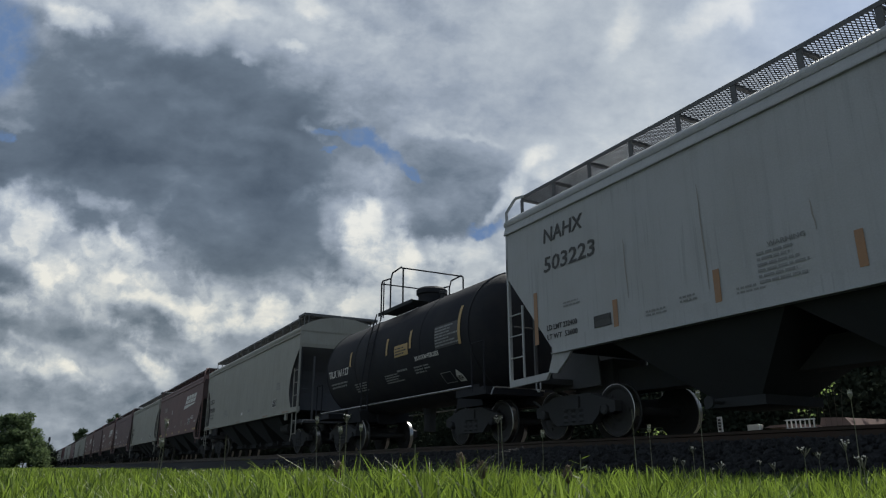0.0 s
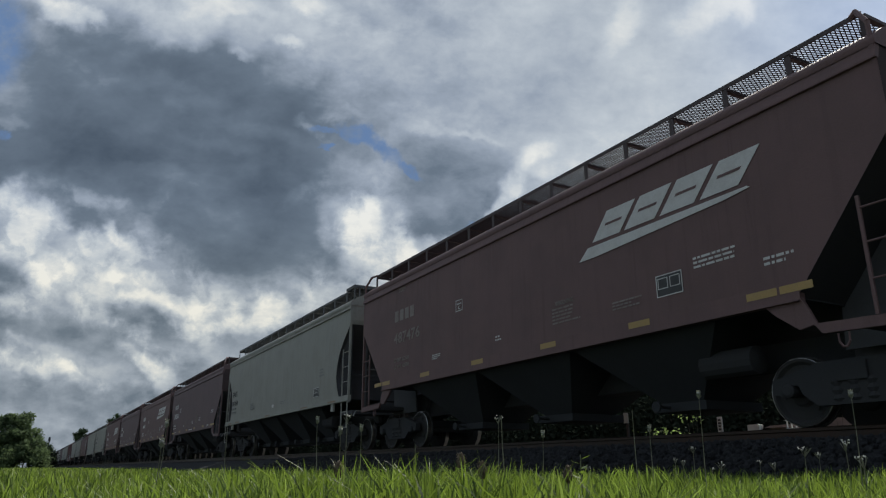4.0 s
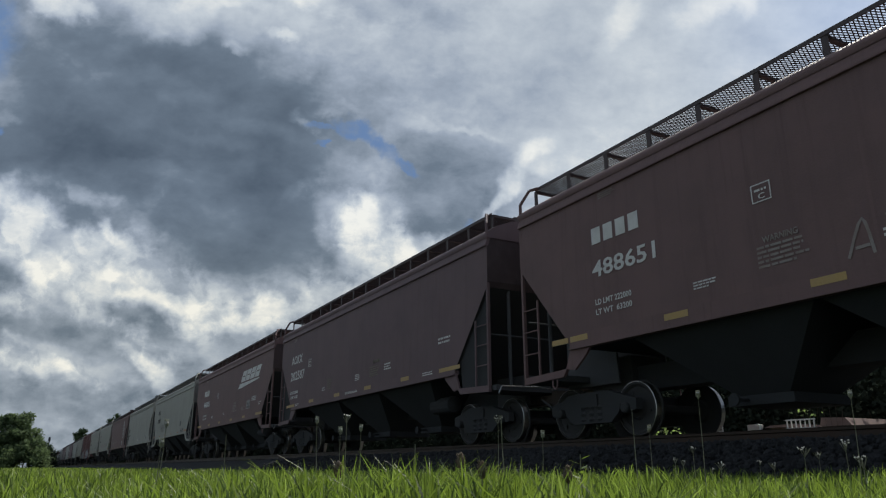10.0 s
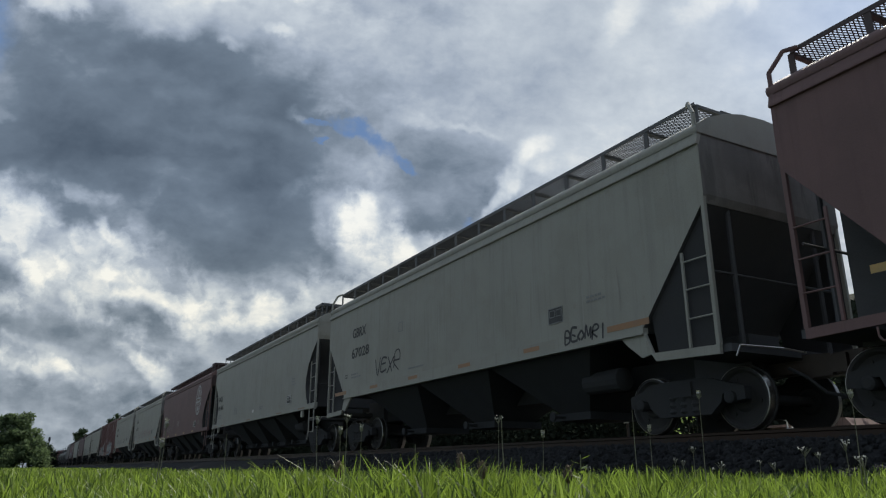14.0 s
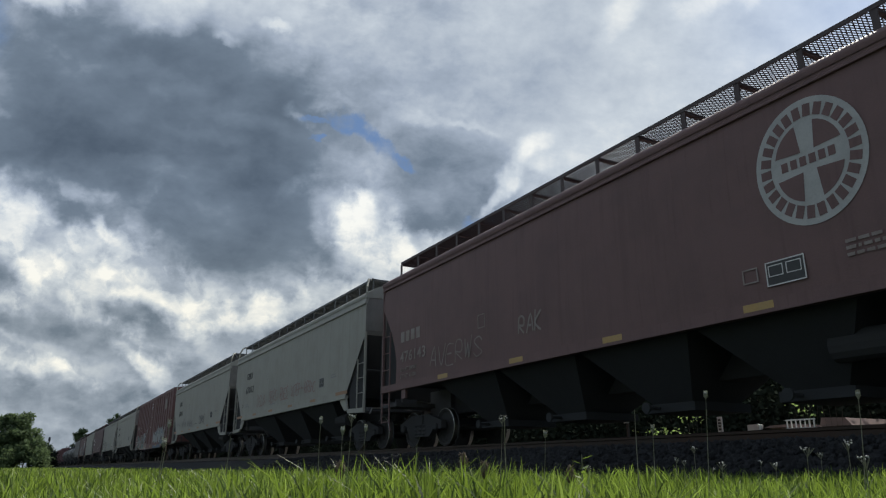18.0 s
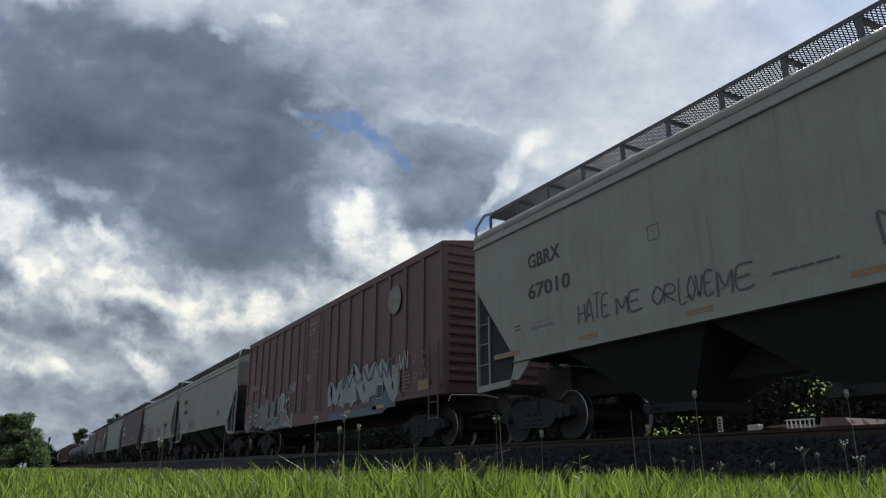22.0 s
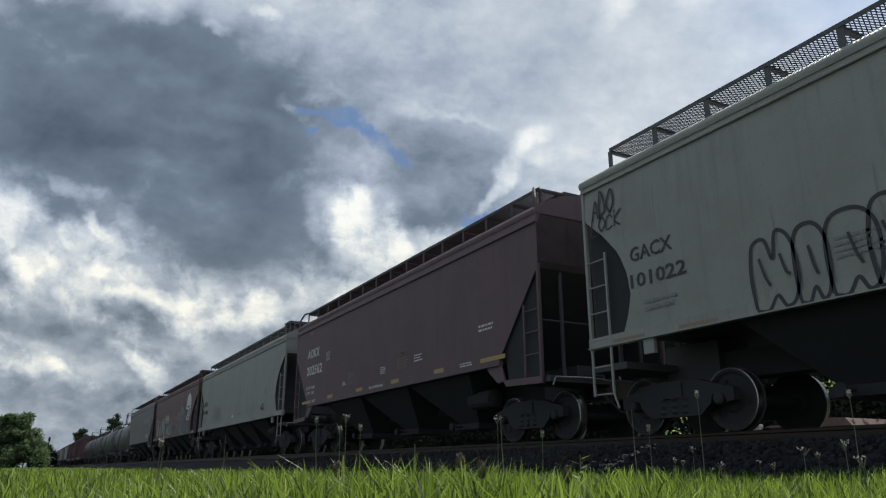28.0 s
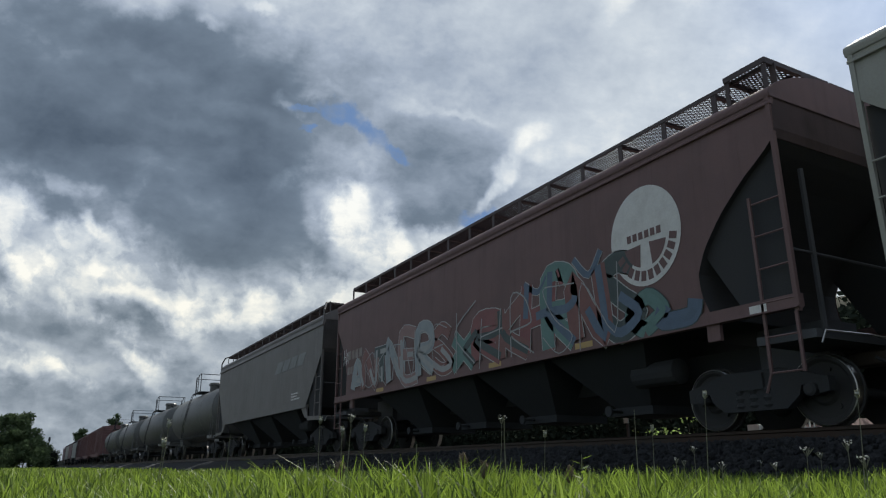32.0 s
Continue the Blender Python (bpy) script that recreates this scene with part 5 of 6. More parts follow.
# oxide red cars with the slanted emblem
for car, number, load in ((a3, "487476", ("223500", "62500")), (a6, "488651", ("222000", "63200")), (a8, "488385", ("222500", "62500"))):
    dim = FADED if car is a3 else WHITE
    numbers(car, "", number, -5.48, -4.03, 3.20, 3.49, 2.61, 2.90, dim, True, load, z=1.98)
    emblem(car)
    stripes(car, YELLOW, (-6.72, -6.20, -3.98, -1.58, 0.90, 3.24, 5.47, 5.97))
    outline_plate(car, -2.23, 2.89, 0.30, 0.26, WHITE)
    write(car, "C", -2.13, -2.03, 2.93, 3.01, WHITE), bars(car, -2.18, 3.03, 0.2, 0.06, 1, WHITE, seed=2)
    warning(car, -2.26 if car is a6 else 1.3, 1.98, FADED)
    bars(car, -3.37, 1.94, 0.42, 0.13, 3, WHITE, seed=20), bars(car, -0.62, 1.97, 0.26, 0.13, 2, WHITE, seed=21)
    vent_frame(car, 3.90, 1.97, WHITE, 0.52, 0.34)
    bars(car, 4.65, 2.24, 0.75, 0.2, 3, WHITE, seed=22), bars(car, 2.9, 1.95, 0.7, 0.16, 3, FADED, seed=23), bars(car, 6.3 - 0.5, 2.0, 0.5, 0.15, 2, WHITE, seed=24)
    bars(car, -5.25, 3.97, 0.5, 0.11, 3, FADED, seed=25)
scrawl(a6, "ASKUNLS", -1.05, 1.78, 3.1, 0.5, FADED, 40, 0.035, 0.2)
scrawl(a6, "MORNE", -0.3, 1.68, 0.9, 0.12, WHITE, 41, 0.018)
# dark maroon cars
for car, number in ((a5, "202561"), (a7, "202587"), (a17, "202562")):
    numbers(car, "AOKX", number, -6.10, -4.60, 3.10, 3.41, 2.52, 2.84, WHITE, load=("225000", "61000"), z=1.89)
    outline_plate(car, -4.2, 2.84, 0.30, 0.26, WHITE)
    write(car, "C", -4.10, -4.0, 2.88, 2.96, WHITE), bars(car, -4.15, 2.98, 0.2, 0.06, 1, WHITE, seed=2)
    plate(car, "reflector_stripe", -6.45, 1.58, 0.9, 0.09, YELLOW, -HALF - 0.011), plate(car, "reflector_stripe", 5.25, 1.60, 0.95, 0.09, YELLOW, -HALF - 0.011)
    stripes(car, YELLOW, (-3.97, -1.58, 0.82, 3.2), 1.60)
    bars(car, -5.45, 1.58, 0.4, 0.1, 2, WHITE, seed=26), bars(car, -5.95, 3.93, 0.46, 0.12, 3, FADED, seed=27)
    write(car, "VENT CAR WHEN UNLOADING", -0.64, 0.31, 1.59, 1.66, WHITE, -HALF - 0.012)
    write(car, "WARNING", 1.39, 1.86, 2.28, 2.37, DUSTY), bars(car, 1.17, 1.92, 0.84, 0.30, 5, DUSTY, seed=28)
    bars(car, -2.25, 1.88, 0.5, 0.34, 5, DUSTY, seed=48), bars(car, -2.7, 1.88, 0.36, 0.12, 3, WHITE, seed=49), bars(car, 2.15, 2.0, 0.55, 0.2, 3, WHITE, seed=47)
    bars(car, 5.2, 2.25, 0.7, 0.18, 2, WHITE, seed=29), bars(car, 4.4, 1.6, 0.6, 0.1, 2, WHITE, seed=30)
    bars(car, 0.1, 1.92, 0.5, 0.2, 4, WHITE, seed=31)
# light grey cars with slanted ends
for car, number in ((a9, "67028"), (a12, "67013"), (a13, "67010"), (a15, "67034")):
    numbers(car, "GBRX", number, -5.70, -4.45, 3.21, 3.50, 2.60, 2.90, INK)
    bars(car, -5.72, 2.0, 0.8, 0.18, 2, PENCIL, seed=32)
    vent_frame(car, 3.92, 2.01, PENCIL, 0.42, 0.30)
    plate(car, "reflector_stripe", -7.0, 1.60, 0.92, 0.10, ORANGE, -HALF - 0.011), plate(car, "reflector_stripe", 5.48, 1.62, 0.95, 0.10, ORANGE, -HALF - 0.011)
    stripes(car, ORANGE, (-4.3, -1.9, 0.6, 3.1), 1.60, 0.5, 0.08)
    outline_plate(car, -2.5, 2.91, 0.24, 0.25, PENCIL, t=0.014)
    bars(car, 5.0, 2.2, 0.5, 0.15, 2, PENCIL, seed=33), bars(car, -6.2, 2.05, 0.2, 0.14, 2, INK, seed=34), bars(car, -1.9, 1.85, 1.0, 0.07, 1, PENCIL, seed=35)
scrawl(a9, "VEXR", -4.0, 1.97, 1.6, 0.42, SPRAY["black"], 50, 0.05, 0.2, shake=0.13)
scrawl(a9, "BEOMRI", 4.36, 1.59, 1.1, 0.21, SPRAY["black"], 51, 0.036, 0.2, shake=0.13)
for n, (word, x0, x1, z0, h) in enumerate((("DELO,", -3.72, -2.2, 1.95, 0.40), ("DERS:", -1.95, -0.62, 1.98, 0.42), ("RNES:", -0.48, 0.80, 1.98, 0.40), ("UGTER", 0.92, 1.92, 1.98, 0.38), ("-", 1.98, 2.34, 2.0, 0.30), ("RRSHC", 2.42, 3.55, 1.96, 0.38))):
    scrawl(a12, word, x0, z0, x1 - x0, h, SPRAY["rose"], 52 + n, 0.040, 0.15, shake=0.09)
plate(a12, "painted_stroke", -0.42, 1.93, 1.0, 0.025, SPRAY["rose"])
for n, (word, x0, x1, z0, z1, lean) in enumerate((("HATE", -4.28, -3.46, 1.90, 2.28, 0.08), ("ME", -3.30, -2.70, 1.88, 2.20, -0.05), ("OR", -2.52, -2.02, 1.87, 2.15, 0.1), ("LOVE", -1.98, -1.34, 1.82, 2.17, 0.12), ("ME", -1.28, -0.62, 1.79, 2.12, 0.05))):
    scrawl(a13, word, x0, z0, x1 - x0, z1 - z0, SPRAY["smudge"], 90 + n, 0.032, lean, shake=0.04)
bars(a13, -0.42, 1.86, 1.1, 0.06, 1, SPRAY["smudge"], seed=53)
scrawl(a13, "DORSE", 1.05, 1.86, 1.6, 0.40, SPRAY["smudge"], 54, 0.038, -0.1, shake=0.12)
scrawl(a15, "SHARSIB", -3.70, 1.66, 1.95, 0.42, SPRAY["black"], 55, 0.04, 0.15)
# oxide red cars with the round emblem
for car, clean in ((a11, False), (a19, True)):
    if clean:
        round_emblem(car, 5.53, 3.03, 0.76, 0.82, True)
        glyphs(car, -6.98, 2.60, 1.1, 0.26, 4, FADED)
        glyphs(car, -6.98, 2.16, 1.3, 0.22, 6, FADED)
    else:
        numbers(car, "", "476143", -6.80, -5.42, 2.60, 2.87, 2.08, 2.36, FADED, True, ("224500", "61500"), z=1.70)
        round_emblem(car, 4.92, 3.20, 0.76, 0.84, False)
        vent_frame(car, 4.10, 1.73, WHITE, 0.56, 0.32)
        outline_plate(car, 3.74, 1.83, 0.24, 0.20, FADED, t=0.02)
        bars(car, 5.2, 1.84, 0.6, 0.25, 3, FADED, seed=36)
    stripes(car, YELLOW, (-4.8, -1.85, 0.9, 3.69), 1.46)
scrawl(a11, "AVERWS", -5.2, 1.78, 2.4, 0.42, FADED, 56, 0.035, 0.2)
scrawl(a11, "RAK", -1.5, 1.98, 0.8, 0.36, FADED, 57, 0.04, 0.2)
outline_plate(a11, -3.0, 2.35, 0.28, 0.3, FADED, t=0.02)
S = SPRAY
fat_letters(a19, "ANTNERS", -6.55, 1.52, 5.9, (1.05, 1.4, 1.3), [S["grey"], S["brown"], S["dark"], S["grey"], S["pink"]], S["white"], 60, 0.29, 0.018, gloss=S["chalk"])
fat_letters(a19, "XRK", -0.60, 1.46, 3.0, (1.0, 1.30), [S["teal"], S["red"], S["brown"]], S["white"], 61, 0.36, 0.018, gloss=S["dark"])
fat_letters(a19, "HRNS", 2.2, 1.42, 3.1, (1.55, 1.5, 1.35), [S["red"], S["teal"], S["brown"], S["dark"]], S["white"], 62, 0.36, 0.018, gloss=S["blue"])
fat_letters(a19, "OU", 5.1, 1.40, 1.25, (0.75, 0.5), [S["teal"], S["blue"]], S["dark"], 63, 0.26, 0.018)
fat_letters(a19, "VIV", 2.3, 2.62, 2.2, (0.4, 0.45), [S["blue"], S["red"]], S["white"], 66, 0.12, 0.014)
scrawl(a19, "ASKTNRE", -6.5, 1.62, 5.8, 1.0, S["chalk"], 67, 0.028, 0.15, -HALF - 0.018, 0.12)
scrawl(a19, "KHRSN", -0.5, 1.55, 5.4, 1.2, S["chalk"], 68, 0.028, 0.1, -HALF - 0.018, 0.12)
scrawl(a19, "HA", -7.30, 2.50, 0.4, 0.45, WHITE, 64, 0.03)
plate(a19, "stencil_patch", 7.28, 1.42, 0.26, 0.11, WHITE)
# boxcar
BY = -1.49 - 0.056
bm = bmesh.new()
bm.faces.new([bm.verts.new((6.35 + 0.40 * math.cos(6.2832 * i / 32), BY, 3.88 + 0.40 * math.sin(6.2832 * i / 32))) for i in range(32)])
part("round_emblem", bm, FADED, a14)
plate(a14, "painted_band", 1.62, 0.90, 3.75, 0.22, S["blue"], BY + 0.003)
plate(a14, "painted_band", 5.0, 1.02, 1.5, 0.45, S["blue"], BY + 0.003)
fat_letters(a14, "MANAN", 1.72, 1.10, 4.75, (0.95, 1.25, 1.15), [S["chalk"], S["grey"]], S["dark"], 70, 0.42, 0.050, BY, gloss=S["chalk"])
fat_letters(a14, "WVVW", 2.6, 1.78, 3.6, (0.42, 0.50), [S["dark"], S["blue"]], S["grey"], 78, 0.07, 0.02, BY - 0.008)
scrawl(a14, "SEA", 5.95, 1.92, 0.75, 0.42, S["faint"], 71, 0.05, 0.3, BY - 0.008, 0.12)
scrawl(a14, "VN", 6.70, 1.92, 0.55, 0.45, S["white"], 72, 0.055, 0.2, BY - 0.008)
scrawl(a14, "RAGS", 7.5, 1.92, 0.95, 0.32, S["faint"], 73, 0.03, 0.1, BY - 0.008, 0.15)
scrawl(a14, "SCENE", 7.55, 1.52, 0.95, 0.30, S["faint"], 79, 0.03, 0.1, BY - 0.008, 0.15)
fat_letters(a14, "SAWH", -8.75, 0.98, 3.3, (0.95, 1.15), [S["brown"], S["dark"], S["teal"], S["pink"]], S["chalk"], 74, 0.33, 0.030, BY, gloss=S["teal"])
fat_letters(a14, "LU", -5.55, 0.98, 1.75, (1.3, 1.15), [S["pink"], S["teal"]], S["white"], 75, 0.34, 0.035, BY, gloss=S["dark"])
def swoosh():
    """A tall painted letter with a hooked tail."""
    bm = bmesh.new()
    bm.faces.new([bm.verts.new((x, BY - 0.002, z)) for x, z in curve_through([(-3.9, 1.45), (-3.1, 1.58), (-2.75, 1.28), (-2.42, 1.14), (-2.15, 1.40), (-2.2, 0.92), (-2.6, 0.98), (-3.3, 1.0), (-3.9, 1.0)])])
    o = part("graffiti", bm, S["pink"], a14, "pale outlined graffiti letters")
    bm = bmesh.new()
    bm.faces.new([bm.verts.new((x, BY - 0.003, z)) for x, z in curve_through([(-3.9, 1.55), (-3.95, 1.95), (-3.48, 2.20), (-3.18, 1.95), (-3.40, 1.66), (-3.75, 1.58)])])
    part("painted_sign", bm, S["grey"], o)
    strokes(o, ([(-3.9, 1.50), (-3.97, 1.95), (-3.48, 2.20), (-3.18, 1.95), (-3.40, 1.68), (-3.72, 1.60), (-3.1, 1.58), (-3.0, 1.85)], [(-3.12, 1.58), (-2.75, 1.28), (-2.42, 1.14), (-2.15, 1.40), (-2.2, 0.92), (-2.6, 0.98), (-3.4, 1.0)],
                [(-3.65, 1.75), (-3.5, 2.02), (-3.35, 1.92), (-3.5, 1.75)], [(-3.0, 1.82), (-2.62, 1.98), (-2.55, 1.80), (-2.75, 1.62)]), 0.055, S["white"], BY - 0.005)


swoosh()
write(a14, "OPEN", -0.66, -0.40, 2.50, 2.58, WHITE, BY - 0.012)
strokes(a14, ([(-0.42, 2.42), (-0.55, 2.42), (-0.62, 2.42)], [(-0.52, 2.48), (-0.62, 2.42), (-0.52, 2.36)]), 0.02, WHITE, BY - 0.012, "painted_arrow")
scrawl(a14, "WSAVKSE", -8.8, 1.08, 6.4, 0.95, S["chalk"], 80, 0.040, 0.2, BY - 0.009, 0.12)
scrawl(a14, "CYA", -8.75, 2.25, 0.7, 0.34, FADED, 76, 0.03, 0.1, BY - 0.006)
scrawl(a14, "EHN", -2.75, 2.00, 0.80, 0.36, S["chalk"], 77, 0.05, 0.3, BY - 0.006, rise=0.25)
glyphs(a14, -8.25, 2.64, 1.3, 0.24, 4, FADED, 0, BY)
outline_plate(a14, -6.43, 2.43, 0.31, 0.28, WHITE, BY)
write(a14, "C", -6.33, -6.23, 2.47, 2.55, WHITE, BY - 0.004)
plate(a14, "data_panel", -8.45, 1.24, 0.8, 0.5, BOXRED, BY - 0.008), plate(a14, "data_panel", -7.55, 1.24, 0.85, 0.5, BOXRED, BY - 0.008)
write(a14, "LD LMT", -8.3, -7.8, 1.55, 1.63, WHITE, BY - 0.014), write(a14, "172100", -7.4, -6.9, 1.55, 1.63, WHITE, BY - 0.014)
write(a14, "LT WT", -8.3, -7.9, 1.34, 1.42, WHITE, BY - 0.014), write(a14, "80600", -7.4, -7.0, 1.34, 1.42, WHITE, BY - 0.014)
outline_plate(a14, 5.30, 1.30, 0.42, 0.38, WHITE, BY - 0.016), plate(a14, "data_panel", 5.32, 1.32, 0.38, 0.34, INK, BY - 0.012)
for x in (5.31, 2.96, -6.53, 0.2, -3.0):
    plate(a14, "reflector_stripe", x, 1.03, 0.48, 0.10, YELLOW, BY - 0.008)
plate(a14, "orange_panel", 7.8, 1.30, 0.55, 0.24, ORANGE, BY - 0.002)
bars(a14, 6.62, 1.32, 0.22, 0.55, 6, FADED, BY - 0.006, 37), bars(a14, 6.98, 1.32, 0.42, 0.55, 6, FADED, BY - 0.006, 41)
bars(a14, -0.1, 3.10, 0.5, 0.07, 1, FADED, BY - 0.01, 39)
for word, x0, x1, z in (("CLOSE AND LOCK", -0.70, 0.11, 4.29), ("DOORS BEFORE", -0.73, -0.01, 4.06), ("MOVING CAR", -0.74, -0.12, 3.95), ("DOOR OPENING", -0.10, 0.52, 3.23)):
    write(a14, word, x0, x1, z, z + 0.08, SPRAY["white"], BY - 0.012)
# weathered car with a pale emblem
glyphs(a20, 2.3, 3.0, 3.4, 0.42, 4, PENCIL, 0.9, gap=0.16, name="emblem")
bars(a20, 4.6, 1.8, 1.0, 0.3, 3, WHITE, seed=40)


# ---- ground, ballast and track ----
# shade of the woods is put into this dark colour
BACKING = surface("overgrown_soil", (0.018, 0.022, 0.012), 0.95, other=(0.03, 0.028, 0.02), amount=0.6, scale=0.5, grain=6, bump=0.9, spec=0.1)


def sheet(name, rows, mat, label, category):
    """A strip of ground: rows of (y, z) drawn out along x in steps."""
    bm = bmesh.new()
    xs = [-2400, -1200, -600, -300, -150, -80, -50] + [-30 + 0.5 * i for i in range(71)] + [12, 40, 150, 600, 2400]
    grid = [[bm.verts.new((x, y, z + (0.03 * noise.noise((x * 0.7, y * 0.7, 0)) if 0.2 < z < 0.6 else 0))) for y, z in rows] for x in xs]
    for a, b in zip(grid, grid[1:]):
        for i in range(len(rows) - 1):
            bm.faces.new((a[i], b[i], b[i + 1], a[i + 1]))
    ob = part(name, bm, mat, None, label, 40)
    return tagged(ob, category=category, kind="structure")


sheet("ground", [(-2400, 0), (-200, 0), (-20, 0), (0, 0), (3, 0), (6.2, 0.0), (9.65, 0.02), (13.2, 0.0), (20, 0), (60, 0), (300, 0), (2400, 0)], SOIL, "level grassy field beside the railway", "ground")
# unseen backing, added to block the sky between leaves and under the cars
sheet("wooded_bank", [(34.5, -0.1), (35, 4.0), (36, 7.5), (38, 9.2), (60, 9.4), (64, -0.1)], BACKING, "added dark sheet behind the trees that closes sky gaps", "bank")
BALLAST = sheet("ballast", [(6.3, -0.05), (6.7, 0.10), (7.2, 0.28), (7.7, 0.44), (8.05, 0.50), (8.9, 0.50), (10.4, 0.50), (11.25, 0.50), (11.6, 0.44), (12.4, 0.20), (13.0, -0.05)], STONE, "bank of grey crushed stone under the track", "ballast")


def rails():
    prof = [(-0.07, 0), (0.07, 0), (0.07, 0.012), (0.012, 0.03), (0.010, 0.115), (0.036, 0.125), (0.036, 0.16), (0.026, 0.17), (-0.026, 0.17), (-0.036, 0.16), (-0.036, 0.125), (-0.010, 0.115), (-0.012, 0.03), (-0.07, 0.012)]
    track = tagged(new("railway_track"), "single railway track on dark wooden sleepers", "railway track", kind="structure")
    for y in (TRACK_Y - 0.755, TRACK_Y + 0.755):
        bm = bmesh.new()
        a = [bm.verts.new((-700, y + u, RAIL_Z - 0.17 + v)) for u, v in prof]
        b = [bm.verts.new((120, y + u, RAIL_Z - 0.17 + v)) for u, v in prof]
        for i in range(len(prof)):
            j = (i + 1) % len(prof)
            bm.faces.new((a[i], a[j], b[j], b[i]))
        part("rail", bm, RAILTOP, track, "steel rail with a worn top")
    bm = box(bmesh.new(), -0.115, 0.115, TRACK_Y - 1.3, TRACK_Y + 1.3, 0.36, 0.53, 0.01)
    first = part("sleeper", bm, WOOD, track, "creosoted wooden sleeper")
    first.location.x = -60
    for k in range(1, 130):
        again(first, track, (-60 + 0.53 * k, 0, 0))
    far = bmesh.new()
    for k in range(400):
        box(far, -60.6 - 0.53 * k, -60.37 - 0.53 * k, TRACK_Y - 1.3, TRACK_Y + 1.3, 0.36, 0.53)
    tagged(part("sleepers", far, WOOD, track), kind="stuff")


rails()


def stones():
    rnd = np.random.default_rng(4)
    n = 9000
    ico = bmesh.new()
    bmesh.ops.create_icosphere(ico, subdivisions=1, radius=1.0)
    v0 = np.array([v.co[:] for v in ico.verts])
    f0 = np.array([[v.index for v in f.verts] for f in ico.faces])
    ico.free()
    forms = []
    for k in range(9):
        me = bpy.data.meshes.new("stone")
        me.from_pydata((v0 * rnd.uniform(0.65, 1.3, (len(v0), 1)) * rnd.uniform(0.7, 1.3, (1, 3))).tolist(), [], f0.tolist())
        forms.append(me)
    for k in range(300):
        px, py = rnd.uniform(-9.5, -2.5), rnd.uniform(6.45, 7.6)
        pz, size = float(np.interp(py, (6.3, 6.7, 7.2, 7.7), (-0.05, 0.10, 0.28, 0.44))), rnd.uniform(0.028, 0.055)
        o = link("stone", forms[k % 9], STONE, BALLAST)
        o.matrix_basis = Matrix.LocRotScale((px, py, pz + size * 0.5), Euler(rnd.uniform(0, 6.28, 3)), (size, size, size))
    x = -26 + 27 * rnd.random(n) ** 0.6
    y = 6.25 + 2.3 * rnd.random(n)
    z = np.interp(y, (6.3, 6.7, 7.2, 7.7, 8.05, 8.9), (-0.05, 0.10, 0.28, 0.44, 0.50, 0.50))
    size = rnd.uniform(0.018, 0.045, n)
    v = v0[None] * rnd.uniform(0.65, 1.35, (n, len(v0), 1)) * size[:, None, None] * rnd.uniform(0.7, 1.3, (n, 1, 3))
    v += np.stack([x, y, z + size * 0.4], -1)[:, None]
    f = f0[None] + (np.arange(n) * len(v0))[:, None, None]
    me = bpy.data.meshes.new("ballast_stones")
    me.from_pydata(v.reshape(-1, 3).tolist(), [], f.reshape(-1, 3).tolist())
    tagged(link("ballast_stones", me, STONE, None), "loose grey crushed stones on the bank", "stones", kind="stuff")


stones()


# ---- grass ----
def grass(name, n, near, far, tall, wide, seed, a0=-8.0, a1=66.0, power=1.0, label="", top=6.6, low=-60.0, mat=None, droop=1.0):
    rnd = np.random.default_rng(seed)
    d = near + (far - near) * rnd.random(n) ** power
    a = np.radians(a0 + (a1 - a0) * rnd.random(n))
    x, y = -d * np.cos(a), d * np.sin(a)
    keep = (y < top) & (y > low)
    x, y, d = x[keep], y[keep], d[keep]
    n = len(x)
    h = tall * (0.42 + 0.58 * rnd.random(n) ** 1.6) * (0.85 + 0.3 * np.sin(x * 1.7 + 1.3 * y) * np.cos(y * 2.3 - x))
    w = wide * rnd.uniform(0.6, 1.3, n)
    t = rnd.uniform(0, 2 * np.pi, n)
    lean = h * rnd.uniform(0.02, 0.75, n) ** 1.4 * droop
    face = t + rnd.uniform(-1.0, 1.0, n) + np.pi / 2
    cx, sx = np.cos(t) * lean, np.sin(t) * lean
    wx, wy = np.cos(face) * w / 2, np.sin(face) * w / 2
    o = np.zeros(n)
    base = np.stack([x, y, o], -1)
    def ring(f, drop, k):
        c = base + np.stack([cx * f * f, sx * f * f, h * f * (1 - drop)], -1)
        s = np.stack([wx * k, wy * k, o], -1)
        return c - s, c + s
    p0, p1 = ring(0.0, 0, 0.8)
    p2, p3 = ring(0.45, 0.0, 1.0)
    p4, p5 = ring(0.78, 0.03, 0.65)
    tip = base + np.stack([cx, sx, h * 0.90], -1)
    v = np.stack([p0, p1, p2, p3, p4, p5, tip], 1).reshape(-1, 3)
    k = (np.arange(n) * 7)[:, None]
    quads = np.concatenate([k + [0, 1, 3, 2], k + [2, 3, 5, 4]]).astype(np.int32)
    tris = (k + [4, 5, 6]).astype(np.int32)
    me = bpy.data.meshes.new(name)
    me.vertices.add(len(v)), me.loops.add(len(quads) * 4 + len(tris) * 3), me.polygons.add(len(quads) + len(tris))
    me.vertices.foreach_set("co", v.ravel())
    me.loops.foreach_set("vertex_index", np.concatenate([quads.ravel(), tris.ravel()]))
    me.polygons.foreach_set("loop_start", np.concatenate([np.arange(len(quads)) * 4, len(quads) * 4 + np.arange(len(tris)) * 3]).astype(np.int32))
    me.update(calc_edges=True)
    me.polygons.foreach_set("use_smooth", [True] * len(me.polygons))
    tagged(link(name, me, mat or BLADE, None), label or "sunlit green meadow grass", "grass", kind="stuff")


grass("grass", 6500, 1.15, 2.2, 0.248, 0.0052, 1, power=0.8)
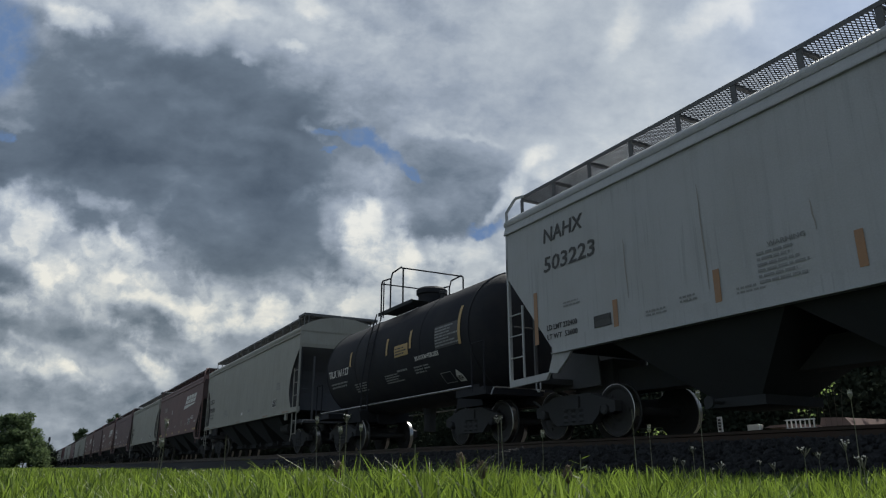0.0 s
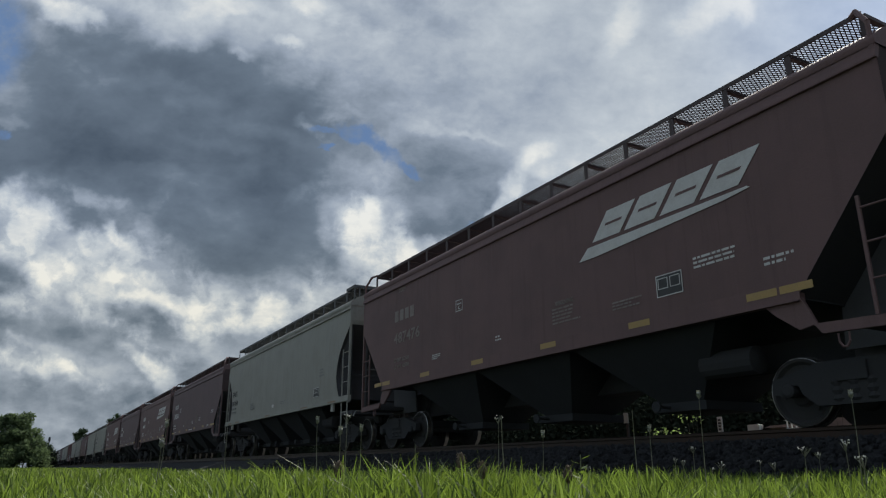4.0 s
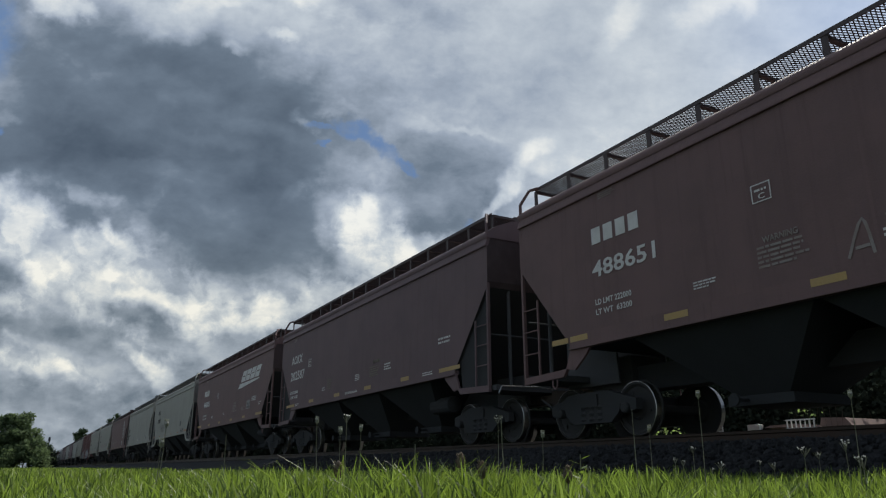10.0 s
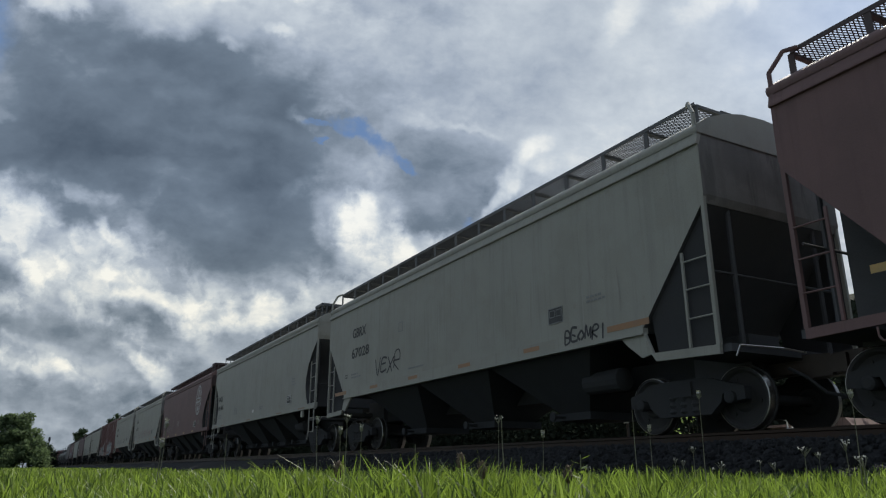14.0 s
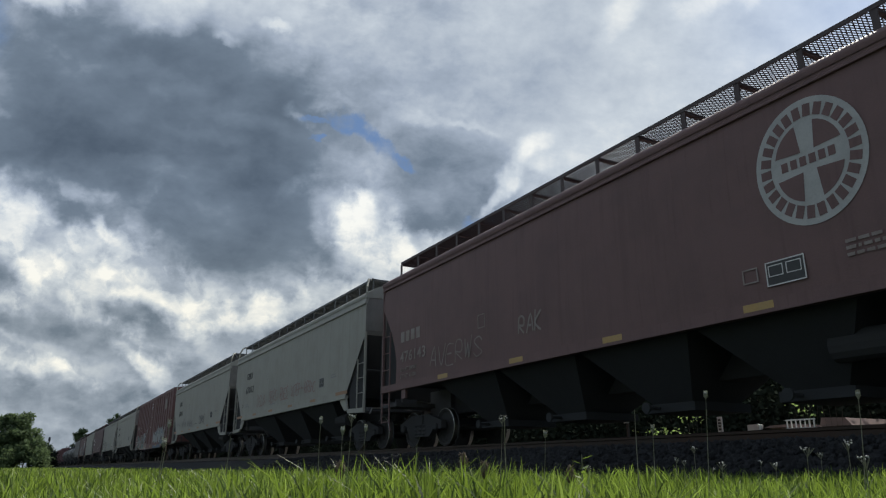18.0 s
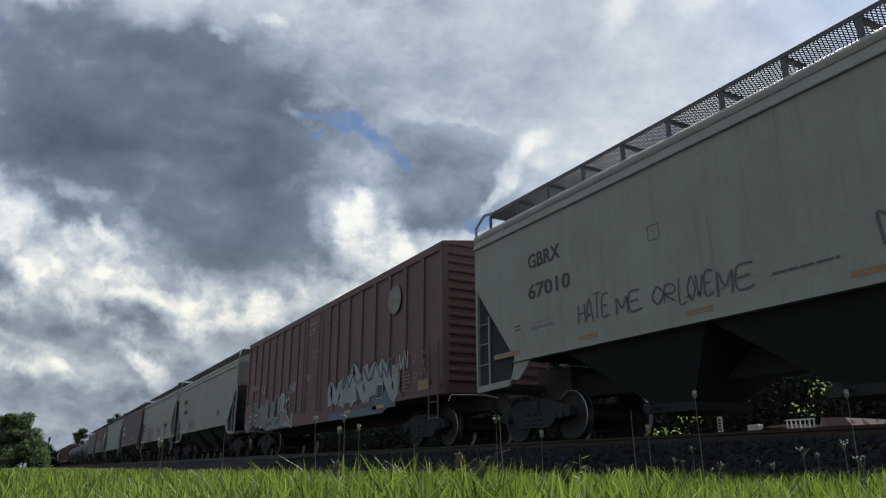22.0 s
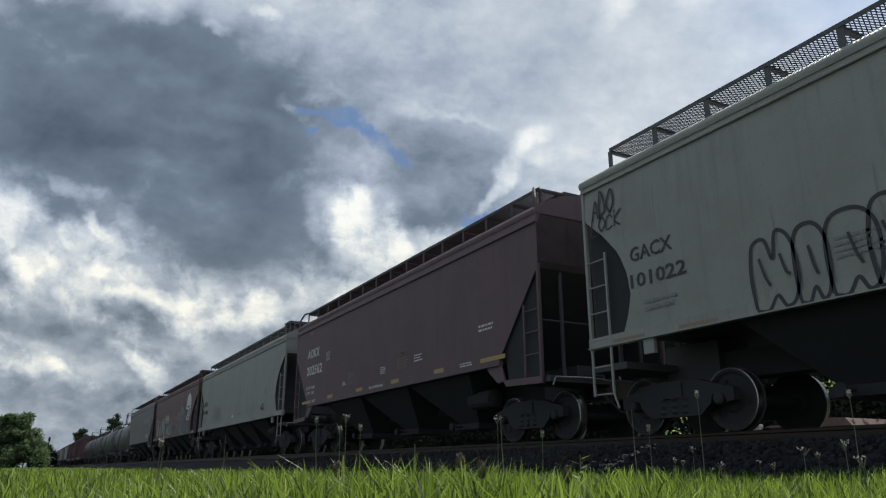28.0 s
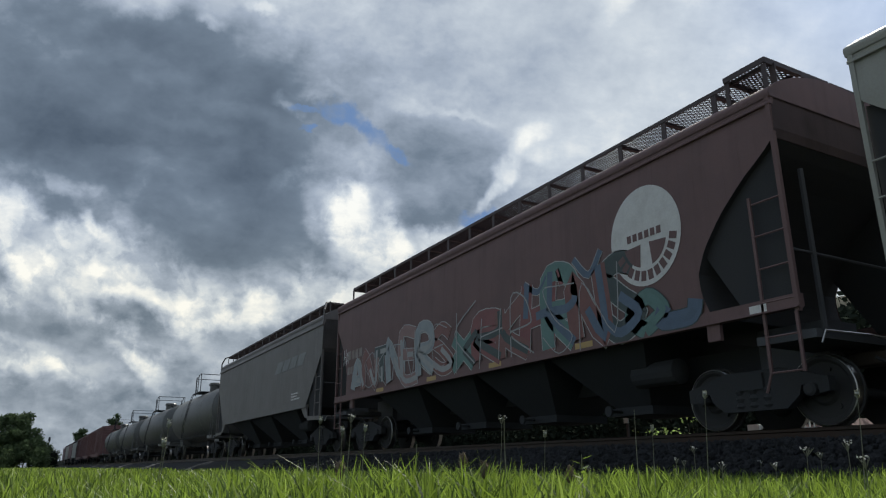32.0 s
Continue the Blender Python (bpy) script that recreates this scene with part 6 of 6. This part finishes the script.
grass("grass", 15000, 1.3, 3.2, 0.240, 0.0058, 6, power=0.8)
grass("grass", 16000, 1.15, 3.2, 0.110, 0.0085, 16, power=0.8, label="low leafy mat under the meadow grass")
grass("grass", 26000, 3.0, 8.0, 0.238, 0.0090, 2, power=0.7)
grass("grass", 30000, 7.0, 30.0, 0.235, 0.020, 3, -12, 60, 0.8)
grass("grass", 40000, 28.0, 160.0, 0.26, 0.05, 4, -12, 20, 0.8, top=6.4)
grass("grass", 12000, 14.0, 70.0, 0.30, 0.05, 5, 10, 70, 0.8, top=80, low=13.2, label="rough grass beyond the track")
grass("grass", 18000, 1.2, 9.0, 0.20, 0.0110, 21, 66.5, 351.5, 0.7, label="meadow grass round the standpoint")
grass("grass", 380, 1.6, 4.5, 0.290, 0.0060, 8, power=0.9, label="tall single blades of green grass", droop=1.2)
grass("grass", 44, 1.5, 2.3, 0.265, 0.0090, 9, 20, 66, label="broad bright blades of green grass", droop=1.3)


# ---- weeds that stand above the grass ----
WEEDS = []


def weed(kind, x, y, z, seed):
    rnd = random.Random(seed)
    w = tagged(new("weed"), {"plantain": "tall plantain stalk with a pale seed head", "flower": "thin weed with small pale flowers", "straw": "single dry grass stalk",
                             "head": "short stalk with a round brown seed head", "leafy": "small leafy green sprig"}[kind], "weed", "weeds in the grass")
    lean = (rnd.uniform(-0.03, 0.03), rnd.uniform(-0.03, 0.03))
    pts = [Vector((lean[0] * (1 - t) ** 2, lean[1] * (1 - t) ** 2, z * t)) for t in (0, 0.25, 0.5, 0.75, 1)]
    bm = bmesh.new()
    r = 0.0021 if kind != "straw" else 0.0028
    for k in range(4):
        rod(bm, pts[k], pts[k + 1], r * (1 - 0.12 * k), r * (1 - 0.12 * (k + 1)), 6)
    part("stalk", bm, STALK, w)
    top = pts[-1]
    if kind in ("plantain", "head"):
        long, fat = (0.026, 0.0050) if kind == "plantain" else (0.034, 0.011)
        bm = bmesh.new()
        prof = [(-0.2, 0.25), (0.0, 0.8), (0.3, 1.0), (0.6, 0.85), (0.85, 0.5), (1.0, 0.1)]
        turned(bm, [(h * long, q * fat * rnd.uniform(0.85, 1.15)) for h, q in prof], 10, "Z", top)
        for k in range(26):
            a, h = rnd.uniform(0, 6.28), rnd.uniform(0, 0.9)
            rr = fat * 0.95 * (1 - 0.5 * h)
            p = top + Vector((rr * math.cos(a), rr * math.sin(a), long * h))
            rod(bm, p, p + Vector((0.005 * math.cos(a), 0.005 * math.sin(a), 0.004)), 0.0009, 0.0005, 4)
        part("seed_head", bm, HEAD if kind == "head" else STALK, w)
        if kind == "plantain":
            bm = bmesh.new()
            for k in range(40):
                a, h = rnd.uniform(0, 6.28), rnd.uniform(-0.05, 0.95)
                p = top + Vector((fat * 0.8 * math.cos(a), fat * 0.8 * math.sin(a), long * h))
                rod(bm, p, p + Vector((0.004 * math.cos(a), 0.004 * math.sin(a), rnd.uniform(0.002, 0.006))), 0.0011, 0.0006, 4)
            part("bract", bm, BACKLIT, w)
            bm = turned(bmesh.new(), [(long * 0.45, fat * 1.1), (long * 0.62, fat * 1.5), (long * 0.72, fat * 1.2), (long * 0.75, 0.002)], 9, "Z", top)
            part("blossom", bm, PETAL, w)
    elif kind == "flower":
        bm = bmesh.new()
        for k in range(7):
            d = Vector((rnd.uniform(-1, 1), rnd.uniform(-1, 1), rnd.uniform(0.1, 0.9))) * 0.022
            rod(bm, top - Vector((0, 0, 0.02)), top + d, 0.0009, seg=4)
        tagged(part("twig", bm, STALK, w), kind="stuff")
        bm = bmesh.new()
        for k in range(7):
            d = Vector((rnd.uniform(-1, 1), rnd.uniform(-1, 1), rnd.uniform(0.0, 1))) * 0.016
            turned(bm, [(-0.002, 0.001), (0, 0.0026), (0.002, 0.003), (0.003, 0.001)], 6, "Z", top + d)
        part("blossom", bm, PETAL, w)
    elif kind == "leafy":
        for k in range(9):
            bm = bmesh.new()
            a, h = k * 2.4, z * (0.55 + 0.05 * k)
            u, up = Vector((math.cos(a), math.sin(a), 0.35)), Vector((-math.sin(a), math.cos(a), 0))
            o = Vector((0, 0, h))
            p = [o, o + u * 0.014 + up * 0.007, o + u * 0.032, o + u * 0.014 - up * 0.007]
            bm.faces.new([bm.verts.new(q) for q in p])
            part("leaf", bm, BLADE, w)
    w.location = (x, y, 0)
    WEEDS.append((w, x, y, z))


PETAL = surface("pale_petals", (0.52, 0.52, 0.50), 0.8, amount=0.3, scale=80)
for k, (kind, x, y, z) in enumerate((
        ("plantain", -1.47, 2.39, 0.44), ("plantain", -1.79, 2.02, 0.45), ("flower", -2.50, 0.99, 0.39), ("plantain", -2.43, 0.94, 0.33), ("plantain", -2.85, 1.00, 0.39),
        ("plantain", -2.77, 1.16, 0.36), ("straw", -1.88, 1.25, 0.37), ("head", -1.53, 0.90, 0.22), ("head", -1.42, 0.89, 0.20), ("head", -1.58, 0.61, 0.20),
        ("head", -1.33, 1.06, 0.19), ("leafy", -1.55, 1.28, 0.25), ("flower", -1.39, 2.19, 0.28), ("flower", -1.25, 2.04, 0.23), ("plantain", -2.83, 0.42, 0.36),
        ("plantain", -2.28, 2.26, 0.36), ("straw", -3.15, 0.71, 0.35), ("plantain", -2.34, 1.75, 0.33), ("flower", -2.58, 1.70, 0.41), ("straw", -1.85, 0.94, 0.28),
        ("plantain", -2.42, 0.35, 0.28), ("flower", -1.72, 2.46, 0.27), ("straw", -2.52, 2.40, 0.47))):
    weed(kind, x, y, z, 100 + k)
# small pale flowers at the foot of the ballast
rnd = random.Random(8)
for k in range(10):
    a, d = radians(rnd.uniform(34, 61) if k < 4 else rnd.uniform(46, 61)), rnd.uniform(3.4, 6.2)
    weed("flower", -d * math.cos(a), d * math.sin(a), 0.215 + d * rnd.uniform(-0.006, 0.022), 200 + k)


# ---- trees and what stands beyond the track ----
def tree(x, y, high, wide, seed, leaves=5000, label="leafy green tree", size=0.32, name="tree", mat=None):
    rnd = random.Random(seed)
    t = tagged(new(name), label, "tree")
    t.location = (x, y, 0)
    bm = bmesh.new()
    fork = high * 0.35
    rod(bm, (0, 0, -0.1), (0, 0, fork), high * 0.03, high * 0.022, 9)
    tips = []
    for k in range(9):
        a, e = 6.2832 * k / 9 + rnd.uniform(-0.3, 0.3), rnd.uniform(0.35, 1.2)
        q = Vector((math.cos(a) * wide * 0.36 * math.cos(e), math.sin(a) * wide * 0.36 * math.cos(e), fork + (high - fork) * 0.75 * math.sin(e)))
        rod(bm, (0, 0, fork * rnd.uniform(0.6, 1.0)), q, high * 0.013, high * 0.004, 6)
        tips.append(q)
    part("trunk", bm, BARK, t)
    nr = np.random.default_rng(seed)
    cl = []
    for k in range(26):
        a, r, hgt = nr.uniform(0, 6.28), nr.uniform(0, 1) ** 0.6, nr.uniform(0.18, 0.95)
        shape = math.sin(math.pi * min(1, max(0.12, hgt))) ** 0.6
        cl.append((math.cos(a) * r * wide * 0.42 * shape, math.sin(a) * r * wide * 0.42 * shape, high * (0.12 + 0.80 * hgt), wide * nr.uniform(0.10, 0.19)))
    cl = np.array(cl)
    pick = nr.integers(0, len(cl), leaves)
    dirs = nr.normal(size=(leaves, 3))
    dirs /= np.linalg.norm(dirs, axis=1)[:, None]
    c = cl[pick, :3] + dirs * (cl[pick, 3] * nr.uniform(0.45, 1.08, leaves))[:, None] * (1, 1, 0.8)
    u = nr.normal(size=(leaves, 3))
    u /= np.linalg.norm(u, axis=1)[:, None]
    w = np.cross(u, dirs)
    w /= np.linalg.norm(w, axis=1)[:, None] + 1e-6
    s = (size * nr.uniform(0.6, 1.3, leaves))[:, None]
    v = np.stack([c - u * s * 0.5, c + w * s * 0.32, c + u * s * 0.5, c - w * s * 0.32], 1).reshape(-1, 3)
    f = (np.arange(leaves) * 4)[:, None] + [0, 1, 2, 3]
    me = bpy.data.meshes.new("crown")
    me.from_pydata(v.tolist(), [], f.tolist())
    link("crown", me, mat or LEAF, t)
    return t


tree(-153, -3.2, 10.6, 9.5, 11, 9000, "broad leafy green tree beside the railway", size=0.5)
tree(-159, -12.0, 11.0, 11.0, 12, 8000, "broad leafy green tree beside the railway", size=0.5)
tree(-148, 0.2, 5.5, 6.0, 13, 5000, "dark bushy tree beside the railway", size=0.4)
tree(-344, 17.8, 17.0, 9.0, 14, 4000, "rounded tree behind the train", size=0.6)
tree(-280, 24.6, 19.5, 9.5, 15, 4000, "tall tree behind the train", size=0.6)
for k in range(6):
    tree(-330 - 9 * k, -34 + 8 * k, 9.0 + (k % 3), 14.0, 20 + k, 2500, "dark tree in the distance", size=0.9)
# a wooded edge beyond the track closes the view under the cars
for k in range(16):
    x = -66 + 4.6 * k + 1.5 * math.sin(k * 2.1)
    y = 33 + 3.0 * math.sin(k * 1.3)
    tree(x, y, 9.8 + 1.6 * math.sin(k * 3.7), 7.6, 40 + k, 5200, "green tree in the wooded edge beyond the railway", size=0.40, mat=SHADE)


def bush(x, y, high, wide, seed, leaves, size, mat=None, label="dense dark bush beyond the railway"):
    nr = np.random.default_rng(seed)
    b = tagged(new("bush"), label, "bush")
    b.location = (x, y, 0)
    bm = bmesh.new()
    for k in range(7):
        a = 0.9 * k
        rod(bm, (0, 0, 0), (math.cos(a) * wide * 0.3, math.sin(a) * 0.5, high * 0.6), 0.05, 0.015, 5)
    part("stem", bm, BARK, b)
    c = np.stack([nr.normal(0, wide * 0.27, leaves), nr.normal(0, 0.7, leaves), high * nr.random(leaves) ** 0.8 * (0.75 + 0.25 * np.sin(nr.random() * 6 + np.arange(leaves)))], -1)
    u, w = nr.normal(size=(leaves, 3)), nr.normal(size=(leaves, 3))
    u /= np.linalg.norm(u, axis=1)[:, None]
    w = np.cross(u, w)
    w /= np.linalg.norm(w, axis=1)[:, None]
    v = np.stack([c - u * size * 0.5, c + w * size * 0.3, c + u * size * 0.5, c - w * size * 0.3], 1).reshape(-1, 3)
    me = bpy.data.meshes.new("crown")
    me.from_pydata(v.tolist(), [], ((np.arange(leaves) * 4)[:, None] + [0, 1, 2, 3]).tolist())
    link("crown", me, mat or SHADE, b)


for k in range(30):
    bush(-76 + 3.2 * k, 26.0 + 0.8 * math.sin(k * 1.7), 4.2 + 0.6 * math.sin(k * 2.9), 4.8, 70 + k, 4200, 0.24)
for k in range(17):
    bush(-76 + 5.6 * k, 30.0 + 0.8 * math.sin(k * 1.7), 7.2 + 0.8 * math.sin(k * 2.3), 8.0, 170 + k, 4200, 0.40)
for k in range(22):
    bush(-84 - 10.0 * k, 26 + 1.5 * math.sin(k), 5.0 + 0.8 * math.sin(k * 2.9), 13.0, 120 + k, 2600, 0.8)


for k, (x, y, h, w) in enumerate(((-146, 1.5, 3.6, 6), (-150, -3.0, 4.0, 8), (-152, -9.0, 4.2, 9), (-155, -16, 4.5, 10), (-185, 3.6, 3.6, 6), (-215, 4.6, 4.2, 7), (-250, 5.0, 4.4, 8), (-300, 5.4, 4.6, 9))):
    bush(x, y, h, w, 220 + k, 3200, 0.45, LEAF if k < 4 else SHADE, "leafy bush at the foot of the trees beside the railway")


def porch_house():
    """Only the raised porch, a low wing and the eaves of the house show over the bank."""
    h = tagged(new("house"), "low white house with a railed porch beyond the railway", "house")
    h.location = (-15.45, 22.9, 0)
    part("wall", box(bmesh.new(), -0.6, 1.3, 0.0, 3.0, 0, 1.42), PLASTER, h)
    part("roof", prism(bmesh.new(), [(0.36, 1.46), (1.45, 1.46), (1.25, 1.70), (0.44, 1.74)], -0.3, 3.2), ROOFING, h, "pinkish shingle roof")
    part("wing_roof", prism(bmesh.new(), [(-1.85, 1.50), (-0.66, 1.50), (-0.70, 1.60), (-1.6, 1.58)], -0.2, 2.4), ROOFING, h)
    part("wing_wall", box(bmesh.new(), -1.7, -0.62, 0.0, 2.2, 0, 1.50), ROOFING, h)
    part("gable", prism(bmesh.new(), [(-2.22, 1.46), (-1.90, 1.46), (-1.86, 1.62), (-2.06, 1.66)], -0.3, -0.2), PLASTER, h)
    part("porch_floor", box(bmesh.new(), -0.70, 0.36, -0.6, 0.0, 1.36, 1.44), PLASTER, h)
    for k in range(7):
        part("baluster", box(bmesh.new(), -0.66 + 0.165 * k, -0.63 + 0.165 * k, -0.58, -0.54, 1.44, 1.68), PLASTER, h)
    part("handrail", box(bmesh.new(), -0.70, 0.38, -0.60, -0.52, 1.68, 1.72), PLASTER, h)
    for x in (-0.66, 0.30):
        part("porch_post", box(bmesh.new(), x, x + 0.06, -0.58, -0.52, 0, 1.36), PLASTER, h)


porch_house()


def spray(x, y, low, high, wide, seed, leaves, label):
    """A thin shoot with sunlit leaves near its top."""
    nr = np.random.default_rng(seed)
    b = tagged(new("shrub"), label, "shrub")
    b.location = (x, y, 0)
    bm = bmesh.new()
    for k in range(4):
        rod(bm, (0.05 * k, 0, 0), ((k - 1.5) * wide * 0.3, 0.1 * k, low + (high - low) * 0.8), 0.006, 0.003, 5)
    part("stem", bm, BARK, b)
    c = np.stack([nr.normal(0, wide * 0.30, leaves), nr.normal(0, 0.25, leaves), low + (high - low) * nr.random(leaves)], -1)
    u, w = nr.normal(size=(leaves, 3)), nr.normal(size=(leaves, 3))
    u /= np.linalg.norm(u, axis=1)[:, None]
    w = np.cross(u, w)
    w /= np.linalg.norm(w, axis=1)[:, None]
    size = nr.uniform(0.05, 0.12, leaves)[:, None]
    v = np.stack([c - u * size * 0.5, c + w * size * 0.3, c + u * size * 0.5, c - w * size * 0.3], 1).reshape(-1, 3)
    me = bpy.data.meshes.new("leaves")
    me.from_pydata(v.tolist(), [], ((np.arange(leaves) * 4)[:, None] + [0, 1, 2, 3]).tolist())
    link("leaves", me, SUNLEAF, b)


spray(-15.4, 17.0, 1.45, 2.15, 0.42, 301, 70, "slender green shrub in the sun beyond the track")
spray(-16.4, 17.0, 1.15, 1.36, 1.5, 302, 60, "low sunlit green shrub beyond the track")
spray(-11.05, 17.0, 1.85, 2.25, 0.5, 303, 45, "slender green shrub in the sun beyond the track")
spray(-11.9, 17.2, 1.45, 1.75, 0.5, 304, 40, "small green shrub in the sun beyond the track")


def marker(name, label, x, y, low, high, wide, mat, stripes=0):
    m = tagged(new(name), label, "sign" if stripes else "post")
    m.location = (x, y, 0)
    part("post", box(bmesh.new(), -0.03, 0.03, -0.03, 0.03, 0, low), WOOD, m)
    p = part("plate", box(bmesh.new(), -wide / 2, wide / 2, -0.06, -0.03, low - 0.02, high), mat, m)
    for k in range(stripes):
        z = low + 0.03 + (high - low - 0.06) * k / stripes
        part("painted_bar", box(bmesh.new(), -wide * 0.3, wide * 0.3, -0.066, -0.06, z, z + 0.05), INK, p)


marker("track_marker", "small white trackside marker with dark bars", -11.8, 14.0, 0.98, 1.32, 0.13, PLASTER, 4)
marker("trackside_post", "grey trackside post with a box", -14.9, 14.0, 1.35, 1.60, 0.16, GREY)
marker("trackside_stake", "short pale stake beyond the track", -10.9, 14.0, 0.95, 1.10, 0.30, PLASTER)
mast = tagged(new("signal_mast"), "slender dark railway signal mast in the distance", "signal")
mast.location = (-257, 4.6, 0)
part("mast", rod(bmesh.new(), (0, 0, 0), (0, 0, 8.4), 0.10, 0.07), DARK, mast)
part("signal_head", box(bmesh.new(), -0.35, 0.35, -0.30, 0.30, 7.9, 9.1, 0.1), DARK, mast)


# ---- motion ----
SWAY = ((0, 0.0), (2, -1.0), (4.5, 0.5), (6, -2.0), (7.5, -0.8), (9, -0.5), (11, 0.4), (13, 0.0), (15.5, 2.0), (17.5, 4.2), (18, 3.4), (19, -1.5), (21, -0.8), (22.4, -1.6), (23.5, 0.0), (24.5, 1.2), (26, -0.6), (28, -0.4), (30, 0.5), (31, 4.0), (31.6, 5.4), (32, 3.0))


def motions():
    drift = Matrix.Translation((46.5, -44.0, 0.0))
    walk(backdrop, [(0, STAND), (LENGTH, drift @ STAND)])
    for car, x in CARS:
        walk(car, [(0, pose(x, TRACK_Y, RAIL_Z)), (LENGTH, pose(x + SPEED * LENGTH, TRACK_Y, RAIL_Z))])
        roll(car, x)
    # weeds lean in the wind, each by its height
    axis = Vector((0.87, -0.49, 0.0))
    for k, (w, x, y, z) in enumerate(WEEDS):
        gust = (0.35 + 0.65 * ((k * 0.37) % 1)) if k > 1 else 1.0
        rows = []
        for t, a in SWAY:
            turn = Matrix.Rotation(radians(-a * gust * min(1.0, z / 0.35)), 4, axis)
            rows.append((t, Matrix.Translation((x, y, 0)) @ turn))
        walk(w, rows)


def roll(car, x):
    """The wheels turn while the car passes; before and after they are too far off to tell."""
    for truck in car.children:
        for wheel in truck.children:
            if not wheel.name.startswith("wheelset"):
                continue
            at = x + truck.location.x + wheel.location.x
            first, last = max(0.0, (-34 - at) / SPEED), min(LENGTH, (3 - at) / SPEED)
            if last - first < 0.3:
                continue
            a, b = round(first * 15), round(last * 15)
            place = wheel.location.copy()
            step = math.degrees(SPEED / 15 / 0.457)
            rows = [(k / 15, pose(*place, 0, step * (k - a), 0)) for k in range(a, b + 1)]
            if a > 0:
                rows.insert(0, (0, rows[0][1]))
            if b < round(LENGTH * 15):
                rows.append((LENGTH, rows[-1][1]))
            walk(wheel, rows)


motions()
